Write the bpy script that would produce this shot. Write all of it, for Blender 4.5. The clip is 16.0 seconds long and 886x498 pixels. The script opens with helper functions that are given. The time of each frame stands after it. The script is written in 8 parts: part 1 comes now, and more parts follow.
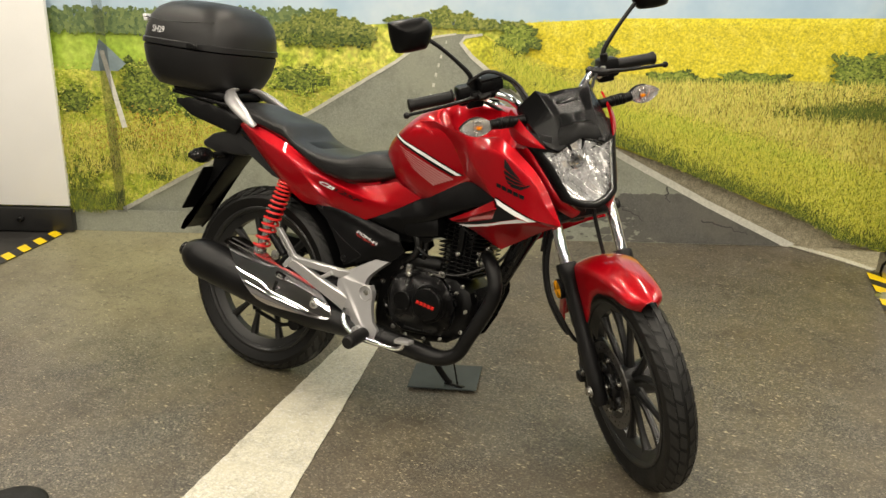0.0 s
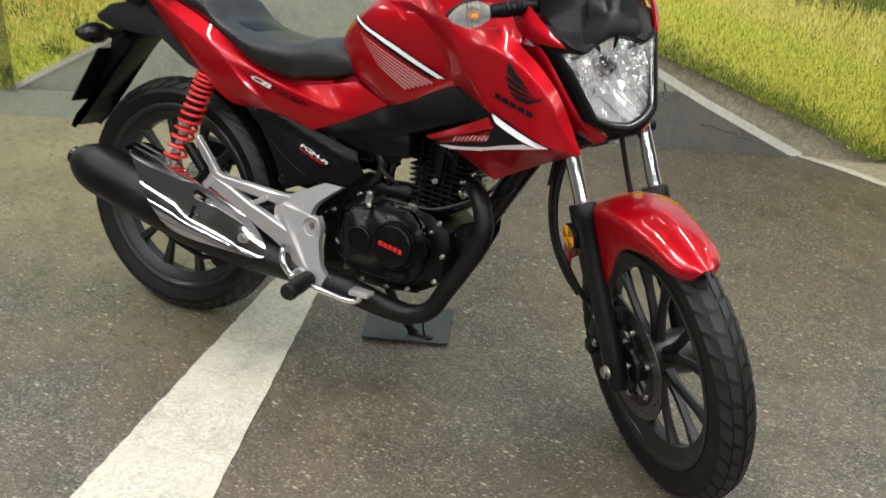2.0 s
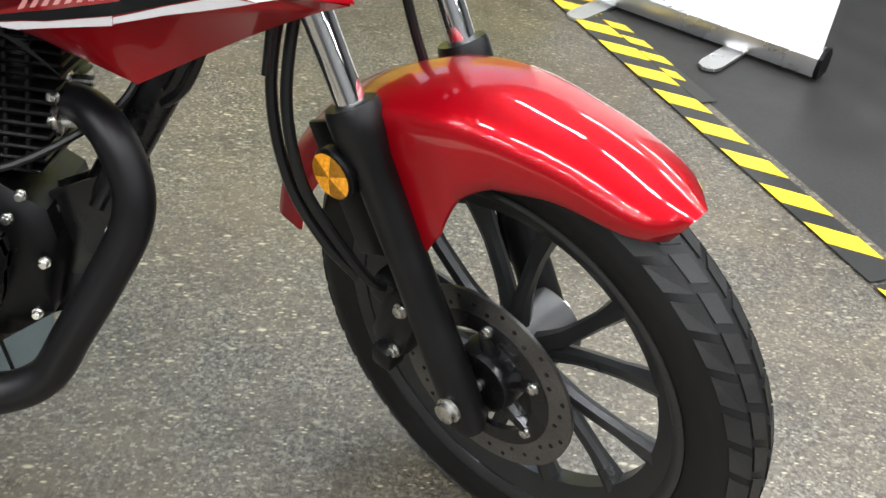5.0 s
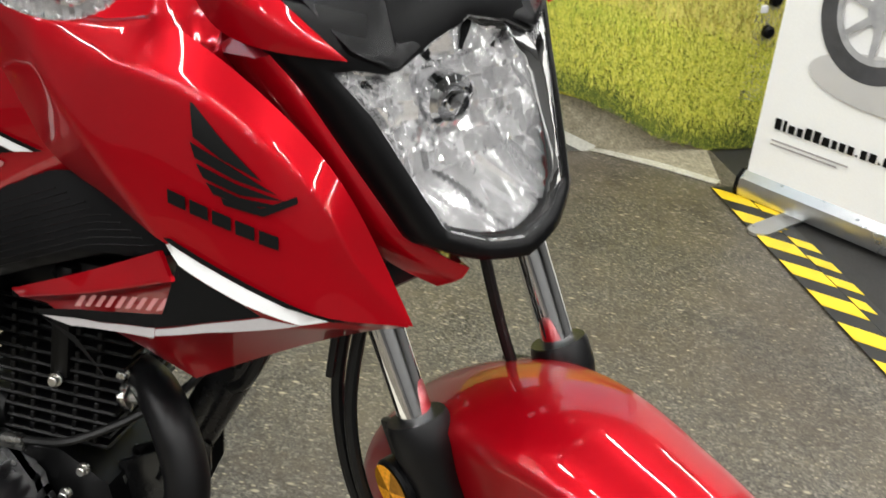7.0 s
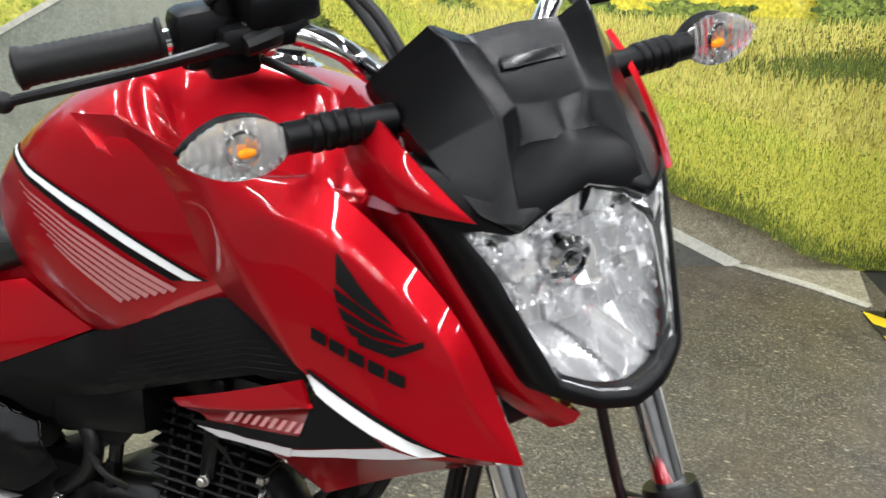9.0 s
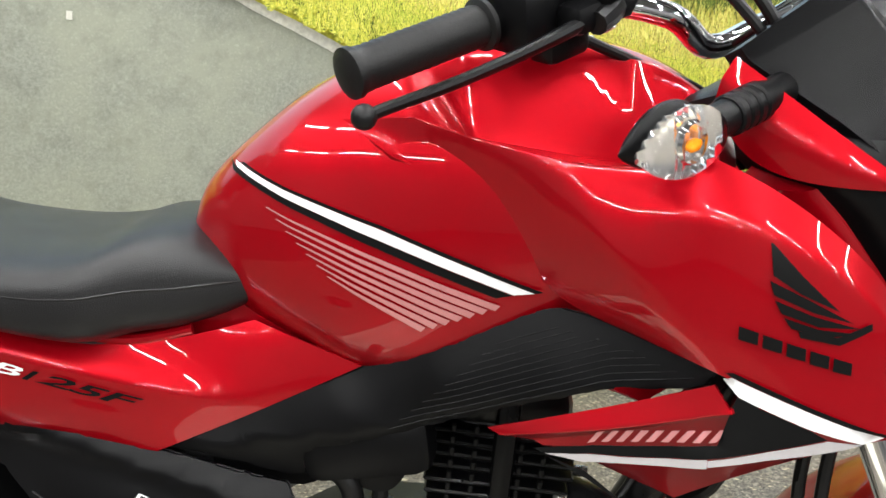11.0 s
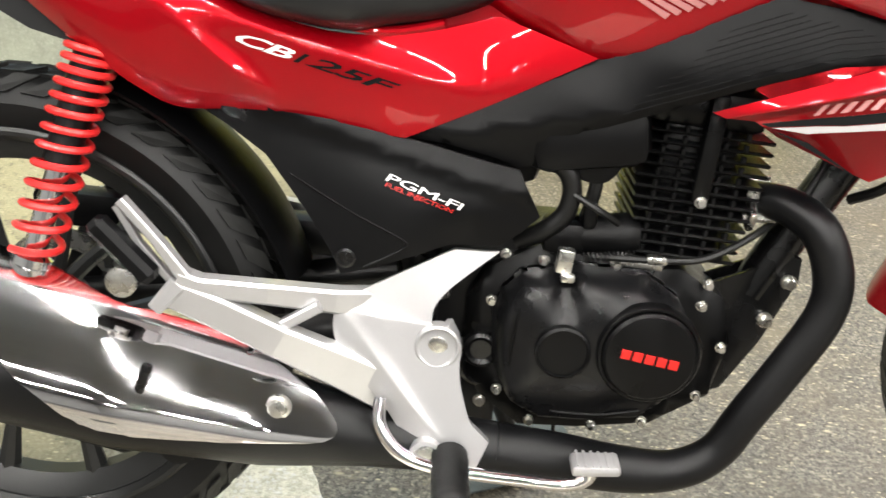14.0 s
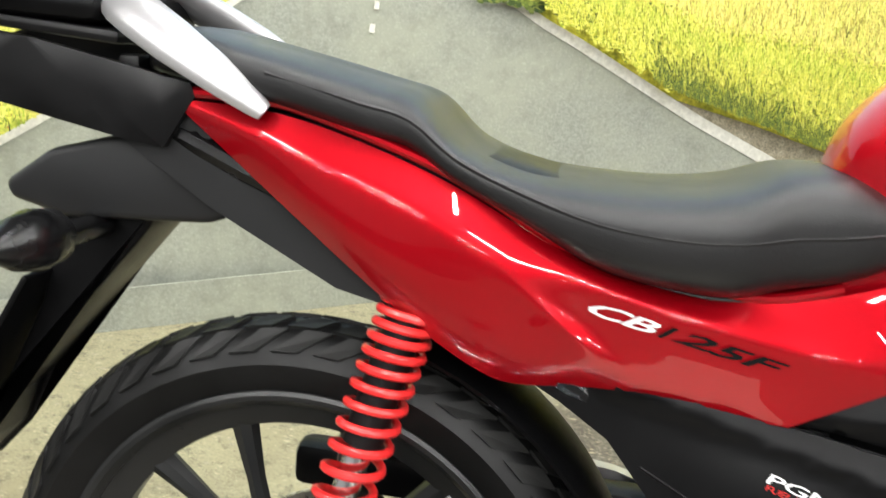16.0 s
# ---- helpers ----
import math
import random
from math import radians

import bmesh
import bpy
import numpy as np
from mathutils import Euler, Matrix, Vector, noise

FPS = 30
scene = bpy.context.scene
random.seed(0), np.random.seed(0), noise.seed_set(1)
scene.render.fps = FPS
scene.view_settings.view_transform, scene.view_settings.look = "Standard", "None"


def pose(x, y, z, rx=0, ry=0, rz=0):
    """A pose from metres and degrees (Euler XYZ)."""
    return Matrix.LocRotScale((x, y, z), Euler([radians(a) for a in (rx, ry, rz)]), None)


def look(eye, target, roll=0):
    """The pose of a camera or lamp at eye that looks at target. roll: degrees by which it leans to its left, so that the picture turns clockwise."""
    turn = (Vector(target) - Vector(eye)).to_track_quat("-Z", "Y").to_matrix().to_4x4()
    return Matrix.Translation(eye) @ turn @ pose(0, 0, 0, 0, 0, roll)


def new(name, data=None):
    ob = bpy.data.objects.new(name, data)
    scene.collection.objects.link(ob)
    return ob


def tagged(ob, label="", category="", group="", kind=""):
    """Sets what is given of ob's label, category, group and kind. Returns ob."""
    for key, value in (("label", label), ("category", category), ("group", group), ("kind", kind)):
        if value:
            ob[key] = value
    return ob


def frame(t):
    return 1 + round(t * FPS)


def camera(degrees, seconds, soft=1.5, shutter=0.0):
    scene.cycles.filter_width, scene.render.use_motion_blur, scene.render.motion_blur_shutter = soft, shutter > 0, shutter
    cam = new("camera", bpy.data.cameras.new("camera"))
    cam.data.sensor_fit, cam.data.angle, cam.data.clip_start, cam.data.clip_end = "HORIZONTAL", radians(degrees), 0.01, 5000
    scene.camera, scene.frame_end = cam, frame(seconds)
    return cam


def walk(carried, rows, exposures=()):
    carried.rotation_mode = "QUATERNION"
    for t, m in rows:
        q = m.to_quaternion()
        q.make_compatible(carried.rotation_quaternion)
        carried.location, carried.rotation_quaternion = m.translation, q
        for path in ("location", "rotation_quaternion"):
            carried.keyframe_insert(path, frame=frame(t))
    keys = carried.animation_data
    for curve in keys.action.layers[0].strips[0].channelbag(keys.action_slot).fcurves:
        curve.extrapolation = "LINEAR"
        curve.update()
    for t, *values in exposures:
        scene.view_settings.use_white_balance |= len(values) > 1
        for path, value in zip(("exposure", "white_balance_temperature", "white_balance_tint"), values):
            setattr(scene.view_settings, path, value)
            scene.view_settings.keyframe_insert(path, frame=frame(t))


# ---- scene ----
from mathutils.bvhtree import BVHTree

cam = camera(49.7, 16.0, soft=1.5, shutter=0.25)
PATH = [
    (0, (1.955, -2.306, 1.464), (1.0, -0.671, 0.821), 0.1),
    (0.5, (1.954, -2.285, 1.455), (0.99, -0.66, 0.799), 0.3),
    (1, (1.923, -2.211, 1.434), (0.956, -0.599, 0.751), 0.8),
    (1.5, (1.737, -2.012, 1.403), (0.848, -0.381, 0.661), 2.0),
    (2, (1.543, -1.761, 1.364), (0.761, -0.151, 0.474), 3.2),
    (2.5, (1.461, -1.482, 1.264), (0.72, 0.046, 0.208), 3.9),
    (3, (1.297, -1.247, 1.148), (0.737, 0.304, 0.015), 4.8),
    (3.5, (1.133, -1.076, 1.055), (0.9, 0.516, -0.133), 7.9),
    (3.7, (1.103, -1.023, 1.014), (0.963, 0.565, -0.193), 8.3),
    (5.8, (0.987, -0.846, 1.015), (1.268, 0.823, -0.051), 6.3),
    (6, (1.028, -0.842, 1.037), (1.188, 0.854, -0.01), 5.7),
    (6.5, (1.075, -0.766, 1.062), (1.038, 0.972, 0.074), 5.5),
    (7, (1.102, -0.689, 1.097), (0.886, 1.082, 0.192), 4.2),
    (7.5, (1.176, -0.685, 1.136), (0.744, 1.087, 0.316), 3.0),
    (8, (1.218, -0.689, 1.174), (0.685, 1.097, 0.45), 2.8),
    (8.5, (1.217, -0.698, 1.186), (0.638, 1.087, 0.493), 2.7),
    (9, (1.128, -0.725, 1.168), (0.588, 1.048, 0.416), 3.1),
    (9.5, (0.952, -0.73, 1.166), (0.569, 1.061, 0.363), 3.1),
    (9.7, (0.899, -0.712, 1.164), (0.57, 1.081, 0.342), 2.6),
    (11.8, (0.552, -0.755, 1.126), (0.649, 1.059, 0.289), 2.6),
    (12, (0.554, -0.795, 1.108), (0.679, 1.008, 0.251), 3.0),
    (12.5, (0.576, -0.867, 1.053), (0.678, 0.917, 0.154), 2.6),
    (13, (0.557, -0.911, 1.006), (0.653, 0.839, 0.042), 3.3),
    (13.5, (0.472, -0.928, 0.991), (0.547, 0.812, 0.007), 3.7),
    (14, (0.371, -0.922, 0.99), (0.383, 0.825, 0.016), 3.7),
    (14.5, (0.295, -0.904, 0.983), (0.261, 0.855, 0.033), 4.0),
    (15, (0.239, -0.859, 0.993), (0.151, 0.928, 0.1), 3.6),
    (15.5, (0.212, -0.793, 1.0), (0.01, 1.027, 0.195), 2.3),
    (16, (0.141, -0.721, 1.022), (-0.122, 1.128, 0.308), 0.9),
]
walk(cam, [(t, look(eye, target, roll)) for t, eye, target, roll in PATH],
     exposures=((0.0, -0.3, 7400, 10), (0.6, -0.3, 7300, 10), (1.2, -0.32, 6700, 10), (1.6, -0.28, 6400, 10), (2.5, -0.12, 6100, 10), (3.1, -0.14, 6200, 10), (3.6, 0.46, 5900, 10), (6.0, 0.3, 5900, 10), (7.0, -0.05, 6200, 10),
                (8.5, 0.05, 5800, 10), (9.0, 0.03, 5900, 10), (9.5, 0.2, 6200, 10), (12.0, 0.58, 6100, 10), (12.5, 0.8, 6200, 10), (13.0, 0.83, 6300, 10), (14.5, 0.82, 6400, 10), (15.3, 0.72, 6400, 10), (16.0, 0.62, 6200, 10)))

# ---------------------------------------------------------------- light
world = bpy.data.worlds.new("showroom_world")
scene.world = world
world.use_nodes = True
world.node_tree.nodes["Background"].inputs[0].default_value = (0.9, 0.95, 1.0, 1)
world.node_tree.nodes["Background"].inputs[1].default_value = 0.025
scene.view_settings.exposure = 0.0

# wall line of the mural: foot point, way along it, way out of it into the room
FOOT = Vector((1.2, 2.31, 0))
ALONG = Vector((0.901, 0.434, 0)).normalized()
OUT = Vector((ALONG.y, -ALONG.x, 0))
WALL_ANGLE = math.degrees(math.atan2(ALONG.y, ALONG.x))
CEIL = 2.75
LAMP_POWER = 24.0


def on_wall(s, z, d=0.0):
    return FOOT + ALONG * s + OUT * d + Vector((0, 0, z))


# ---------------------------------------------------------------- materials
def mat(name, base, rough=0.5, metal=0.0, coat=0.0, grain=0.0, grain_scale=400.0, stain=0.0, stain_scale=6.0,
        bump=0.0, rough_var=0.0, flake=0.0, spec=0.5):
    """A principled surface with fine grain, larger stains and bump, at real size."""
    m = bpy.data.materials.new(name)
    m.use_nodes = True
    nt = m.node_tree
    b = nt.nodes["Principled BSDF"]
    b.inputs["Roughness"].default_value = rough
    b.inputs["Metallic"].default_value = metal
    b.inputs["Coat Weight"].default_value = coat
    b.inputs["Coat IOR"].default_value = 1.42
    b.inputs["Coat Roughness"].default_value = 0.015
    b.inputs["Specular IOR Level"].default_value = spec
    co = nt.nodes.new("ShaderNodeTexCoord")
    fine = nt.nodes.new("ShaderNodeTexNoise")
    fine.inputs["Scale"].default_value = grain_scale
    fine.inputs["Detail"].default_value = 3
    big = nt.nodes.new("ShaderNodeTexNoise")
    big.inputs["Scale"].default_value = stain_scale
    big.inputs["Detail"].default_value = 5
    nt.links.new(co.outputs["Object"], fine.inputs["Vector"])
    nt.links.new(co.outputs["Object"], big.inputs["Vector"])

    def scaled(src, amount):
        k = nt.nodes.new("ShaderNodeMapRange")
        k.inputs["From Min"].default_value, k.inputs["From Max"].default_value = 0.3, 0.7
        k.inputs["To Min"].default_value, k.inputs["To Max"].default_value = 1 - amount, 1 + amount
        nt.links.new(src, k.inputs["Value"])
        return k.outputs["Result"]

    mul = nt.nodes.new("ShaderNodeMath")
    mul.operation = "MULTIPLY"
    nt.links.new(scaled(fine.outputs["Fac"], grain), mul.inputs[0])
    nt.links.new(scaled(big.outputs["Fac"], stain), mul.inputs[1])
    tint = nt.nodes.new("ShaderNodeVectorMath")
    tint.operation = "SCALE"
    tint.inputs[0].default_value = base
    nt.links.new(mul.outputs[0], tint.inputs["Scale"])
    nt.links.new(tint.outputs[0], b.inputs["Base Color"])
    if rough_var:
        rv = nt.nodes.new("ShaderNodeMapRange")
        rv.inputs["From Min"].default_value, rv.inputs["From Max"].default_value = 0.3, 0.7
        rv.inputs["To Min"].default_value = max(0.02, rough - rough_var)
        rv.inputs["To Max"].default_value = min(1, rough + rough_var)
        nt.links.new(big.outputs["Fac"], rv.inputs["Value"])
        nt.links.new(rv.outputs["Result"], b.inputs["Roughness"])
    if bump:
        bp = nt.nodes.new("ShaderNodeBump")
        bp.inputs["Strength"].default_value = bump
        bp.inputs["Distance"].default_value = 0.0008
        nt.links.new(fine.outputs["Fac"], bp.inputs["Height"])
        nt.links.new(bp.outputs["Normal"], b.inputs["Normal"])
    return m


RED = mat("red_metallic_paint", (0.36, 0.0006, 0.006), 0.36, 0.55, 1.0, spec=0.1, grain=0.10, grain_scale=2500, stain=0.05, stain_scale=9)
BLACK_PLASTIC = mat("matt_black_plastic", (0.0030, 0.0030, 0.0033), 0.36, spec=0.14, grain=0.15, grain_scale=1400, stain=0.12, stain_scale=14, bump=0.2, rough_var=0.05)
GREY_PLASTIC = mat("dark_grey_plastic", (0.014, 0.0143, 0.015), 0.42, spec=0.32, grain=0.1, grain_scale=1400, stain=0.1, stain_scale=10, bump=0.2, rough_var=0.06)
BLACK_GLOSS = mat("gloss_black_enamel", (0.004, 0.004, 0.0043), 0.26, spec=0.4, grain=0.1, stain=0.2, stain_scale=20, bump=0.08, rough_var=0.1)
BLACK_METAL = mat("satin_black_metal", (0.0042, 0.0042, 0.0046), 0.38, 0.0, spec=0.27, grain=0.1, grain_scale=900, stain=0.2, stain_scale=18, bump=0.18, rough_var=0.1)
ENGINE = mat("black_engine_paint", (0.0020, 0.0020, 0.0022), 0.34, 0.0, spec=0.19, grain=0.12, grain_scale=900, stain=0.2, stain_scale=22, bump=0.2, rough_var=0.08)
ENGINE_GREY = mat("worn_grey_engine_paint", (0.0042, 0.0042, 0.0046), 0.30, 0.0, spec=0.26, grain=0.12, grain_scale=900, stain=0.15, stain_scale=22, bump=0.15, rough_var=0.08)
CHROME = mat("chrome", (0.86, 0.86, 0.87), 0.05, 1.0, stain=0.03, stain_scale=14, rough_var=0.02)
SATIN_CHROME = mat("polished_heat_shield", (0.90, 0.89, 0.90), 0.06, 1.0, stain=0.03, stain_scale=14, rough_var=0.04)
COWL = mat("satin_black_cowl", (0.0026, 0.0026, 0.0030), 0.24, spec=0.20, grain=0.12, grain_scale=1400, stain=0.06, stain_scale=14, bump=0.10, rough_var=0.03)
STEEL = mat("zinc_steel", (0.62, 0.61, 0.58), 0.28, 1.0, grain=0.1, stain=0.1, stain_scale=60, rough_var=0.08)
DISC = mat("brushed_disc_steel", (0.20, 0.195, 0.19), 0.38, 1.0, grain=0.15, stain=0.15, stain_scale=25, rough_var=0.08)
SILVER = mat("silver_painted_alloy", (0.46, 0.455, 0.46), 0.32, 0.6, 0.2, grain=0.05, grain_scale=1800, stain=0.04, stain_scale=12, bump=0.05)
RUBBER = mat("tyre_rubber", (0.0045, 0.0045, 0.0045), 0.5, spec=0.3, grain=0.2, grain_scale=700, stain=0.2, stain_scale=16, bump=0.3, rough_var=0.1)
TREAD = mat("tyre_tread_rubber", (0.014, 0.014, 0.0135), 0.5, spec=0.35, grain=0.2, grain_scale=700, stain=0.25, stain_scale=30, bump=0.3, rough_var=0.1)
WHEEL = mat("dark_grey_wheel_paint", (0.016, 0.0165, 0.0165), 0.33, 0.1, spec=0.5, grain=0.1, grain_scale=900, stain=0.12, stain_scale=18, bump=0.1, rough_var=0.06)
HOSE = mat("rubber_hose", (0.004, 0.004, 0.004), 0.40, spec=0.35, grain=0.1, stain=0.1, bump=0.1)
SEAT = mat("black_seat_vinyl", (0.009, 0.009, 0.0095), 0.38, spec=0.38, grain=0.2, grain_scale=900, stain=0.1, stain_scale=8, bump=0.45, rough_var=0.07)
SPRING = mat("red_spring_enamel", (0.62, 0.022, 0.022), 0.3, 0.0, 0.4, grain=0.06, stain=0.08, stain_scale=30)
AMBER = mat("amber_plastic", (0.85, 0.36, 0.02), 0.22, grain=0.25, grain_scale=300, stain=0.1, stain_scale=60)
AMBER_DARK = mat("shaded_amber_plastic", (0.30, 0.13, 0.01), 0.2, grain=0.25, grain_scale=300, stain=0.1, stain_scale=60)
WHITE_DECAL = mat("white_vinyl", (0.78, 0.78, 0.78), 0.35, grain=0.02, stain=0.03)
# grey small print; on the shroud, white vinyl with its shade painted in
GREY_DECAL = mat("grey_and_shaded_white_vinyl", (0.36, 0.34, 0.34), 0.35, grain=0.03, stain=0.05)
PINK_DECAL = mat("silver_tint_vinyl", (0.55, 0.22, 0.22), 0.35, 0.3, grain=0.03, stain=0.05)
BLACK_DECAL = mat("black_vinyl", (0.004, 0.004, 0.004), 0.45, spec=0.12, grain=0.03, stain=0.05)
RED_DECAL = mat("red_lettering", (0.50, 0.012, 0.009), 0.35, grain=0.03, stain=0.05)
REFLECTOR = mat("lamp_reflector", (0.98, 0.98, 0.99), 0.09, 0.86, stain=0.04, stain_scale=40, rough_var=0.06)
FLUTES = mat("fluted_reflector", (0.97, 0.96, 0.95), 0.10, 0.90, stain=0.06, stain_scale=60, rough_var=0.05)
PLATE = mat("grey_rubber_mat", (0.035, 0.045, 0.045), 0.6, grain=0.15, stain=0.15, stain_scale=14, bump=0.3)
BOX_BLACK = mat("textured_black_case", (0.009, 0.009, 0.0095), 0.42, spec=0.35, grain=0.25, grain_scale=500, stain=0.12, stain_scale=7, bump=0.6, rough_var=0.06)
BANNER = mat("white_banner_vinyl", (0.86, 0.86, 0.85), 0.5, grain=0.02, grain_scale=200, stain=0.03, stain_scale=3, bump=0.05)
ALU = mat("anodised_aluminium", (0.62, 0.62, 0.62), 0.3, 1.0, grain=0.05, stain=0.06, stain_scale=10, rough_var=0.06)
TAPE_Y = mat("yellow_tape", (0.86, 0.60, 0.015), 0.4, grain=0.05, stain=0.14, stain_scale=14, bump=0.1)
TAPE_K = mat("black_tape", (0.016, 0.016, 0.016), 0.4, grain=0.1, stain=0.2, stain_scale=14, bump=0.1)
DARK_FLOOR = mat("charcoal_floor", (0.022, 0.021, 0.020), 0.55, grain=0.25, grain_scale=160, stain=0.2, stain_scale=2.5, bump=0.3, rough_var=0.1)
ROOM_WALL = mat("grey_room_paint", (0.20, 0.20, 0.195), 0.7, grain=0.02, stain=0.05, stain_scale=1.5)
CEILING = mat("grey_ceiling_tile", (0.15, 0.15, 0.15), 0.8, grain=0.06, grain_scale=120, stain=0.04, stain_scale=2)
LAMP_BODY = mat("white_lamp_housing", (0.8, 0.8, 0.8), 0.4)
PLINTH = mat("black_plinth", (0.014, 0.014, 0.014), 0.35, grain=0.1, stain=0.3, stain_scale=6, rough_var=0.1)


def glass(name, tint, rough=0.02):
    m = bpy.data.materials.new(name)
    m.use_nodes = True
    b = m.node_tree.nodes["Principled BSDF"]
    b.inputs["Base Color"].default_value = (*tint, 1)
    b.inputs["Transmission Weight"].default_value = 1.0
    b.inputs["Roughness"].default_value = rough
    b.inputs["IOR"].default_value = 1.16
    return m


LENS = glass("clear_lens", (0.97, 0.97, 0.97))


def island_mat(name, colours, rough=0.65, grain=0.15, scale=60.0, island=True):
    """Printed colour that differs from piece to piece, with a fine mottling."""
    m = bpy.data.materials.new(name)
    m.use_nodes = True
    nt = m.node_tree
    b = nt.nodes["Principled BSDF"]
    b.inputs["Roughness"].default_value = rough
    ramp = nt.nodes.new("ShaderNodeValToRGB")
    cr = ramp.color_ramp
    while len(cr.elements) < len(colours):
        cr.elements.new(0.5)
    for i, c in enumerate(colours):
        cr.elements[i].position = i / max(1, len(colours) - 1)
        cr.elements[i].color = (*c, 1)
    co = nt.nodes.new("ShaderNodeTexCoord")
    no = nt.nodes.new("ShaderNodeTexNoise")
    no.inputs["Scale"].default_value = scale
    no.inputs["Detail"].default_value = 6
    no.inputs["Roughness"].default_value = 0.65
    nt.links.new(co.outputs["Object"], no.inputs["Vector"])
    if island:
        ge = nt.nodes.new("ShaderNodeNewGeometry")
        nt.links.new(ge.outputs["Random Per Island"], ramp.inputs["Fac"])
    else:
        mr = nt.nodes.new("ShaderNodeMapRange")
        mr.inputs["From Min"].default_value, mr.inputs["From Max"].default_value = 0.28, 0.72
        nt.links.new(no.outputs["Fac"], mr.inputs["Value"])
        nt.links.new(mr.outputs["Result"], ramp.inputs["Fac"])
    no2 = nt.nodes.new("ShaderNodeTexNoise")
    no2.inputs["Scale"].default_value = scale * 4
    no2.inputs["Detail"].default_value = 3
    nt.links.new(co.outputs["Object"], no2.inputs["Vector"])
    k = nt.nodes.new("ShaderNodeMapRange")
    k.inputs["From Min"].default_value, k.inputs["From Max"].default_value = 0.3, 0.7
    k.inputs["To Min"].default_value, k.inputs["To Max"].default_value = 1 - grain, 1 + grain
    nt.links.new(no2.outputs["Fac"], k.inputs["Value"])
    v = nt.nodes.new("ShaderNodeVectorMath")
    v.operation = "SCALE"
    nt.links.new(ramp.outputs["Color"], v.inputs[0])
    nt.links.new(k.outputs["Result"], v.inputs["Scale"])
    nt.links.new(v.outputs[0], b.inputs["Base Color"])
    return m


def asphalt_mat(name, dark, light, warm, gloss=0.42, pale_half=None, chips=0.7):
    """Printed asphalt: chips of stone in a dark binder, large worn patches."""
    m = bpy.data.materials.new(name)
    m.use_nodes = True
    nt = m.node_tree
    b = nt.nodes["Principled BSDF"]
    co = nt.nodes.new("ShaderNodeTexCoord")

    def noise_node(scale, detail, rough=0.6):
        n = nt.nodes.new("ShaderNodeTexNoise")
        n.inputs["Scale"].default_value, n.inputs["Detail"].default_value, n.inputs["Roughness"].default_value = scale, detail, rough
        nt.links.new(co.outputs["Object"], n.inputs["Vector"])
        return n.outputs["Fac"]

    def ranged(src, a, c, lo, hi):
        k = nt.nodes.new("ShaderNodeMapRange")
        for key, val in zip(("From Min", "From Max", "To Min", "To Max"), (a, c, lo, hi)):
            k.inputs[key].default_value = val
        nt.links.new(src, k.inputs["Value"])
        return k.outputs["Result"]

    def mix(fac, a, c):
        x = nt.nodes.new("ShaderNodeMix")
        x.data_type = "RGBA"
        nt.links.new(fac, x.inputs[0])
        for sock, val in ((x.inputs[6], a), (x.inputs[7], c)):
            if isinstance(val, tuple):
                sock.default_value = (*val, 1)
            else:
                nt.links.new(val, sock)
        return x.outputs[2]

    vo = nt.nodes.new("ShaderNodeTexVoronoi")
    vo.inputs["Scale"].default_value = 210
    nt.links.new(co.outputs["Object"], vo.inputs["Vector"])
    chip = nt.nodes.new("ShaderNodeSeparateColor")
    nt.links.new(vo.outputs["Color"], chip.inputs[0])
    base = mix(ranged(noise_node(120, 6, 0.8), 0.42, 0.58, 0, 1), dark, light)
    base = mix(ranged(noise_node(2.3, 6, 0.68), 0.42, 0.62, 0, 0.8), base, warm)
    pale = mix(ranged(chip.outputs[0], 0.80, 0.95, 0, chips), base, tuple(min(0.6, v * 1.8) for v in light))
    fleck = mix(ranged(noise_node(6, 6, 0.75), 0.50, 0.70, 0, 0.45), pale, tuple(v * 0.5 for v in dark))
    # long light chips, lying across the road
    lay = nt.nodes.new("ShaderNodeMapping")
    lay.inputs["Rotation"].default_value = (0, 0, radians(25))
    lay.inputs["Scale"].default_value = (34, 95, 60)
    nt.links.new(co.outputs["Object"], lay.inputs["Vector"])
    vo2 = nt.nodes.new("ShaderNodeTexVoronoi")
    vo2.inputs["Scale"].default_value = 1.0
    nt.links.new(lay.outputs[0], vo2.inputs["Vector"])
    near = ranged(vo2.outputs["Distance"], 0.10, 0.34, 1, 0)
    sep = nt.nodes.new("ShaderNodeSeparateColor")
    nt.links.new(vo2.outputs["Color"], sep.inputs[0])
    both = nt.nodes.new("ShaderNodeMath")
    both.operation = "MULTIPLY"
    nt.links.new(near, both.inputs[0])
    nt.links.new(ranged(sep.outputs[0], 0.55, 0.95, 0, chips), both.inputs[1])
    if pale_half:
        # the print grows paler beyond the white line, away from the near edge
        sep3 = nt.nodes.new("ShaderNodeSeparateXYZ")
        nt.links.new(co.outputs["Object"], sep3.inputs[0])

        def calc(op, a, c):
            k = nt.nodes.new("ShaderNodeMath")
            k.operation = op
            for sock, val in zip(k.inputs, (a, c)):
                if isinstance(val, float):
                    sock.default_value = val
                else:
                    nt.links.new(val, sock)
            return k.outputs[0]
        wander = ranged(noise_node(2.6, 6, 0.7), 0.3, 0.7, -0.16, 0.16)
        dy = calc("SUBTRACT", sep3.outputs[1], 0.2)
        border = calc("ADD", calc("MAXIMUM", calc("MULTIPLY", dy, 0.163), calc("MULTIPLY", dy, -0.33)), 0.02)
        beyond = ranged(calc("ADD", calc("SUBTRACT", border, sep3.outputs[0]), wander), -0.02, 0.22, 0, 1)
        far = ranged(calc("ADD", sep3.outputs[1], calc("MULTIPLY", wander, 2.0)), -0.45, 0.72, 0.0, 1)
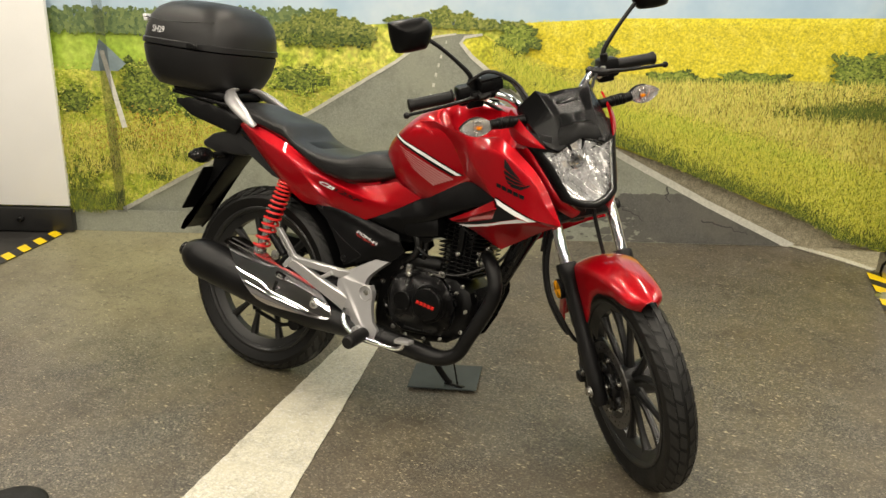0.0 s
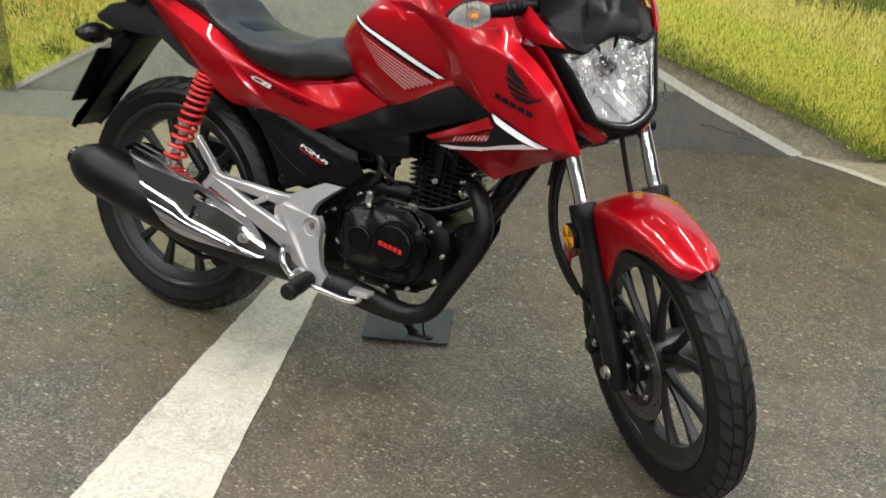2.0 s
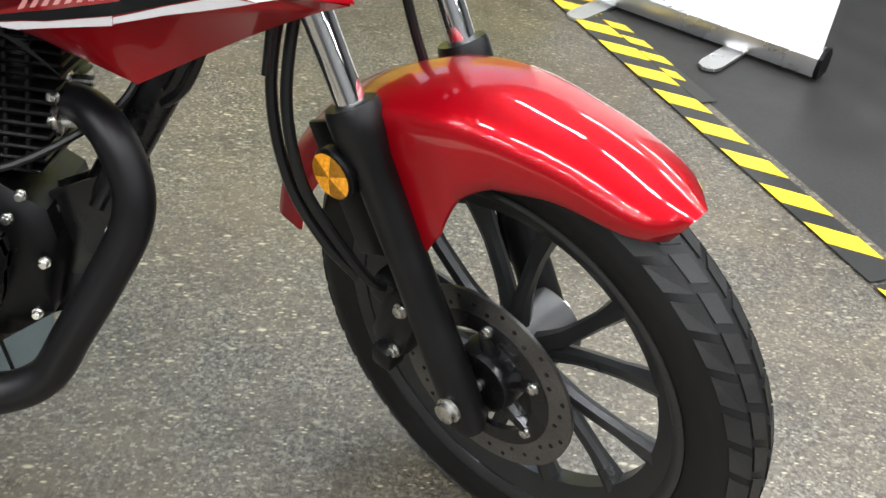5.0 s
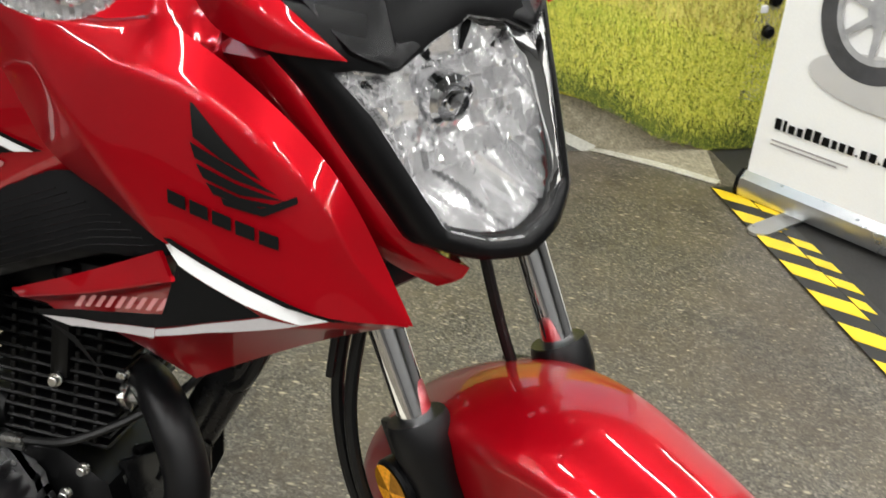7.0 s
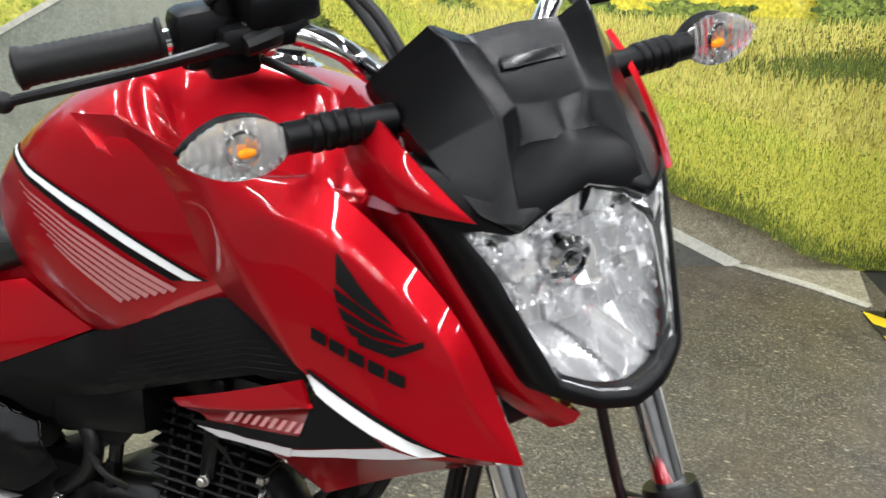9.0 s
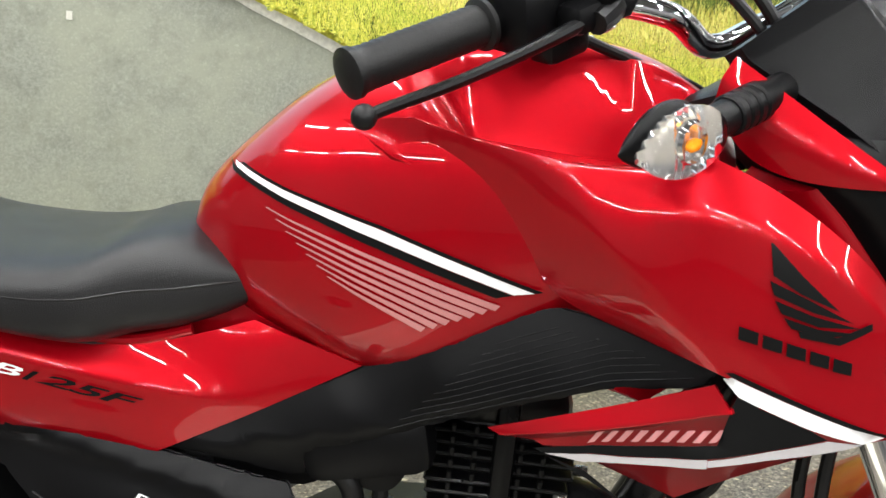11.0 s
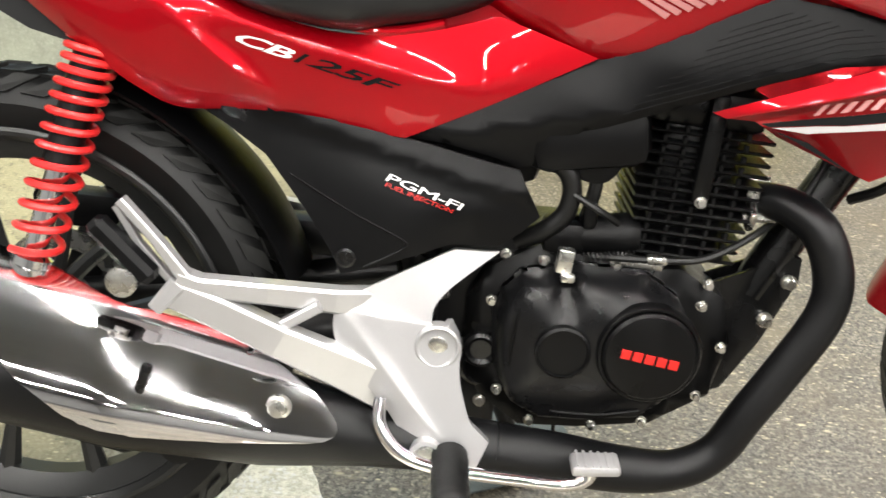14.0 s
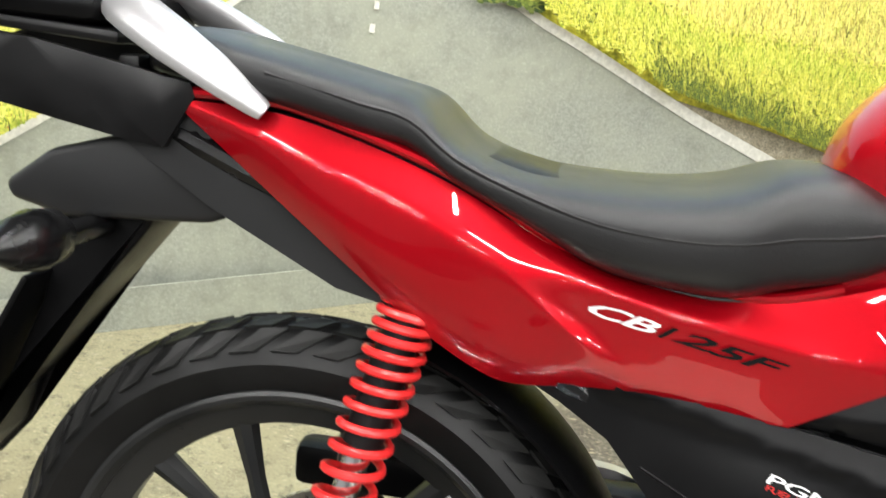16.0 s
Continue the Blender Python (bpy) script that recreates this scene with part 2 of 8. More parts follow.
        soft_fac = calc("MULTIPLY", beyond, far)
        speck = mix(ranged(noise_node(140, 6, 0.8), 0.40, 0.60, 0, 1), pale_half[0], pale_half[1])
        speck = mix(ranged(noise_node(3.1, 6, 0.7), 0.40, 0.64, 0, 0.8), speck, pale_half[2])
        fleck = mix(soft_fac, fleck, speck)
        # coarse grit: dark pits and light, warm stones a few centimetres apart, rust-brown worn patches
        fleck = mix(ranged(noise_node(31, 6, 0.85), 0.52, 0.64, 0, 0.7), fleck, tuple(v * 1.1 for v in dark))
        fleck = mix(ranged(noise_node(44, 6, 0.85), 0.56, 0.66, 0, 0.6), fleck, tuple(v * 1.6 for v in warm))
        fleck = mix(ranged(noise_node(1.4, 5, 0.7), 0.48, 0.66, 0, 0.45), fleck, (0.075, 0.055, 0.034))
        for size, turn, share in ((62, 20, 0.90), (36, 35, 0.93), (90, 5, 0.88)):
            lie = nt.nodes.new("ShaderNodeMapping")
            lie.inputs["Rotation"].default_value = (0, 0, radians(turn))
            lie.inputs["Scale"].default_value = (size, size * 2.2, size)
            nt.links.new(co.outputs["Object"], lie.inputs["Vector"])
            stone = nt.nodes.new("ShaderNodeTexVoronoi")
            stone.inputs["Scale"].default_value = 1.0
            nt.links.new(lie.outputs[0], stone.inputs["Vector"])
            pick = nt.nodes.new("ShaderNodeSeparateColor")
            nt.links.new(stone.outputs["Color"], pick.inputs[0])
            spot = calc("MULTIPLY", ranged(stone.outputs["Distance"], 0.16, 0.36, 1, 0), ranged(pick.outputs[1], share, share + 0.03, 0, 0.85))
            fleck = mix(spot, fleck, (0.42, 0.37, 0.25))
    fleck = mix(both.outputs[0], fleck, tuple(min(0.7, v * 1.9) for v in light))
    nt.links.new(fleck, b.inputs["Base Color"])
    nt.links.new(ranged(noise_node(3, 4), 0.3, 0.7, gloss - 0.08, gloss + 0.1), b.inputs["Roughness"])
    bp = nt.nodes.new("ShaderNodeBump")
    bp.inputs["Strength"].default_value, bp.inputs["Distance"].default_value = 0.06, 0.001
    nt.links.new(noise_node(300, 2), bp.inputs["Height"])
    nt.links.new(bp.outputs["Normal"], b.inputs["Normal"])
    return m


FLOOR_PRINT = asphalt_mat("printed_asphalt_floor", (0.016, 0.0145, 0.0115), (0.150, 0.136, 0.108), (0.112, 0.092, 0.060), 0.42, chips=0.62, pale_half=
                          ((0.185, 0.172, 0.100), (0.345, 0.322, 0.205), (0.276, 0.253, 0.150)))
LINE_PRINT = asphalt_mat("printed_white_line", (0.36, 0.35, 0.28), (0.62, 0.60, 0.50), (0.52, 0.49, 0.38))
ROAD_PRINT = asphalt_mat("printed_road", (0.215, 0.228, 0.19), (0.30, 0.315, 0.265), (0.31, 0.325, 0.255), 0.5, chips=0.12)
ROAD_DARK = asphalt_mat("printed_dark_road", (0.085, 0.085, 0.078), (0.13, 0.13, 0.12), (0.15, 0.145, 0.125), 0.5, chips=0.12)


# ---------------------------------------------------------------- mesh helpers
def part(name, bm, material, parent=None, label="", smooth=True, steer=False, mirror=False, sharp=35.0):
    """Links a bmesh as ONE mesh object under its parent."""
    layer = bm.verts.layers.float_vector.get("true_normal")
    if layer:
        turn = STEER.to_3x3() if steer else Matrix.Identity(3)
        for v in bm.verts:
            q = v[layer]
            v[layer] = turn @ (Vector((q.x, -q.y, q.z)) if mirror else q.copy())
    if mirror:
        bmesh.ops.scale(bm, vec=(1, -1, 1), verts=bm.verts)
    if steer:
        bm.transform(STEER)
    if not layer:
        bmesh.ops.recalc_face_normals(bm, faces=bm.faces)
    else:
        bm.normal_update()
        bmesh.ops.reverse_faces(bm, faces=[q for q in bm.faces if sum((v[layer] for v in q.verts), Vector()).dot(q.normal) < 0])
    me = bpy.data.meshes.new(name)
    bm.to_mesh(me)
    bm.free()
    if smooth:
        me.polygons.foreach_set("use_smooth", [True] * len(me.polygons))
        me.set_sharp_from_angle(angle=radians(sharp))
    if "true_normal" in me.attributes:
        flat = np.zeros(len(me.vertices) * 3, np.float32)
        me.attributes["true_normal"].data.foreach_get("vector", flat)
        me.normals_split_custom_set_from_vertices(flat.reshape(-1, 3).tolist())
        me.attributes.remove(me.attributes["true_normal"])
    me.materials.append(material)
    ob = new(name, me)
    if parent is not None:
        ob.parent = parent
    if label:
        ob["label"] = label
    return ob


def spline(pts, n=6, closed=False):
    """Catmull-Rom through points."""
    p = [Vector(q) for q in pts]
    out = []
    m = len(p)
    for i in range(m if closed else m - 1):
        if closed:
            a, b, c, d = p[i - 1], p[i], p[(i + 1) % m], p[(i + 2) % m]
        else:
            a, b, c, d = p[max(i - 1, 0)], p[i], p[i + 1], p[min(i + 2, m - 1)]
        for k in range(n):
            t = k / n
            out.append(0.5 * ((2 * b) + (c - a) * t + (2 * a - 5 * b + 4 * c - d) * t * t + (3 * b - a - 3 * c + d) * t ** 3))
    if not closed:
        out.append(p[-1])
    return out


def rings(bm, loops, cap=True, closed=False):
    """Skins a row of equal rings of points."""
    vs = [[bm.verts.new(v) for v in loop] for loop in loops]
    n = len(vs[0])
    pairs = list(zip(vs, vs[1:])) + ([(vs[-1], vs[0])] if closed else [])
    for a, b in pairs:
        for i in range(n):
            bm.faces.new((a[i], a[(i + 1) % n], b[(i + 1) % n], b[i]))
    if cap and not closed:
        bm.faces.new(vs[0])
        bm.faces.new(vs[-1])
    return bm


def tube(bm, pts, r, seg=10, smooth=0, flat=1.0):
    """A round bar along points; r is one radius or one for each point; flat squeezes it across."""
    radii = list(r) if isinstance(r, (list, tuple)) else [r] * len(pts)
    if smooth:
        count = len(pts)
        pts4 = spline([(*q, 0) for q in []] or pts, smooth)
        radii = [float(np.interp(i / smooth, range(count), radii)) for i in range(len(pts4))]
        pts = pts4
    p = [Vector(q) for q in pts]
    loops = []
    tan0 = (p[1] - p[0]).normalized()
    side = tan0.orthogonal().normalized()
    for i, q in enumerate(p):
        tan = (p[min(i + 1, len(p) - 1)] - p[max(i - 1, 0)]).normalized()
        side = (side - tan * side.dot(tan)).normalized()
        up = tan.cross(side)
        loops.append([q + (side * math.cos(a) + up * math.sin(a) * flat) * radii[i] for a in (2 * math.pi * k / seg for k in range(seg))])
    return rings(bm, loops)


def revolve(bm, profile, centre, axis=(0, 1, 0), seg=32, closed=False):
    """Turns a profile of (radius, along) round an axis."""
    ax = Vector(axis).normalized()
    e1 = ax.orthogonal().normalized()
    e2 = ax.cross(e1)
    c = Vector(centre)
    loops = []
    for r, h in profile:
        loops.append([c + ax * h + (e1 * math.cos(a) + e2 * math.sin(a)) * max(r, 1e-5) for a in (2 * math.pi * k / seg for k in range(seg))])
    return rings(bm, loops, cap=not closed, closed=closed)


def block(bm, centre, size, rot=(0, 0, 0), bevel=0.0, seg=2):
    """A rounded block."""
    tmp = bmesh.new()
    bmesh.ops.create_cube(tmp, size=1.0)
    bmesh.ops.scale(tmp, vec=size, verts=tmp.verts)
    if bevel:
        bmesh.ops.bevel(tmp, geom=tmp.edges[:], offset=min(bevel, min(size) * 0.49), segments=seg, affect="EDGES", profile=0.5)
    tmp.transform(pose(*centre, *rot))
    me = bpy.data.meshes.new("tmp")
    tmp.to_mesh(me)
    tmp.free()
    bm.from_mesh(me)
    bpy.data.meshes.remove(me)
    return bm


def bolt(bm, centre, r=0.006, h=0.006, axis=(0, -1, 0)):
    """A hexagon head on a washer."""
    revolve(bm, [(r * 1.35, 0), (r * 1.35, h * 0.3), (r, h * 0.3), (r, h * 0.9), (r * 0.8, h)], centre, axis, seg=6 if r < 0.004 else 12)
    return bm


def surface(ctrl):
    """A smooth sheet y(x, z) through control points (thin plate)."""
    c = np.array(ctrl, float)
    n = len(c)
    d = np.hypot(c[:, None, 0] - c[None, :, 0], c[:, None, 1] - c[None, :, 1])
    k = np.where(d > 0, d ** 2 * np.log(d + 1e-9), 0) + np.eye(n) * 2e-4
    p = np.c_[np.ones(n), c[:, :2]]
    a = np.block([[k, p], [p.T, np.zeros((3, 3))]])
    w = np.linalg.solve(a, np.r_[c[:, 2], 0, 0, 0])

    def f(x, z):
        r = np.hypot(x - c[:, 0], z - c[:, 1])
        return float((np.where(r > 0, r ** 2 * np.log(r + 1e-9), 0) * w[:n]).sum() + w[n] + w[n + 1] * x + w[n + 2] * z)
    return f


def edge_distance(outline, x, z):
    p = np.array(outline, float)
    q = np.roll(p, -1, 0)
    d = q - p
    t = np.clip(((x - p[:, 0]) * d[:, 0] + (z - p[:, 1]) * d[:, 1]) / np.maximum((d ** 2).sum(1), 1e-12), 0, 1)
    return float(np.hypot(x - p[:, 0] - t * d[:, 0], z - p[:, 1] - t * d[:, 1]).min())


def panel(outline, f, thick=0.004, step=0.014, edge=0.008, off=0.0, crease=None, shade=True, soften=0.0025):
    """A moulded sheet with this side outline that lies on y = f(x, z), with rolled edges."""
    bm = bmesh.new()
    face = bm.faces.new([bm.verts.new((x, 0, z)) for x, z in outline])
    bmesh.ops.triangulate(bm, faces=[face])
    bm.normal_update()
    if sum(q.normal.y * q.calc_area() for q in bm.faces) > 0:
        bmesh.ops.reverse_faces(bm, faces=bm.faces[:])
    xs, zs = [p[0] for p in outline], [p[1] for p in outline]
    for i in range(1, int((max(xs) - min(xs)) / step) + 1):
        bmesh.ops.bisect_plane(bm, geom=bm.verts[:] + bm.edges[:] + bm.faces[:], plane_co=(min(xs) + i * step, 0, 0), plane_no=(1, 0, 0))
    for i in range(1, int((max(zs) - min(zs)) / step) + 1):
        bmesh.ops.bisect_plane(bm, geom=bm.verts[:] + bm.edges[:] + bm.faces[:], plane_co=(0, 0, min(zs) + i * step), plane_no=(0, 0, 1))
    layer = bm.verts.layers.float_vector.new("true_normal") if shade else None

    def height(x, z):
        return f(x, z) + (crease(x, z) if crease else 0.0)
    for v in bm.verts:
        x, z = v.co.x, v.co.z
        y = height(x, z) - off
        lift = 0.0
        if edge:
            d = edge_distance(outline, x, z)
            if d < edge:
                lift = edge - math.sqrt(max(0.0, edge ** 2 - (edge - d) ** 2))
        v.co.y = y + lift
        if shade:
            h = soften
            gx = (height(x + h, z) - height(x - h, z)) / (2 * h)
            gz = (height(x, z + h) - height(x, z - h)) / (2 * h)
            v[layer] = Vector((gx, -1.0, gz)).normalized()
    ret = bmesh.ops.extrude_face_region(bm, geom=bm.faces[:])
    moved = [g for g in ret["geom"] if isinstance(g, bmesh.types.BMVert)]
    bmesh.ops.translate(bm, vec=(0, thick, 0), verts=moved)
    if shade:
        for v in moved:
            v[layer] = -v[layer]
    return bm


def text_mesh(body, size, align="LEFT", shear=0.0, bold=0.0):
    """The built-in font's letters as a flat bmesh in x, y."""
    cu = bpy.data.curves.new("letters", "FONT")
    cu.body, cu.size, cu.align_x, cu.shear = body, size, align, shear
    cu.resolution_u = 2
    cu.offset = bold * size
    cu.space_character = 0.9
    ob = new("letters", cu)
    bpy.context.view_layer.update()
    me = bpy.data.meshes.new_from_object(ob.evaluated_get(bpy.context.evaluated_depsgraph_get()))
    bm = bmesh.new()
    bm.from_mesh(me)
    bpy.data.objects.remove(ob)
    bpy.data.curves.remove(cu)
    bpy.data.meshes.remove(me)
    return bm


def wide(bm, width):
    """How far to stretch this lettering to reach the given width."""
    xs = [v.co.x for v in bm.verts]
    return width / (max(xs) - min(xs))


def on_surface(bm, origin, ex, ez, f, off):
    """Lays a flat bmesh (x, y) onto y = f(x, z): origin and the two ways are (x, z) pairs."""
    bmesh.ops.subdivide_edges(bm, edges=[e for e in bm.edges if e.calc_length() > 0.012], cuts=2)
    bmesh.ops.triangulate(bm, faces=bm.faces[:])
    for v in bm.verts:
        x = origin[0] + ex[0] * v.co.x + ez[0] * v.co.y
        z = origin[1] + ex[1] * v.co.x + ez[1] * v.co.y
        v.co = (x, f(x, z) - off, z)
    return bm


def cage(corners, faces, creases=(), thick=0.004, levels=3, out=(0, -1, 0), keep=""):
    """A moulded shell: a coarse cage of named corners, rounded by subdivision, with creases ("A B C", 0..1) that stay crisp."""
    bm = bmesh.new()
    layer, vl = bm.edges.layers.float.new("crease_edge"), bm.verts.layers.float.new("crease_vert")
    vs = {k: bm.verts.new(co) for k, co in corners.items()}
    for f in faces:
        bm.faces.new([vs[k] for k in f.split()])
    bm.normal_update()
    if sum(f.normal.dot(Vector(out)) * f.calc_area() for f in bm.faces) < 0:
        bmesh.ops.reverse_faces(bm, faces=bm.faces[:])
    for run, hard in creases:
        names = run.split()
        for a, b in zip(names, names[1:]):
            e = bm.edges.get((vs[a], vs[b]))
            if e:
                e[layer] = hard
    for k in keep.split():
        vs[k][vl] = 1.0
    me = bpy.data.meshes.new("cage")
    bm.to_mesh(me)
    bm.free()
    ob = new("cage", me)
    mod = ob.modifiers.new("round", "SUBSURF")
    mod.levels = mod.render_levels = levels
    mod.boundary_smooth = "PRESERVE_CORNERS"
    bpy.context.view_layer.update()
    fine = bpy.data.meshes.new_from_object(ob.evaluated_get(bpy.context.evaluated_depsgraph_get()))
    bpy.data.objects.remove(ob)
    bpy.data.meshes.remove(me)
    bm = bmesh.new()
    bm.from_mesh(fine)
    bpy.data.meshes.remove(fine)
    bm.normal_update()
    tree = BVHTree.FromBMesh(bm)
    ret = bmesh.ops.extrude_face_region(bm, geom=bm.faces[:])
    moved = [g for g in ret["geom"] if isinstance(g, bmesh.types.BMVert)]
    bm.normal_update()
    for v in moved:
        place, normal, _, _ = tree.find_nearest(v.co)
        v.co -= normal * thick

    def depth(x, z):
        hit = tree.ray_cast(Vector((x, -1.0, z)), Vector((0, 1, 0)))[0]
        return hit.y if hit else tree.find_nearest(Vector((x, -0.15, z)))[0].y
    return bm, depth


def poly_flat(bm, pts):
    bm.faces.new([bm.verts.new((x, y, 0)) for x, y in pts])
    return bm

# ---------------------------------------------------------------- the room
def slab(name, corners, z0, z1, material, label="", kind="structure"):
    """A flat slab with this plan outline."""
    bm = bmesh.new()
    lo = [bm.verts.new((x, y, z0)) for x, y in corners]
    hi = [bm.verts.new((x, y, z1)) for x, y in corners]
    n = len(corners)
    bm.faces.new(lo[::-1])
    bm.faces.new(hi)
    for i in range(n):
        bm.faces.new((lo[i], lo[(i + 1) % n], hi[(i + 1) % n], hi[i]))
    return tagged(part(name, bm, material, None, smooth=False), label, name.split("_")[0], "", kind)


def plan(s, d):
    p = on_wall(s, 0, d)
    return p.x, p.y


LEFT, RIGHT, DEPTH = -6.5, 5.0, 9.0
slab("floor", [plan(LEFT, -0.2), plan(RIGHT, -0.2), plan(RIGHT, DEPTH), plan(LEFT, DEPTH)], -0.12, -0.004, DARK_FLOOR, "charcoal showroom floor under the printed road mat")
slab("wall_north", [plan(LEFT, -0.2), plan(RIGHT, -0.2), plan(RIGHT, 0), plan(LEFT, 0)], -0.004, CEIL, ROOM_WALL, "plain painted wall behind the printed mural")
# unseen walls and ceiling, added to close the room; greys set for reflections
slab("wall_south", [plan(LEFT, DEPTH), plan(RIGHT, DEPTH), plan(RIGHT, DEPTH + 0.2), plan(LEFT, DEPTH + 0.2)], -0.004, CEIL, ROOM_WALL, "unseen grey wall added across the showroom")
slab("wall_west", [plan(LEFT - 0.2, -0.2), plan(LEFT, -0.2), plan(LEFT, DEPTH + 0.2), plan(LEFT - 0.2, DEPTH + 0.2)], -0.004, CEIL, ROOM_WALL, "unseen grey side wall added to close the room")
slab("wall_east", [plan(RIGHT, -0.2), plan(RIGHT + 0.2, -0.2), plan(RIGHT + 0.2, DEPTH + 0.2), plan(RIGHT, DEPTH + 0.2)], -0.004, CEIL, ROOM_WALL, "unseen grey side wall added to close the room")
slab("ceiling", [plan(LEFT - 0.2, -0.2), plan(RIGHT + 0.2, -0.2), plan(RIGHT + 0.2, DEPTH + 0.2), plan(LEFT - 0.2, DEPTH + 0.2)], CEIL, CEIL + 0.1, CEILING, "unseen grey showroom ceiling")

# fluorescent battens in rows
def ceiling_light(s, d):
    p = on_wall(s, CEIL, d)
    thing = new("ceiling_light")
    tagged(thing, "white fluorescent batten under the ceiling", "ceiling light", "ceiling lights")
    bm = bmesh.new()
    block(bm, (0, 0, -0.02), (1.25, 0.16, 0.04), bevel=0.008)
    part("housing", bm, LAMP_BODY, thing, smooth=False)
    thing.matrix_basis = pose(p.x, p.y, p.z, 0, 0, WALL_ANGLE + 90)
    la = bpy.data.lights.new("tube_light", "AREA")
    la.shape, la.size, la.size_y = "RECTANGLE", 1.2, 0.035
    la.energy, la.color = LAMP_POWER, (1.0, 0.965, 0.90)
    ob = new("tube_light", la)
    ob.matrix_world = Matrix.Translation(p) @ Matrix.Rotation(radians(WALL_ANGLE + 90), 4, "Z") @ Matrix.Translation((0, 0, -0.055))


# row 7.9 is added by the far wall to brighten the chrome's reflections
for row_s in (-4.8, -3.4, -2.0, -0.6, 0.8, 2.2):
    for row_d in (0.9, 2.4, 3.9, 5.6, 7.9):
        ceiling_light(row_s, row_d)

# ---------------------------------------------------------------- printed floor mat
MAT_LEFT, MAT_RIGHT = (-2.03, 0.80), (1.60, 2.13)


def strip(name, pts, z, material, label, parent=None, kind="structure", category="floor print"):
    bm = bmesh.new()
    f = bm.faces.new([bm.verts.new((x, y, z)) for x, y in pts])
    r = bmesh.ops.extrude_face_region(bm, geom=[f])
    bmesh.ops.translate(bm, vec=(0, 0, -0.003), verts=[g for g in r["geom"] if isinstance(g, bmesh.types.BMVert)])
    ob = part(name, bm, material, parent, smooth=False)
    if parent is None:
        tagged(ob, label, category, "", kind)
    elif label:
        ob["label"] = label
    return ob


near_l = (MAT_LEFT[0] + 0.31 * 3.6 - 0.0, MAT_LEFT[1] - 3.6)
near_r = (MAT_RIGHT[0] + 0.30 * 4.8, MAT_RIGHT[1] - 4.8)
road = strip("road", [plan(-3.62, 0.0), plan(0.42, 0.0), near_r, near_l], 0.0, FLOOR_PRINT, "printed asphalt road mat laid over the showroom floor")


def ragged(a, b, n, amp, rnd):
    """Points from a to b that wander a little."""
    return [(a[0] + (b[0] - a[0]) * k / n + rnd.uniform(-amp, amp), a[1] + (b[1] - a[1]) * k / n + rnd.uniform(-amp, amp)) for k in range(n + 1)]


rnd = random.Random(5)
KERB = island_mat("printed_gravel_edge", [(0.20, 0.18, 0.12), (0.30, 0.27, 0.19), (0.40, 0.36, 0.26)], 0.6, 0.3, 40, island=False)
strip("white_line", ragged((-0.007, 0.37), (0.361, -1.35), 70, 0.0022, rnd) + ragged((0.72, -1.25), (0.131, 0.36), 70, 0.0022, rnd), 0.004, LINE_PRINT, "broad scuffed white road line", road)
# the printed edge line goes on over the floor to the tape, gravel behind it
strip("gravel_corner", [plan(0.0, 0.0), plan(0.42, 0.0), (1.60, 2.13), (1.55, 2.145)], 0.0035, KERB, "printed gravel beside the road", road)
strip("edge_line_end", [(1.185, 2.292), (1.215, 2.318), (1.42, 2.248), (1.600, 2.150), (1.585, 2.118), (1.40, 2.210)], 0.0055, LINE_PRINT, "white edge line", road)
# gutter strip where the print turns up the wall
bm = bmesh.new()
block(bm, (0, 0, 0.055), (2.3, 0.004, 0.11), bevel=0.001)
bm.transform(Matrix.Translation(on_wall(-2.47, 0, 0.046)) @ Matrix.Rotation(radians(WALL_ANGLE), 4, "Z"))
part("turned_up_edge", bm, ROAD_PRINT, road, "edge of the mat turned up the wall", smooth=False)

# ---------------------------------------------------------------- printed mural on the wall
mural = tagged(new("wall_mural"), "large printed photo mural of a country road through yellow fields", "wall mural", "", "")
LAYER = [0.004]


def wall_bm(bm):
    """From (s, z) in the x and y of a flat bmesh to the wall, one print layer further out."""
    LAYER[0] += 0.0006
    for v in bm.verts:
        v.co = on_wall(v.co.x, v.co.y, LAYER[0])
    return bm


def print_area(name, pts, material, label=""):
    bm = bmesh.new()
    poly_flat(bm, pts)
    bmesh.ops.triangulate(bm, faces=bm.faces[:])
    return part(name, wall_bm(bm), material, mural, label, smooth=False)


SKY = island_mat("printed_sky", [(0.30, 0.47, 0.66), (0.42, 0.58, 0.72), (0.62, 0.72, 0.78)], 0.6, 0.02, 1.1, island=False)
GREEN_FIELD = island_mat("printed_green_field", [(0.28, 0.44, 0.05), (0.42, 0.58, 0.08), (0.54, 0.66, 0.14)], 0.6, 0.2, 9, island=False)
YELLOW_FIELD = island_mat("printed_rape_field", [(0.58, 0.52, 0.04), (0.78, 0.68, 0.05), (0.86, 0.78, 0.14)], 0.6, 0.25, 22, island=False)
VERGE = island_mat("printed_verge", [(0.34, 0.37, 0.03), (0.60, 0.58, 0.05), (0.78, 0.70, 0.10)], 0.6, 0.35, 16, island=False)
MEADOW = island_mat("printed_meadow", [(0.36, 0.35, 0.05), (0.60, 0.55, 0.08), (0.76, 0.69, 0.14)], 0.6, 0.35, 14, island=False)
BLADES = island_mat("printed_grass_blades", [(0.07, 0.11, 0.015), (0.32, 0.40, 0.03), (0.64, 0.63, 0.07), (0.84, 0.79, 0.16), (0.54, 0.58, 0.06), (0.80, 0.72, 0.10)], 0.6, 0.1, 60)
DRY_BLADES = island_mat("printed_dry_grass", [(0.20, 0.18, 0.03), (0.58, 0.50, 0.09), (0.78, 0.70, 0.18), (0.50, 0.55, 0.08)], 0.6, 0.1, 60)
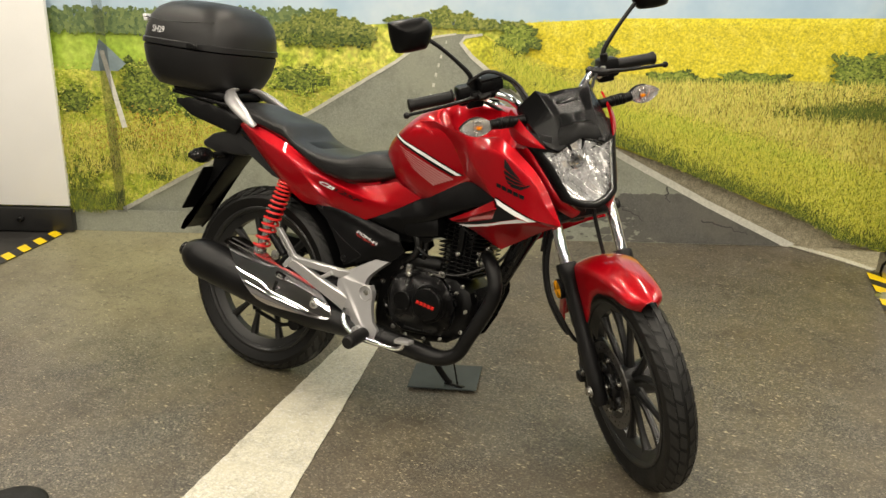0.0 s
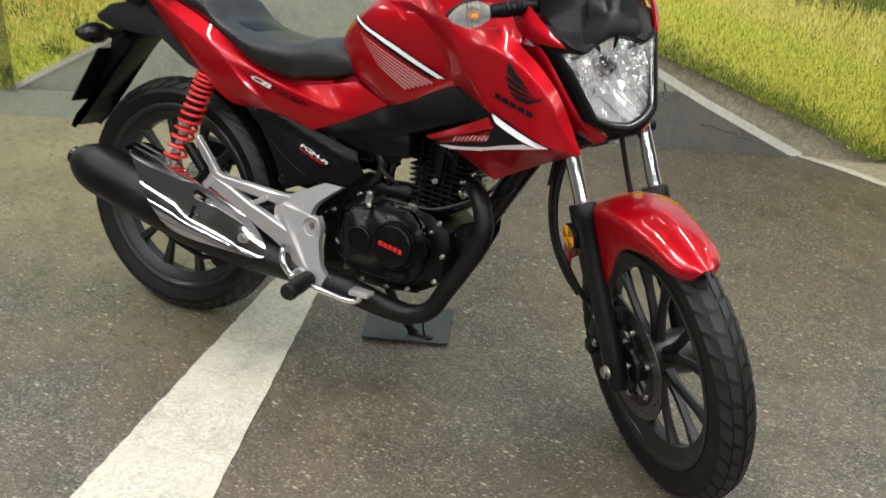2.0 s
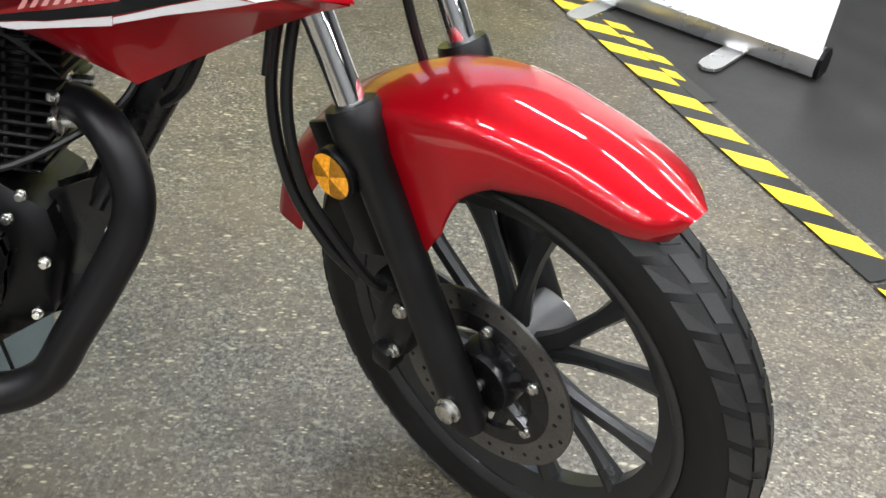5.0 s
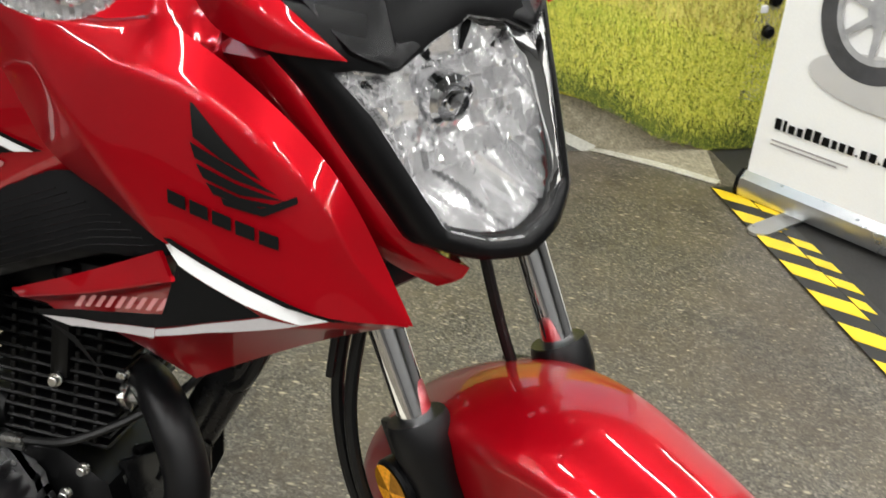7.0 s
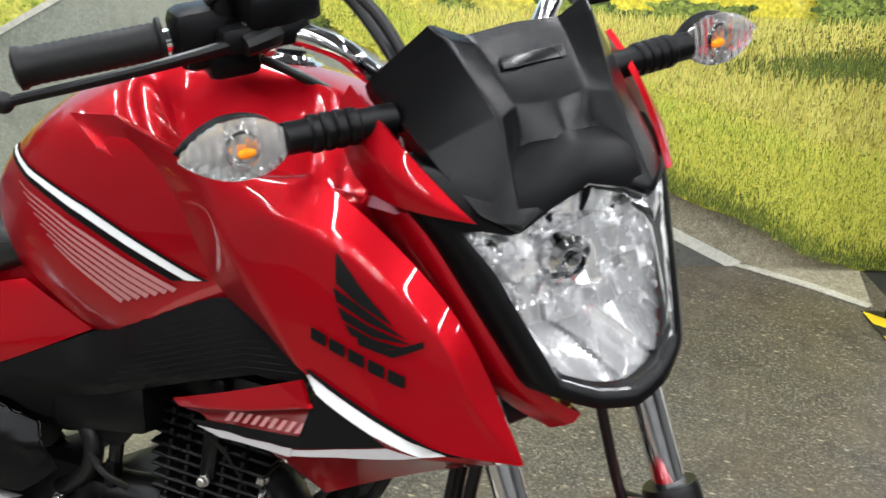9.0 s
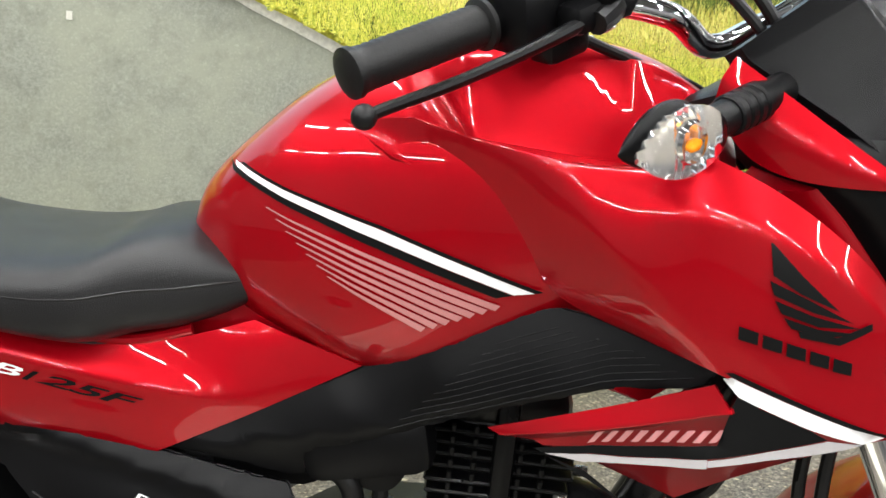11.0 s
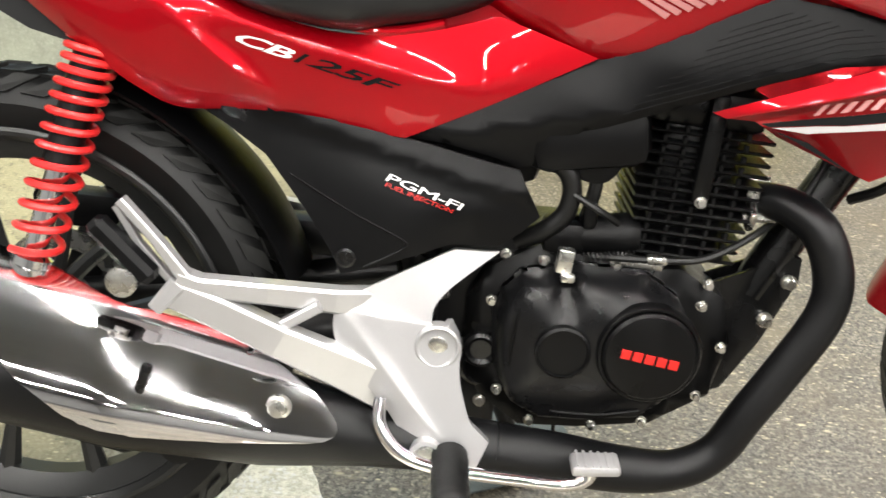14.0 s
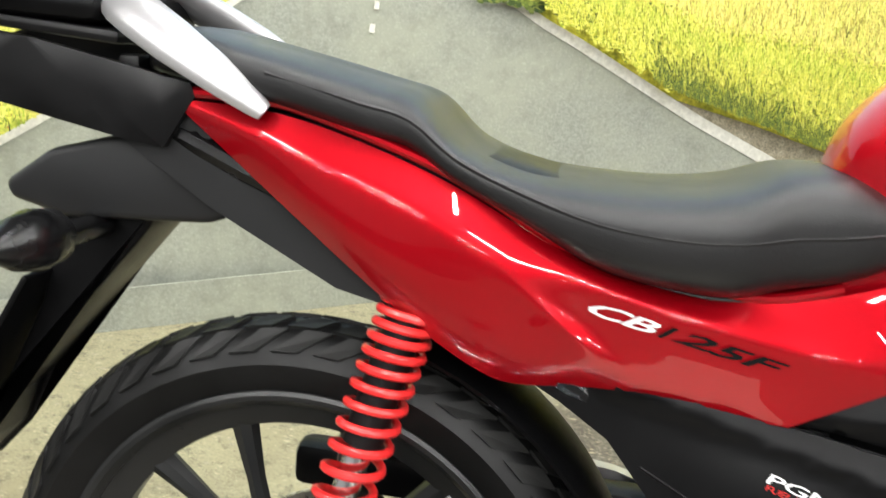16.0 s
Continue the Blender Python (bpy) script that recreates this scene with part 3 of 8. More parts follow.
LIME = island_mat("printed_fresh_grass", [(0.27, 0.38, 0.03), (0.44, 0.56, 0.05), (0.58, 0.66, 0.09)], 0.6, 0.1, 60)
DARK_BLADES = island_mat("printed_shaded_grass", [(0.03, 0.05, 0.006), (0.09, 0.13, 0.015), (0.20, 0.24, 0.03)], 0.6, 0.1, 60)
LEAVES = island_mat("printed_bush_leaves", [(0.02, 0.045, 0.008), (0.05, 0.085, 0.012), (0.11, 0.15, 0.022), (0.20, 0.23, 0.04)], 0.6, 0.1, 60)
BUSH_LIGHT = island_mat("printed_lit_leaves", [(0.10, 0.16, 0.02), (0.22, 0.29, 0.04), (0.36, 0.42, 0.08)], 0.6, 0.1, 60)
HILL_LEAVES = island_mat("printed_hill_trees", [(0.05, 0.085, 0.02), (0.12, 0.16, 0.03), (0.22, 0.26, 0.05), (0.33, 0.34, 0.09)], 0.6, 0.1, 60)
FAR_LEAVES = island_mat("printed_far_trees", [(0.07, 0.12, 0.05), (0.13, 0.19, 0.07), (0.20, 0.26, 0.09)], 0.6, 0.1, 60)
FLOWERS = island_mat("printed_blossom", [(0.66, 0.58, 0.04), (0.88, 0.79, 0.12), (0.80, 0.69, 0.05), (0.42, 0.39, 0.05)], 0.6, 0.1, 60)
LEFT_SPECKS = island_mat("printed_mixed_grass", [(0.14, 0.22, 0.02), (0.36, 0.44, 0.05), (0.62, 0.62, 0.10), (0.78, 0.72, 0.22), (0.50, 0.58, 0.08), (0.24, 0.34, 0.04)], 0.6, 0.1, 60)
ORANGE = island_mat("printed_rust_weeds", [(0.30, 0.16, 0.03), (0.52, 0.27, 0.05), (0.62, 0.38, 0.08)], 0.6, 0.1, 60)
LINE_WALL = island_mat("printed_edge_line", [(0.55, 0.55, 0.48), (0.68, 0.67, 0.60)], 0.6, 0.1, 20, island=False)
CRACK = island_mat("printed_crack", [(0.04, 0.04, 0.038), (0.06, 0.06, 0.055)], 0.6, 0.1, 20)
SIGN_GREY = island_mat("printed_sign_back", [(0.16, 0.22, 0.24), (0.24, 0.31, 0.33)], 0.6, 0.1, 8, island=False)

def scatter(name, material, count, place, size, seed, tall=1.0, lean=0.5, leafy=False, keep=None):
    """Printed blades or leaves: many small flat shapes in one sheet."""
    r = random.Random(seed)
    bm = bmesh.new()
    made = 0
    while made < count:
        s, z, k = place(r)
        if keep and not keep(s, z):
            continue
        made += 1
        h = size * k * r.uniform(0.6, 1.4)
        if leafy:
            a0, n = r.uniform(0, 6.28), r.choice((4, 5, 6))
            pts = [(s + math.cos(a0 + 6.283 * i / n) * h * r.uniform(0.5, 1.1), z + math.sin(a0 + 6.283 * i / n) * h * tall * r.uniform(0.5, 1.0)) for i in range(n)]
        else:
            lx = r.uniform(-lean, lean) * h
            w = h * 0.055
            pts = [(s - w, z), (s + w, z), (s + lx * 0.6 + w * 0.6, z + h * 0.6), (s + lx, z + h)]
        # each sheet is a hair thicker towards its last shapes so that none share a plane
        d = 0.0004 * made / count
        vs = [bm.verts.new((x, max(0.002, y), d)) for x, y in pts]
        bm.faces.new(vs)
    LAYER[0] += 0.0012
    for v in bm.verts:
        v.co = on_wall(v.co.x, v.co.y, LAYER[0] + v.co.z)
    ob = part(name, bm, material, mural, smooth=False)
    ob["kind"] = "stuff"
    return ob


S0, S1 = -4.9, 0.62
road_l = [(-3.29, 0.105), (-2.85, 0.34), (-2.32, 0.61), (-1.905, 0.855), (-1.78, 0.945), (-1.72, 0.972), (-1.62, 0.986)]
road_r = [(-1.50, 0.985), (-1.58, 0.972), (-1.60, 0.945), (-1.55, 0.885), (-1.45, 0.80), (-1.29, 0.695), (-1.19, 0.64), (-0.83, 0.425), (-0.42, 0.205), (0.0, 0.0)]
print_area("sky", [(S0, 0.98), (S1, 0.98), (S1, 2.35), (S0, 2.35)], SKY)
print_area("rape_field", [(-1.60, 0.70), (S1, 0.60), (S1, 1.075), (-0.9, 1.062), (-1.60, 1.02)], YELLOW_FIELD)
print_area("green_field", [(S0, 0.70), (-1.75, 0.86), (-1.70, 1.0), (-2.4, 1.0), (S0, 1.0)], GREEN_FIELD)
LEFT_VERGE = island_mat("printed_green_verge", [(0.20, 0.30, 0.03), (0.46, 0.54, 0.06), (0.70, 0.66, 0.14), (0.40, 0.52, 0.06)], 0.6, 0.4, 11, island=False)
print_area("left_verge", [(S0, 0.0), (-3.40, 0.0)] + road_l + [(-1.75, 0.99), (-2.3, 0.86), (-3.1, 0.80), (S0, 0.80)], LEFT_VERGE)
print_area("meadow", [(-1.50, 0.99), (-1.40, 0.93), (-1.15, 0.84), (-0.6, 0.80), (S1, 0.78), (S1, 0.20), (-0.9, 0.50), (-1.3, 0.70)], MEADOW)
print_area("right_verge", [(-1.50, 0.985), (-1.42, 0.93), (-1.28, 0.80), (-0.95, 0.66), (-0.54, 0.585), (-0.08, 0.47), (0.38, 0.34), (S1, 0.30), (S1, 0.0), (0.06, 0.0)] + road_r[:0:-1], VERGE)
print_area("hill_meadow", [(-2.6, 0.80), (-1.30, 0.80), (-1.30, 1.0), (-1.50, 1.02), (-1.85, 1.035), (-2.1, 1.02), (-2.6, 1.0)], LEFT_VERGE)
print_area("meadow", [(-1.50, 0.99), (-1.40, 0.93), (-1.15, 0.84), (-0.6, 0.80), (-0.6, 0.6), (-1.3, 0.70)], MEADOW)
print_area("right_verge", [(-1.50, 0.985), (-1.42, 0.93), (-1.28, 0.80), (-0.95, 0.66), (-0.95, 0.5), (-1.19, 0.64), (-1.45, 0.80), (-1.60, 0.945)], VERGE)
print_area("tarmac", road_l + road_r + [(-3.40, 0.0)], ROAD_PRINT)


def dark_at(r):
    z = 0.24 * r.random() ** 1.3
    edge = float(np.interp(z, (0.0, 0.20, 0.42), (-0.03, -0.43, -0.84)))
    return edge - 0.02 - abs(r.gauss(0, 0.30)) * (1.0 - 1.6 * z), z, r.uniform(0.5, 1.5)


scatter("dark_tarmac", ROAD_DARK, 4200, dark_at, 0.022, 61, 0.45, leafy=True, keep=lambda s, z: z > 0.004 and s < float(np.interp(z, (0.0, 0.20, 0.42), (-0.05, -0.46, -0.88))))
print_area("gravel_edge", [(-0.95, 0.50), (-0.62, 0.39), (-0.38, 0.30), (-0.15, 0.20), (0.03, 0.15), (0.20, 0.06), (0.40, 0.01), (0.40, 0.0), (0.02, 0.0), (-0.42, 0.215), (-0.83, 0.435)], KERB)


def line_along(name, pts, w0, w1, material):
    """A painted line whose width goes from w0 to w1."""
    p = [Vector((x, y, 0)) for x, y in pts]
    left, right = [], []
    for i, q in enumerate(p):
        t = (p[min(i + 1, len(p) - 1)] - p[max(i - 1, 0)]).normalized()
        n = Vector((-t.y, t.x, 0))
        w = w0 + (w1 - w0) * i / (len(p) - 1)
        left.append((q.x + n.x * w / 2, q.y + n.y * w / 2))
        right.append((q.x - n.x * w / 2, q.y - n.y * w / 2))
    bm = bmesh.new()
    for i in range(len(p) - 1):
        poly_flat(bm, [left[i], left[i + 1], right[i + 1], right[i]])
    bmesh.ops.remove_doubles(bm, verts=bm.verts, dist=1e-5)
    part(name, wall_bm(bm), material, mural, smooth=False)


line_along("edge_line", road_l, 0.022, 0.008, LINE_WALL)
line_along("edge_line", road_r, 0.011, 0.036, LINE_WALL)
for k in range(7):
    z = 0.955 - 0.028 * k - 0.0022 * k * k
    line_along("lane_mark", [(-1.665 - 0.012 * k, z), (-1.668 - 0.012 * k, z - 0.013 - 0.0012 * k)], 0.006 + 0.0012 * k, 0.006 + 0.0013 * k, LINE_WALL)


def left_edge(z):
    return float(np.interp(z, [q[1] for q in road_l], [q[0] for q in road_l]))


def in_right(s, z):
    low = float(np.interp(s, (-1.6, -1.29, -0.95, -0.62, -0.38, -0.15, 0.03, 0.20, 0.40, 0.62), (0.96, 0.72, 0.530, 0.405, 0.31, 0.225, 0.150, 0.060, 0.0, 0.0)))
    return z > low + 0.008 * math.sin(s * 61) + 0.006 * math.sin(s * 140)


def in_left(s, z):
    return s < left_edge(z) - 0.03 and (z > 0.115 or s < -3.35)


def clear_left(s, z):
    """On the left verge, but not over the bushes there."""
    return in_left(s, z) and all(((s - a) / c) ** 2 + ((z - b) / d) ** 2 > 0.5 for a, b, c, d in ((-3.10, 0.70, 0.17, 0.17), (-2.82, 0.72, 0.20, 0.17), (-3.46, 0.66, 0.09, 0.07), (-2.36, 0.77, 0.14, 0.06)))


def verge_top(s):
    return float(np.interp(s, (-1.45, -0.87, -0.54, -0.31, -0.08, 0.15, 0.38, 0.62), (0.93, 0.665, 0.605, 0.545, 0.49, 0.42, 0.36, 0.32)))


def verge_at(r):
    s = r.uniform(-1.45, S1)
    return s, verge_top(s) + r.gauss(0, 0.022) - 0.42 * r.random() ** 1.2, 0.8


def meadow_at(r):
    s = r.uniform(-1.35, S1)
    z = verge_top(s) - 0.03
    return s, z + (0.78 - z) * r.random(), 0.8


def lime_at(r):
    s = r.uniform(-1.40, 0.1)
    return s, verge_top(s) + r.gauss(-0.035, 0.016), 0.8


def clump(cs, cz, rs, rz):
    def place(r):
        a, q = r.uniform(0, 6.283), r.random() ** 0.5
        w = 0.78 + 0.16 * math.sin(5 * a + cs * 7) + 0.10 * math.sin(11 * a + cz * 40) + 0.07 * math.sin(23 * a + cs * 31)
        return cs + math.cos(a) * q * rs * w, cz + math.sin(a) * q * rz * w, 1.0
    return place


scatter("blossom", FLOWERS, 7000, lambda r: (r.uniform(-1.3, S1), 0.80 + 0.25 * r.random() ** 0.7, 0.7), 0.0065, 11, 0.5, leafy=True)
scatter("far_tree_leaves", FAR_LEAVES, 4000, lambda r: (r.uniform(S0, -2.2), r.uniform(0.985, 1.085) + 0.012 * math.sin(r.uniform(0, 50)), 1.0), 0.012, 12, 1.2, leafy=True)
def hill_tree(r):
    """Trees in two groups on the hill, each crown a clump of its own."""
    s, z, rs, rz = r.choice(((-2.42, 0.99, 0.07, 0.05), (-2.33, 1.01, 0.08, 0.07), (-2.23, 1.02, 0.09, 0.085), (-2.13, 1.00, 0.08, 0.07), (-2.04, 0.985, 0.06, 0.045),
                             (-1.88, 1.045, 0.08, 0.022), (-1.76, 1.05, 0.06, 0.035), (-1.68, 1.06, 0.06, 0.055), (-1.58, 1.045, 0.06, 0.045), (-1.48, 1.03, 0.07, 0.025), (-1.36, 1.02, 0.08, 0.03)))
    return clump(s, z, rs, rz)(r)


scatter("hill_tree_leaves", HILL_LEAVES, 9000, hill_tree, 0.0085, 13, 0.9, leafy=True)
scatter("hill_shadows", LEAVES, 500, lambda r: (r.uniform(-2.42, -2.02), r.gauss(0.955, 0.014), 1.0), 0.010, 14, 0.7, leafy=True)
scatter("field_rows", LIME, 1800, lambda r: (r.uniform(S0, -2.3), r.uniform(0.80, 0.98), 0.6), 0.02, 15, lean=1.2)
scatter("far_verge_grass", BLADES, 2200, lambda r: (r.uniform(-3.2, -1.75), r.uniform(0.45, 0.86), 0.6), 0.03, 16, keep=in_left)
for i, (cs, cz, rs, rz, n) in enumerate(((-3.10, 0.70, 0.18, 0.19, 650), (-2.82, 0.72, 0.22, 0.18, 800), (-3.46, 0.66, 0.11, 0.08, 200), (-2.36, 0.77, 0.17, 0.075, 330), (-3.48, 0.30, 0.12, 0.12, 220),
                                       (-1.33, 0.965, 0.11, 0.075, 420), (-1.33, 0.78, 0.16, 0.05, 380), (-0.98, 0.74, 0.10, 0.11, 420), (-0.62, 0.79, 0.16, 0.05, 420),
                                       (-0.28, 0.79, 0.22, 0.05, 420), (0.28, 0.80, 0.27, 0.16, 1300), (0.58, 0.70, 0.14, 0.10, 400), (-0.95, 0.90, 0.07, 0.07, 160), (-0.05, 0.74, 0.35, 0.03, 300))):
    scatter("bush", LEAVES if i != 12 else HILL_LEAVES, int(n * 4.5), clump(cs, cz, rs, rz), 0.0085, 30 + i, 0.9, leafy=True)
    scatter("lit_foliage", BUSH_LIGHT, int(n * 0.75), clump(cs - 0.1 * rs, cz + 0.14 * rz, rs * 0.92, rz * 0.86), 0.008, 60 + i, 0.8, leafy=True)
scatter("meadow_specks", DRY_BLADES, 13000, meadow_at, 0.0075, 117, 0.6, leafy=True, keep=in_right)
scatter("meadow_grass", DRY_BLADES, 15000, meadow_at, 0.036, 17, keep=in_right)
scatter("meadow_shade", DARK_BLADES, 1900, lambda r: (r.gauss(0.26, 0.20), r.gauss(0.655, 0.022), 0.7), 0.035, 18, keep=lambda s, z: s < S1)
scatter("verge_specks", BLADES, 20000, verge_at, 0.0065, 119, 0.6, leafy=True, keep=in_right)
scatter("lime_grass", LIME, 4500, lime_at, 0.020, 217, keep=in_right)
scatter("verge_grass", BLADES, 21000, verge_at, 0.022, 19, keep=in_right)
scatter("verge_shade", DARK_BLADES, 5500, lambda r: (lambda s: (s, float(np.interp(s, (-1.29, -0.95, -0.62, -0.38, -0.15, 0.03, 0.20, 0.40, 0.62), (0.71, 0.52, 0.395, 0.30, 0.215, 0.14, 0.05, 0.0, 0.0))) + abs(r.gauss(0, 0.042)), 0.7))(r.uniform(-1.0, S1)), 0.026, 20)
scatter("left_specks", LEFT_SPECKS, 9000, lambda r: (r.uniform(S0, -1.9), r.uniform(0.12, 0.84), 0.8), 0.0085, 121, 0.6, leafy=True, keep=clear_left)
scatter("rust_weed_foliage", ORANGE, 900, lambda r: (r.gauss(-3.05, 0.22), r.gauss(0.50, 0.05), 0.8), 0.008, 122, 0.7, leafy=True, keep=in_left)
scatter("left_lime_grass", LIME, 4200, lambda r: (r.uniform(S0, -2.0), r.uniform(0.12, 0.80), 0.8), 0.026, 123, keep=clear_left)
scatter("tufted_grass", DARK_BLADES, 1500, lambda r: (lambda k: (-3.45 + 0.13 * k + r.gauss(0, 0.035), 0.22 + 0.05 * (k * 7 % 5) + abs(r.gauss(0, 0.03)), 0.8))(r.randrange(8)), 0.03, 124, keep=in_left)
scatter("left_grass", BLADES, 6500, lambda r: (r.uniform(S0, -2.2), r.uniform(0.10, 0.60), 0.8), 0.026, 21, keep=in_left)
scatter("left_dry_grass", DRY_BLADES, 4000, lambda r: (r.uniform(-4.2, -2.6), r.uniform(0.30, 0.55), 0.8), 0.03, 22, keep=in_left)
scatter("left_shade", DARK_BLADES, 700, lambda r: (r.uniform(-3.6, -3.25), r.uniform(0.10, 0.20), 0.7), 0.045, 23, keep=in_left)


def crack(name, s, z, length, angle, seed):
    r = random.Random(seed)
    pts = [(s, z)]
    for k in range(14):
        a = angle + r.uniform(-0.9, 0.9)
        pts.append((pts[-1][0] + math.cos(a) * length / 14, pts[-1][1] + math.sin(a) * length / 14 * 0.5))
    line_along(name, pts, 0.008, 0.003, CRACK)


crack("crack", -0.45, 0.14, 0.30, -0.5, 1)
crack("crack", -0.85, 0.20, 0.22, -0.9, 2)
crack("crack", -0.62, 0.30, 0.18, -1.4, 3)

# a leaning sign post in the print, seen from behind
print_area("sign_back", [(-3.350, 0.805), (-3.292, 0.955), (-3.175, 0.840), (-3.215, 0.805)], SIGN_GREY)
line_along("sign_post", [(-3.285, 0.90), (-3.212, 0.535)], 0.022, 0.026, LINE_WALL)
# dark vertical joint of the print
JOINT = mat("dark_clear_film", (0.03, 0.035, 0.03), 0.5)
JOINT.node_tree.nodes["Principled BSDF"].inputs["Alpha"].default_value = 0.38
line_along("print_joint", [(-3.27, 0.11), (-3.30, 2.3)], 0.050, 0.045, JOINT)

# ---------------------------------------------------------------- the motorcycle
# own frame: x ahead from the rear contact, y to its left, z up; it leans on its side stand
bike = tagged(new("motorcycle"), "red and black motorcycle leaning on its side stand, steering turned", "motorcycle")
bike.matrix_basis = pose(-0.05, 0, 0, -9.5, 0, -1)

RAKE, TURNED, TWIST = 26.0, -48.0, 4.0
HEAD = Vector((1.385, 0, 0))
head_axis = Vector((-math.sin(radians(RAKE)), 0, math.cos(radians(RAKE))))
STEER = (Matrix.Translation(HEAD) @ Matrix.Rotation(radians(TURNED), 4, head_axis) @ Matrix.Translation(-HEAD)
         @ Matrix.Translation((1.13, 0, 0.82)) @ Matrix.Rotation(radians(-TWIST), 4, "X") @ Matrix.Translation((-1.13, 0, -0.82)))
TYRE_R = 0.306


def tyre_profile(R, width, rim):
    """Half-round carcass with a bead, as (radius, across)."""
    w = width / 2
    out = [(rim - 0.004, -w * 0.62), (rim + 0.010, -w * 0.80), (rim + 0.035, -w * 0.98)]
    for k in range(9):
        a = -75 + 150 * k / 8
        out.append((R - w * 0.95 + w * 0.95 * math.cos(radians(a)), w * 1.0 * math.sin(radians(a)) / math.sin(radians(75)) * 0.96))
    out += [(rim + 0.035, w * 0.98), (rim + 0.010, w * 0.80), (rim - 0.004, w * 0.62)]
    return out


def wheel(name, x, width, phase, steer, TYRE_R=0.306, dy=0.0, rim=0.229):
    """Cast rim with six split spokes, and its tyre."""
    c = (x, dy, TYRE_R)
    bm = bmesh.new()
    w = width / 2
    revolve(bm, [(rim + 0.008, -w * 0.72), (rim + 0.010, -w * 0.62), (rim - 0.004, -w * 0.56), (rim - 0.012, -w * 0.34), (rim - 0.028, -w * 0.20), (rim - 0.028, w * 0.20),
                 (rim - 0.012, w * 0.34), (rim - 0.004, w * 0.56), (rim + 0.010, w * 0.62), (rim + 0.008, w * 0.72), (rim - 0.012, w * 0.58), (rim - 0.036, w * 0.26),
                 (rim - 0.036, -w * 0.26), (rim - 0.012, -w * 0.58)], c, seg=96, closed=True)
    revolve(bm, [(0.016, -0.052), (0.036, -0.050), (0.040, -0.040), (0.044, -0.022), (0.046, 0.022), (0.050, 0.045), (0.052, 0.055), (0.016, 0.058)], c, seg=40)
    spokes = []
    for k in range(6):
        for side in (-1, 1):
            a0 = radians(phase + 60 * k + side * 5)
            a1 = radians(phase + 60 * k + side * 14.5)
            p = [(x + math.cos(a) * r, dy, TYRE_R + math.sin(a) * r) for a, r in ((a0, 0.036), (a0 + (a1 - a0) * 0.35, 0.09), (a0 + (a1 - a0) * 0.75, 0.15), (a1, rim - 0.026))]
            spoke = bmesh.new()
            tube(spoke, p, [0.015, 0.0105, 0.0100, 0.016], seg=8, smooth=4, flat=1.0)
            spokes.append(spoke)
    lips = [revolve(bmesh.new(), [(rim + 0.006, s * w * 0.60), (rim + 0.006, s * w * 0.80), (rim + 0.002, s * w * 0.84), (rim - 0.003, s * w * 0.82), (rim - 0.010, s * w * 0.66), (rim - 0.010, s * w * 0.56)], c, seg=96, closed=True) for s in (-1, 1)]
    wheel_ob = part(name, bm, WHEEL, bike, "satin black cast wheel with split spokes", steer=steer)
    for lip in lips:
        part("rim_lip", lip, WHEEL, wheel_ob, steer=steer)
    for spoke in spokes:
        part("spoke", spoke, WHEEL, wheel_ob, steer=steer)
    bm = bmesh.new()
    revolve(bm, tyre_profile(TYRE_R, width, rim), c, seg=120, closed=True)
    # cut the tread: a centre groove and slanted side grooves
    tyre = part("tyre", bm, RUBBER, wheel_ob, "black road tyre with a grooved tread", steer=steer)
    bm = bmesh.new()
    n, gap = 44, (0.013 if steer else 0.022)
    for k in range(n):
        for side in (-1, 1):
            base = 2 * math.pi * (k + (0.5 if side > 0 else 0)) / n
            for j in range(2):
                # shallow raised lugs between the grooves
                y0, y1 = (0.10, 0.46) if j == 0 else (0.52, 0.87)
                sweep = (0.035 if j == 0 else 0.06) if steer else (0.06 if j == 0 else 0.10)
                vs = []
                for (yy, da) in ((y0, gap), (y0, 0.132 - gap), (y1, 0.132 - gap + sweep), (y1, gap + sweep)):
                    aa = math.asin(min(1.0, yy * math.sin(radians(75)) / 0.96))
                    for lift in (-0.002, 0.0019 if steer else 0.0036):
                        rr = TYRE_R - w * 0.95 + (w * 0.95 + lift) * math.cos(aa)
                        ya = side * (w * yy + lift * math.sin(aa))
                        an = base + side * 0 + da * (1 if j == 0 else 1)
                        vs.append(bm.verts.new((x + math.cos(an) * rr, ya + dy, TYRE_R + math.sin(an) * rr)))
                lo, hi = vs[0::2], vs[1::2]
                bm.faces.new(hi)
                for i in range(4):
                    bm.faces.new((lo[i], lo[(i + 1) % 4], hi[(i + 1) % 4], hi[i]))
    lug = part("tread", bm, TREAD, wheel_ob, smooth=False, steer=steer)
    lug["kind"] = "stuff"
    return wheel_ob


rear = wheel("rear_wheel", -0.065, 0.096, 1, False, 0.315, rim=0.245)
front = wheel("front_wheel", 1.295, 0.084, 37, True, dy=0.016)

# --- brake disc, caliper, front axle
bm = bmesh.new()
c = (1.295, -0.046, TYRE_R)
revolve(bm, [(0.121, -0.002), (0.121, 0.002), (0.090, 0.002), (0.090, -0.002)], c, seg=72, closed=True)
disc = part("brake_disc", bm, DISC, bike, "drilled steel brake disc", steer=True)
# drilled holes as black studs: the dark in them is painted, not cut
bm = bmesh.new()
for k in range(36):
    a = 2 * math.pi * k / 36
    r = (0.100, 0.106, 0.112)[k % 3]
    revolve(bm, [(0.0028, -0.0028), (0.0028, 0.0028)], (c[0] + math.cos(a) * r, c[1], c[2] + math.sin(a) * r), seg=8)
part("vent_hole", bm, BLACK_GLOSS, disc, steer=True)
bm = bmesh.new()
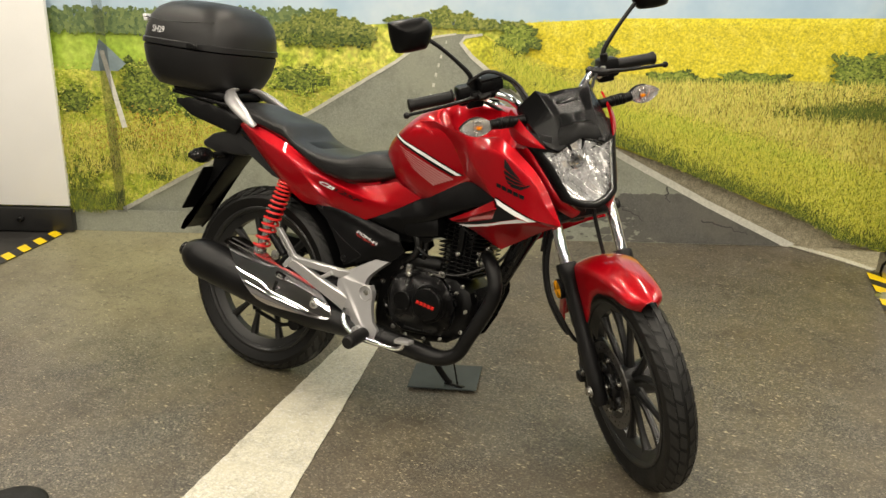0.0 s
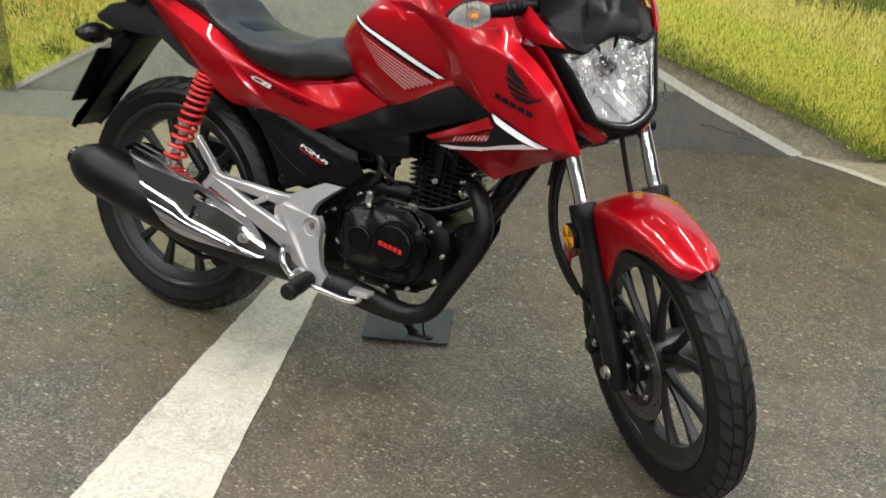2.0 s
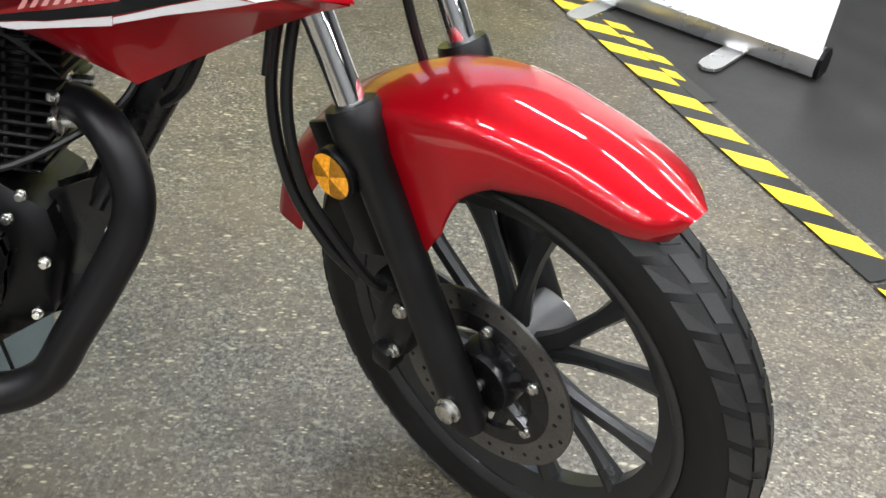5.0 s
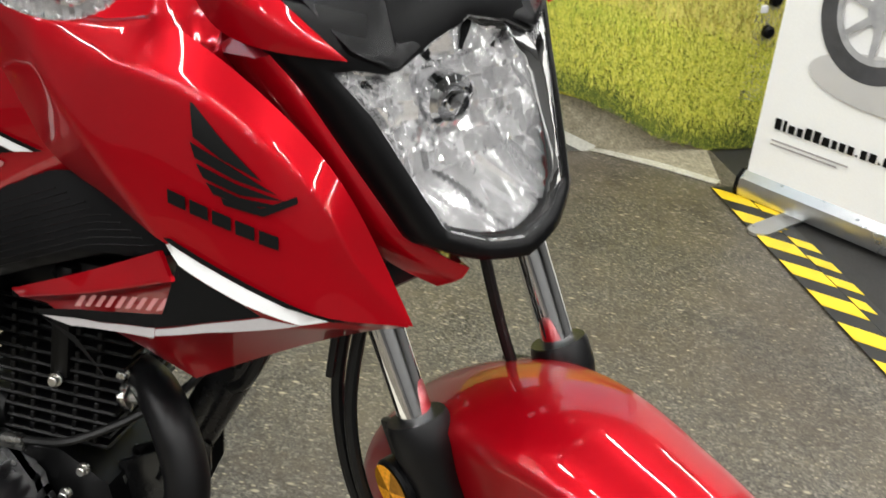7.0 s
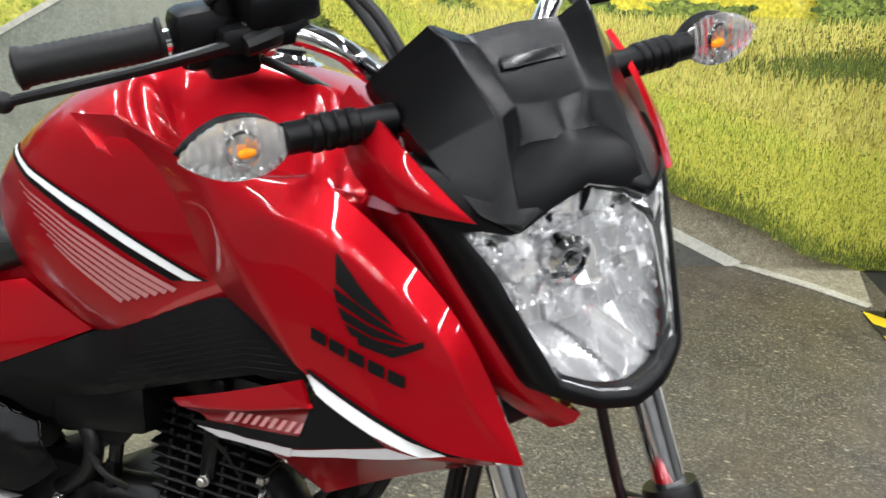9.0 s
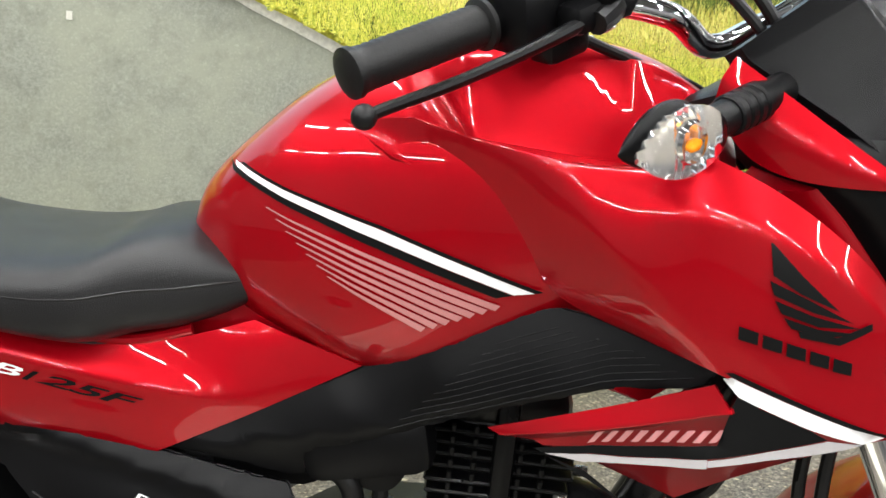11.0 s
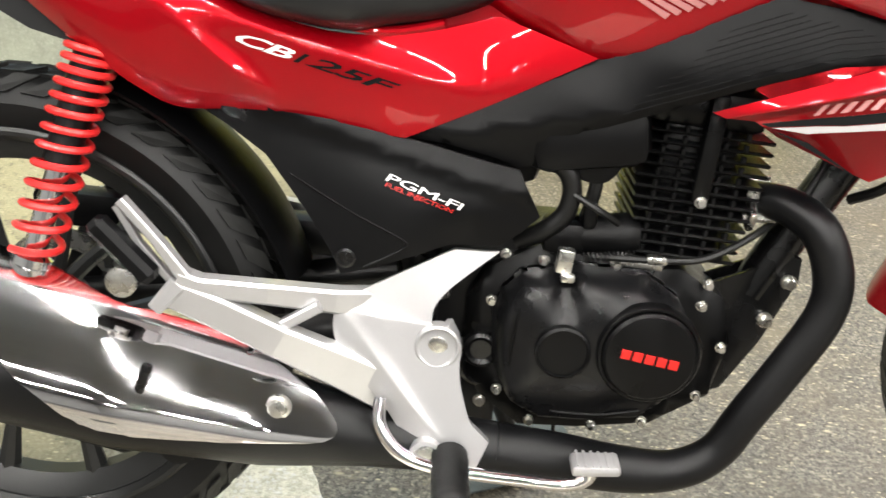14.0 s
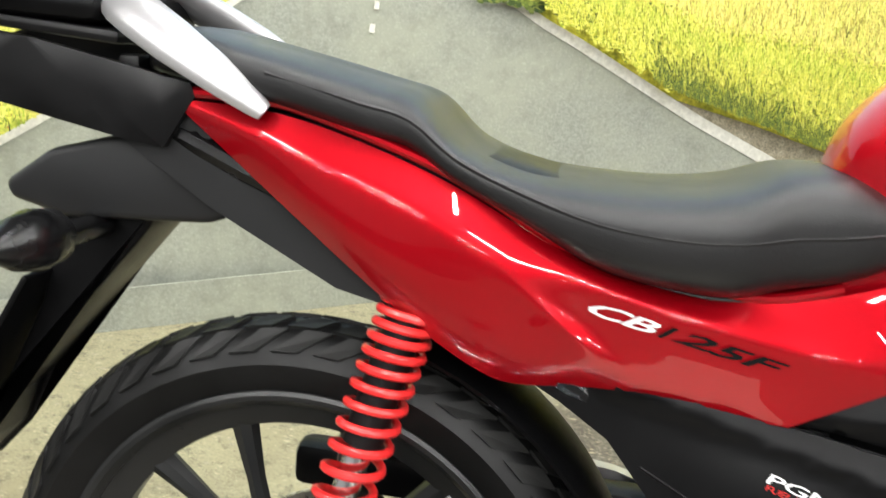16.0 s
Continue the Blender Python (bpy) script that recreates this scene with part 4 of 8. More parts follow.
revolve(bm, [(0.091, -0.003), (0.091, 0.003), (0.070, 0.004), (0.070, -0.004)], c, seg=48, closed=True)
carrier = part("disc_carrier", bm, BLACK_GLOSS, disc, steer=True)
for k in range(6):
    bm = bmesh.new()
    a = 2 * math.pi * k / 6 + 0.3
    tube(bm, [(c[0] + math.cos(a) * 0.03, c[1] + 0.006, c[2] + math.sin(a) * 0.03), (c[0] + math.cos(a + 0.25) * 0.075, c[1], c[2] + math.sin(a + 0.25) * 0.075)], [0.012, 0.009], seg=8)
    part("carrier_arm", bm, BLACK_GLOSS, disc, steer=True)
bm = bmesh.new()
revolve(bm, [(0.040, -0.012), (0.044, 0.0), (0.044, 0.02)], c, seg=32)
part("carrier_hub", bm, BLACK_GLOSS, disc, steer=True)
for k in range(6):
    a = 2 * math.pi * k / 6 + 0.5
    bm = bolt(bmesh.new(), (c[0] + math.cos(a) * 0.077, c[1] - 0.003, c[2] + math.sin(a) * 0.077), 0.0055, 0.006)
    part("disc_bolt", bm, STEEL, disc, steer=True)
bm = bmesh.new()
revolve(bm, [(0.010, -0.116), (0.0125, -0.115), (0.0125, -0.108), (0.0155, -0.107), (0.0155, -0.104), (0.008, -0.102), (0.008, 0.098), (0.012, 0.10), (0.012, 0.108)], (1.295, 0, TYRE_R - 0.004), seg=18)
part("front_axle", bm, STEEL, bike, "zinc front axle with hexagon ends", steer=True)
bm = bmesh.new()
block(bm, (1.185, -0.048, 0.335), (0.055, 0.062, 0.10), rot=(0, 18, 0), bevel=0.012)
block(bm, (1.165, -0.052, 0.375), (0.035, 0.05, 0.045), rot=(0, 18, 0), bevel=0.01)
block(bm, (1.178, -0.078, 0.285), (0.03, 0.03, 0.03), bevel=0.006)
caliper = part("brake_caliper", bm, BLACK_METAL, bike, steer=True)
for q in ((1.20, -0.080, 0.372), (1.19, -0.080, 0.300)):
    part("caliper_bolt", bolt(bmesh.new(), q, 0.007, 0.007), STEEL, caliper, steer=True)

# --- telescopic fork
def fork_at(z):
    return 1.290 - (z - 0.306) * math.tan(radians(RAKE))


for side in (-1, 1):
    y = 0.083 * side
    bm = bmesh.new()
    prof = [(0.262, 0.016), (0.275, 0.022), (0.33, 0.0235), (0.45, 0.0215), (0.565, 0.0225), (0.585, 0.027), (0.592, 0.0285), (0.612, 0.0285), (0.617, 0.0265)]
    tube(bm, [(fork_at(z), y, z) for z, r in prof], [r for z, r in prof], seg=24)
    leg = part("fork_leg", bm, BLACK_METAL, bike, "matt black fork slider", steer=True)
    bm = bmesh.new()
    tube(bm, [(fork_at(z), y, z) for z in (0.60, 0.98)], 0.0158, seg=24)
    part("fork_tube", bm, CHROME, leg, "chrome fork tube", steer=True)
    bm = bmesh.new()
    rz = 0.545
    cx = fork_at(rz) - 0.036
    revolve(bm, [(0.0285, 0.008), (0.0285, -0.003), (0.026, -0.006), (0.0255, -0.006)], (cx, y + side * 0.024, rz), axis=(0, 1 * -side, 0), seg=32)
    tube(bm, [(fork_at(rz), y, rz), (cx, y + side * 0.020, rz)], 0.008, seg=8)
    refl = part("side_reflector", bm, BLACK_PLASTIC, bike, "round amber side reflector in a black bowl", steer=True)
    # prism sectors, light and dark by turns: their shading is put into two ambers
    for k in range(6):
        bm = bmesh.new()
        hub = bm.verts.new((cx, y + side * 0.0335, rz))
        arc = [bm.verts.new((cx + math.cos(a) * 0.0255, y + side * 0.0315, rz + math.sin(a) * 0.0255)) for a in (radians(60 * k + 25 + 10 * j) for j in range(7))]
        for a, b in zip(arc, arc[1:]):
            bm.faces.new((hub, a, b))
        part("reflector_prism", bm, AMBER if k % 2 else AMBER_DARK, refl, "amber reflector sector", steer=True, smooth=False)

# yokes
bm = bmesh.new()
block(bm, (fork_at(0.72) - 0.03, 0, 0.72), (0.07, 0.23, 0.035), rot=(0, -RAKE, 0), bevel=0.012)
part("lower_yoke", bm, BLACK_METAL, bike, steer=True)
bm = bmesh.new()
block(bm, (fork_at(0.965) - 0.03, 0, 0.965), (0.075, 0.24, 0.028), rot=(0, -RAKE, 0), bevel=0.012)
part("top_yoke", bm, BLACK_METAL, bike, steer=True)

# --- front mudguard
bm = bmesh.new()
loops = []
na, nu = 44, 18
for i in range(na + 1):
    a = 60 + (168 - 60) * i / na
    drop = float(np.interp(a, (56, 64, 78, 90, 97, 104, 112, 118, 126, 145, 168), (0.022, 0.030, 0.044, 0.064, 0.090, 0.140, 0.166, 0.105, 0.066, 0.055, 0.050)))
    half = float(np.interp(a, (60, 61.5, 64, 68, 80, 100, 112, 130, 168), (0.022, 0.036, 0.047, 0.054, 0.060, 0.072, 0.074, 0.066, 0.058)))
    R = 0.340 + 0.006 * math.sin(radians((a - 56) * 1.6)) + 0.016 * max(0.0, (84 - a) / 24)
    outer, inner = [], []
    for j in range(nu + 1):
        u = -1 + 2 * j / nu
        q = abs(u)
        crown = min(q / 0.62, 1.0)
        y = math.copysign(half * (1 - (1 - crown) ** 1.7 if crown < 1 else 1.0), u) if q > 0 else 0.0
        down = 0.018 * crown ** 2.2 + (max(0, q - 0.62) / 0.38) * (drop - 0.018)
        # a raised rib down the middle
        rib = 0.006 * math.exp(-(q / 0.22) ** 2)
        rr = R - down + rib
        outer.append(Vector((1.295 + math.cos(radians(a)) * rr, y, TYRE_R + math.sin(radians(a)) * rr)))
        inner.append(Vector((1.295 + math.cos(radians(a)) * (rr - 0.003), y * 0.95, TYRE_R + math.sin(radians(a)) * (rr - 0.003))))
    loops.append(outer + inner[::-1])
rings(bm, loops)
part("front_mudguard", bm, RED, bike, "glossy red front mudguard", steer=True, sharp=60)
# black stay behind the mudguard
for side in (-1, 1):
    bm = bmesh.new()
    block(bm, (1.125, side * 0.075, 0.500), (0.05, 0.010, 0.16), rot=(0, -RAKE, 0), bevel=0.004)
    part("mudguard_stay", bm, BLACK_METAL, bike, steer=True)

# --- headlamp and its cowl
def face_x(y, z):
    """Depth of the lamp's face."""
    return 1.154 - 0.40 * (z - 0.87) - 4.0 * y * y


def front_sheet(outline, depth, back, step=0.012, edge=0.006):
    """A moulded front part with this outline in (y, z), lying on x = depth(y, z)."""
    bm = panel(outline, lambda a, b: 0.0, 0.001, step, 0, shade=False)
    front_co = {}
    for v in bm.verts:
        y, z = v.co.x, v.co.z
        d = edge_distance(outline, y, z)
        sink = edge - math.sqrt(max(0.0, edge ** 2 - (edge - d) ** 2)) if d < edge else 0.0
        behind = v.co.y > 0.0005
        x = depth(y, z) - (back if behind else sink)
        v.co = (x, y, z)
    return bm


lens_out = [(0.0, 0.787), (-0.030, 0.793), (-0.059, 0.806), (-0.074, 0.853), (-0.085, 0.890), (-0.102, 0.924), (-0.085, 0.922), (-0.064, 0.917), (-0.034, 0.936), (0.0, 0.948)]
lens_out = lens_out + [(-y, z) for y, z in lens_out[-2:0:-1]]
rim_out = [(0.0, 0.768), (-0.042, 0.776), (-0.078, 0.794), (-0.098, 0.855), (-0.114, 0.905), (-0.132, 0.942), (-0.118, 0.962), (0.0, 0.985)]
rim_out = rim_out + [(-y, z) for y, z in rim_out[-2:0:-1]]


def ray_point(poly, a, cy=0.0, cz=0.872):
    """Where the outline meets the ray at this angle from the lamp's middle."""
    best = None
    d = (math.cos(a), math.sin(a))
    for i in range(len(poly)):
        (y0, z0), (y1, z1) = poly[i], poly[(i + 1) % len(poly)]
        den = d[0] * (z1 - z0) - d[1] * (y1 - y0)
        if abs(den) < 1e-9:
            continue
        t = ((y0 - cy) * (z1 - z0) - (z0 - cz) * (y1 - y0)) / den
        u = ((y0 - cy) * d[1] - (z0 - cz) * d[0]) / den
        if t > 0 and -1e-6 <= u <= 1 + 1e-6 and (best is None or t > best):
            best = t
    return cy + d[0] * best, cz + d[1] * best


bm = bmesh.new()
n = 96
loops = []
inn = [ray_point(lens_out, 2 * math.pi * k / n) for k in range(n)]
out = [ray_point(rim_out, 2 * math.pi * k / n) for k in range(n)]
for f, dep in ((0.0, -0.016), (0.04, -0.002), (0.30, 0.000), (0.75, -0.004), (1.0, -0.018), (1.0, -0.060), (0.80, -0.10), (0.2, -0.11)):
    loops.append([Vector((face_x(y0 + (y1 - y0) * f, z0 + (z1 - z0) * f) + dep, y0 + (y1 - y0) * f, z0 + (z1 - z0) * f)) for (y0, z0), (y1, z1) in zip(inn, out)])
rings(bm, loops, cap=False)
headlamp = part("headlamp", bm, BLACK_PLASTIC, bike, "black headlamp nacelle with a clear multi-reflector lens", steer=True, sharp=60)
# inner bowl in facets
def facet(y, z):
    """Depth of the reflector's steps: wedges above, a chequer of tilted cells in the middle, long slanting flutes below."""
    def tilt(a, b):
        q = math.sin(a * 12.9898 + b * 78.233) * 43758.5453
        return 2 * (q - math.floor(q)) - 1
    if z > 0.912 and abs(y) < 0.062:
        u = math.atan2(z - 0.870, y) / 0.34
        k = math.floor(u)
        return 0.016 * (u - k - 0.5) * (1 if k % 2 else -1)
    if z < 0.838:
        u = (0.75 * y + 0.66 * (z - 0.79)) / 0.017
        k = math.floor(u)
        return (0.007 if y > -0.01 else 0.0025) * (u - k) + 0.004 * tilt(k, 3)
    u, v = (y + 0.2 * (z - 0.87)) / 0.0135, (z - 0.838) / 0.0185
    k, l = math.floor(u), math.floor(v)
    return 0.0055 * (u - k - 0.5) * 1.6 * tilt(k, l) + 0.0055 * (v - l - 0.5) * 1.6 * tilt(l, k + 9) + 0.0025 * tilt(k + 4, l + 2)


bm = bmesh.new()
grid = {}
ny, nz = 68, 52
for i in range(ny + 1):
    for j in range(nz + 1):
        y = -0.116 + 0.232 * i / ny
        z = 0.772 + 0.180 * j / nz
        bowl = 0.014 + 0.026 * max(0.0, 1 - (y / 0.085) ** 2) * max(0.0, 1 - ((z - 0.872) / 0.095) ** 2)
        grid[i, j] = bm.verts.new((face_x(y, z) - bowl - facet(y, z), y, z))


def inside(y, z, poly):
    hit = False
    n = len(poly)
    for i in range(n):
        (y0, z0), (y1, z1) = poly[i], poly[(i + 1) % n]
        if (z0 > z) != (z1 > z) and y < (y1 - y0) * (z - z0) / (z1 - z0) + y0:
            hit = not hit
    return hit


for i in range(ny):
    for j in range(nz):
        yc, zc = -0.116 + 0.232 * (i + 0.5) / ny, 0.772 + 0.180 * (j + 0.5) / nz
        if inside(yc, zc, lens_out) or edge_distance(lens_out, yc, zc) < 0.006:
            bm.faces.new((grid[i, j], grid[i + 1, j], grid[i + 1, j + 1], grid[i, j + 1]))
bmesh.ops.delete(bm, geom=[v for v in bm.verts if not v.link_faces], context="VERTS")
part("reflector", bm, REFLECTOR, headlamp, "bright faceted reflector", steer=True, smooth=False)
for (y, z, r) in ((-0.022, 0.889, 0.021), (-0.078, 0.908, 0.006)):
    bm = bmesh.new()
    q = (face_x(y, z) - 0.034, y, z)
    revolve(bm, [(r, 0.0), (r, 0.014), (r * 0.75, 0.017), (r * 0.6, 0.012), (r * 0.45, 0.020), (0.001, 0.022)], q, axis=(1, 0, 0), seg=24)
    part("bulb_shield", bm, CHROME, headlamp, "chrome bulb cap", steer=True)
for (y, z, r) in ((-0.022, 0.889, 0.010),):
    bm = bmesh.new()
    q = (face_x(y, z) - 0.016, y, z)
    revolve(bm, [(r, 0.0), (r * 0.9, 0.006), (0.001, 0.008)], q, axis=(1, 0, 0), seg=16)
    part("bulb", bm, CHROME, headlamp, steer=True)
bm = front_sheet(lens_out, face_x, 0.003, 0.012, 0.008)
lens = part("lens", bm, LENS, headlamp, "clear curved lamp lens", steer=True, sharp=60)
lens.visible_shadow = False
# faceted black cowl above: right half by corners, then mirrored
corner = {"A": (0.957, -0.112, 1.020), "A2": (0.967, -0.114, 1.012), "B": (1.008, -0.077, 1.070), "P": (1.027, -0.0705, 1.061), "T": (1.010, -0.046, 1.056), "D0": (1.014, 0.0, 1.060), "C": (1.022, -0.042, 1.050), "D": (1.0235, 0.0, 1.052),
          "E1": (1.078, -0.056, 1.006), "E2": (1.068, -0.035, 1.009), "K": (1.067, 0.0, 1.008), "Q": (1.0745, -0.0355, 0.982), "I": (1.110, 0.0, 0.964), "J": (1.114, 0.0, 0.956), "F": (1.119, -0.0655, 0.931), "F2": (1.121, -0.066, 0.925),
          "G": (1.102, -0.090, 0.937), "H": (1.044, -0.105, 0.976)}
faces = ["A B P A2", "B T C P", "T D0 D C", "A2 P E1 H", "H E1 F G", "P C E2 E1", "E1 E2 Q F", "C D K E2", "E2 K I Q", "Q I F", "I J F2 F", "F F2 G"]
bm = bmesh.new()
vmap = {}
for side in (1, -1):
    for k, (x, y, z) in corner.items():
        if side < 0 and y == 0:
            vmap[k, side] = vmap[k, 1]
        else:
            vmap[k, side] = bm.verts.new((x, y * side, z))
    for fc in faces:
        vs = [vmap[k, side] for k in fc.split()]
        bm.faces.new(vs if side > 0 else vs[::-1])
bmesh.ops.recalc_face_normals(bm, faces=bm.faces)
if sum(f.normal.x * f.calc_area() for f in bm.faces) < 0:
    bmesh.ops.reverse_faces(bm, faces=bm.faces[:])
hard = [e for e in bm.edges if len(e.link_faces) == 2 and e.calc_face_angle(0) > radians(7)]
bmesh.ops.bevel(bm, geom=hard, offset=0.0026, segments=2, affect="EDGES", profile=0.5)
ret = bmesh.ops.extrude_face_region(bm, geom=bm.faces[:])
bmesh.ops.translate(bm, vec=(-0.014, 0, -0.010), verts=[g for g in ret["geom"] if isinstance(g, bmesh.types.BMVert)])
bmesh.ops.recalc_face_normals(bm, faces=bm.faces)
cowl = part("headlamp_cowl", bm, COWL, bike, "faceted matt black headlamp cowl", steer=True, sharp=14)
# a solid black bar paints the dark inside the cowl's slot
bm = bmesh.new()
block(bm, (1.0415, 0.0, 1.0355), (0.003, 0.062, 0.011), rot=(0, -43, 0), bevel=0.001)
part("cowl_slot", bm, BLACK_GLOSS, cowl, steer=True)

# red side blades of the nacelle
blade_cage = {"i0": (1.106, -0.098, 0.935), "i1": (1.050, -0.120, 0.974), "i2": (1.004, -0.131, 1.003), "i3": (0.967, -0.135, 1.022), "m1": (1.054, -0.132, 0.956), "m2": (1.000, -0.146, 0.980), "m3": (0.962, -0.145, 1.006),
              "o1": (1.060, -0.131, 0.936), "o2": (1.012, -0.149, 0.940), "o3": (0.978, -0.151, 0.958), "o4": (0.960, -0.148, 0.990)}
blade_faces = ["i0 i1 m1", "i0 m1 o1", "i1 i2 m2 m1", "m1 m2 o2 o1", "i2 i3 m3 m2", "m2 m3 o4 o3", "m2 o3 o2"]
blade_creases = [("i0 i1 i2 i3 m3 o4 o3 o2 o1 i0", 0.8), ("i0 m1 m2 m3", 0.45)]
for side in (-1, 1):
    bm = cage(blade_cage, blade_faces, blade_creases, 0.006, keep="i0 i3 o4")[0]
    part("nacelle_blade", bm, RED, headlamp, "red side blade of the nacelle", steer=True, mirror=side > 0)
    # strip that follows the lamp's rim from the blade down to its chin
    rim_run = spline([(-0.120, 0, 0.930), (-0.110, 0, 0.900), (-0.100, 0, 0.865), (-0.090, 0, 0.830), (-0.078, 0, 0.798), (-0.060, 0, 0.775), (-0.040, 0, 0.760)], 4)
    loops = []
    for k, q in enumerate(rim_run):
        a, b = rim_run[max(k - 1, 0)], rim_run[min(k + 1, len(rim_run) - 1)]
        t = (b - a).normalized()
        ny, nz2 = -abs(t.z), -abs(t.x)
        g = 1 - 0.75 * max(0.0, k / (len(rim_run) - 1) - 0.55) / 0.45
        ring = []
        for dep, out_by in ((0.030, -0.004), (0.032, 0.006), (0.040, 0.014), (0.046 + 0.030 * g, 0.024), (0.054 + 0.036 * g, 0.018), (0.054 + 0.036 * g, -0.006)):
            y, z = q.x + ny * out_by, q.z + nz2 * out_by
            ring.append(Vector((face_x(q.x, q.z) - dep, y, z)))
        loops.append(ring)
    part("nacelle_strip", rings(bmesh.new(), loops), RED, headlamp, "red lower strip of the nacelle", steer=True, mirror=side > 0, sharp=50)
bm = bmesh.new()
block(bm, (1.05, 0, 0.885), (0.09, 0.15, 0.17), bevel=0.03)
part("lamp_housing", bm, BLACK_PLASTIC, headlamp, steer=True)
bm = bmesh.new()
revolve(bm, [(0.034, 0.0), (0.038, 0.012), (0.038, 0.040), (0.026, 0.048)], (1.055, -0.035, 0.735), axis=(0, 1, 0), seg=28)
part("horn", bm, BLACK_GLOSS, bike, "round black horn", steer=True)
# instrument panel
bm = bmesh.new()
block(bm, (0.962, 0, 1.004), (0.075, 0.18, 0.045), rot=(0, -40, 0), bevel=0.018)
dash = part("instrument_panel", bm, BLACK_PLASTIC, bike, steer=True)
bm = bmesh.new()
block(bm, (0.946, 0, 1.0215), (0.050, 0.15, 0.006), rot=(0, -40, 0), bevel=0.002)
part("dial_glass", bm, BLACK_GLOSS, dash, steer=True)

# --- indicators
AMBER_BULB = mat("amber_bulb_glass", (0.75, 0.22, 0.006), 0.08, 0.0, 1.0, grain=0.2, grain_scale=300, stain=0.2, stain_scale=80)


def indicator(side, base, tip, up, steer, label):
    """Almond lamp on a ribbed rubber stalk."""
    b, t = Vector(base), Vector(tip)
    ax = (t - b).normalized()
    bm = bmesh.new()
    for k in range(4):
        q = b + ax * (0.008 + k * 0.011)
        revolve(bm, [(0.0145, -0.005), (0.016, -0.003), (0.016, 0.003), (0.0145, 0.005)], q, axis=ax, seg=16)
    tube(bm, [b - ax * 0.03, b + ax * 0.066], 0.0135, seg=16)
    stalk = part("indicator", bm, BLACK_PLASTIC, bike, label, steer=steer)
    c = b + ax * 0.106
    e1 = ax
    e3 = Vector((0, 0, 1))
    e3 = (e3 - e1 * e3.dot(e1)).normalized()
    e2 = e3.cross(e1)
    if e2.x < 0:
        e2 = -e2
    bm = bmesh.new()
    def almond(shrink, x0, x1):
        loops = []
        for i in range(13):
            u = -1 + 2 * i / 12
            prof = max(0.02, (1 - abs(u) ** (1.7 if u > 0 else 2.6))) ** 0.85
            if u < 0:
                prof = max(prof, 0.35 * (1 + u) + 0.28)
            loops.append([c + e1 * (u * 0.0465 * shrink) + e3 * (math.sin(a) * 0.0245 * prof * shrink) + e2 * ((x0 + x1) / 2 + math.cos(a) * (x1 - x0) / 2 * prof) for a in (2 * math.pi * k / 18 for k in range(18))])
        return loops
    def fluted(shrink, x0, x1):
        """A bright bowl pleated across its length."""
        pleats = bmesh.new()
        loops = []
        for i in range(25):
            u = -1 + 2 * i / 24
            prof = max(0.02, (1 - abs(u) ** (1.7 if u > 0 else 2.6))) ** 0.85
            d = 0.005 * (i % 2) * (1 if abs(u) > 0.2 else 0.2)
            loops.append([c + e1 * (u * 0.0465 * shrink) + e3 * (math.sin(a) * 0.0245 * prof * shrink) + e2 * ((x0 + x1) / 2 - d - 0.006 * (1 - u * u) * max(0.0, math.cos(a)) + math.cos(a) * (x1 - x0) / 2 * prof)
                          for a in (2 * math.pi * k / 18 for k in range(18))])
        return rings(pleats, loops)
    rings(bm, almond(0.98, -0.026, -0.004))
    part("lamp_back", bm, BLACK_PLASTIC, stalk, steer=steer)
    bm = rings(bmesh.new(), almond(1.02, -0.014, 0.026))
    le = part("clear_lens", bm, LENS, stalk, "clear indicator lens", steer=steer)
    le.visible_shadow = False
    bm = fluted(0.97, -0.004, 0.008)
    part("lamp_reflector", bm, FLUTES, stalk, "bright reflector", steer=steer, smooth=False)
    bm = bmesh.new()
    revolve(bm, [(0.002, -0.007), (0.0042, -0.002), (0.0038, 0.004), (0.0015, 0.007)], c + e2 * 0.006 - e1 * 0.006 - e3 * 0.003, axis=e1, seg=14)
    part("amber_bulb", bm, AMBER_BULB, stalk, "amber bulb", steer=steer)
    bm = revolve(bmesh.new(), [(0.013, -0.003), (0.0145, 0.0), (0.013, 0.003)], c - e1 * 0.004 + e2 * 0.006, axis=e2, seg=20, closed=True)
    part("bulb_ring", bm, CHROME, stalk, steer=steer)


for side in (-1, 1):
    indicator(side, (0.994, side * 0.140, 0.995), (0.990, side * 0.30, 1.000), 1, True, "clear front indicator on a black rubber stalk")

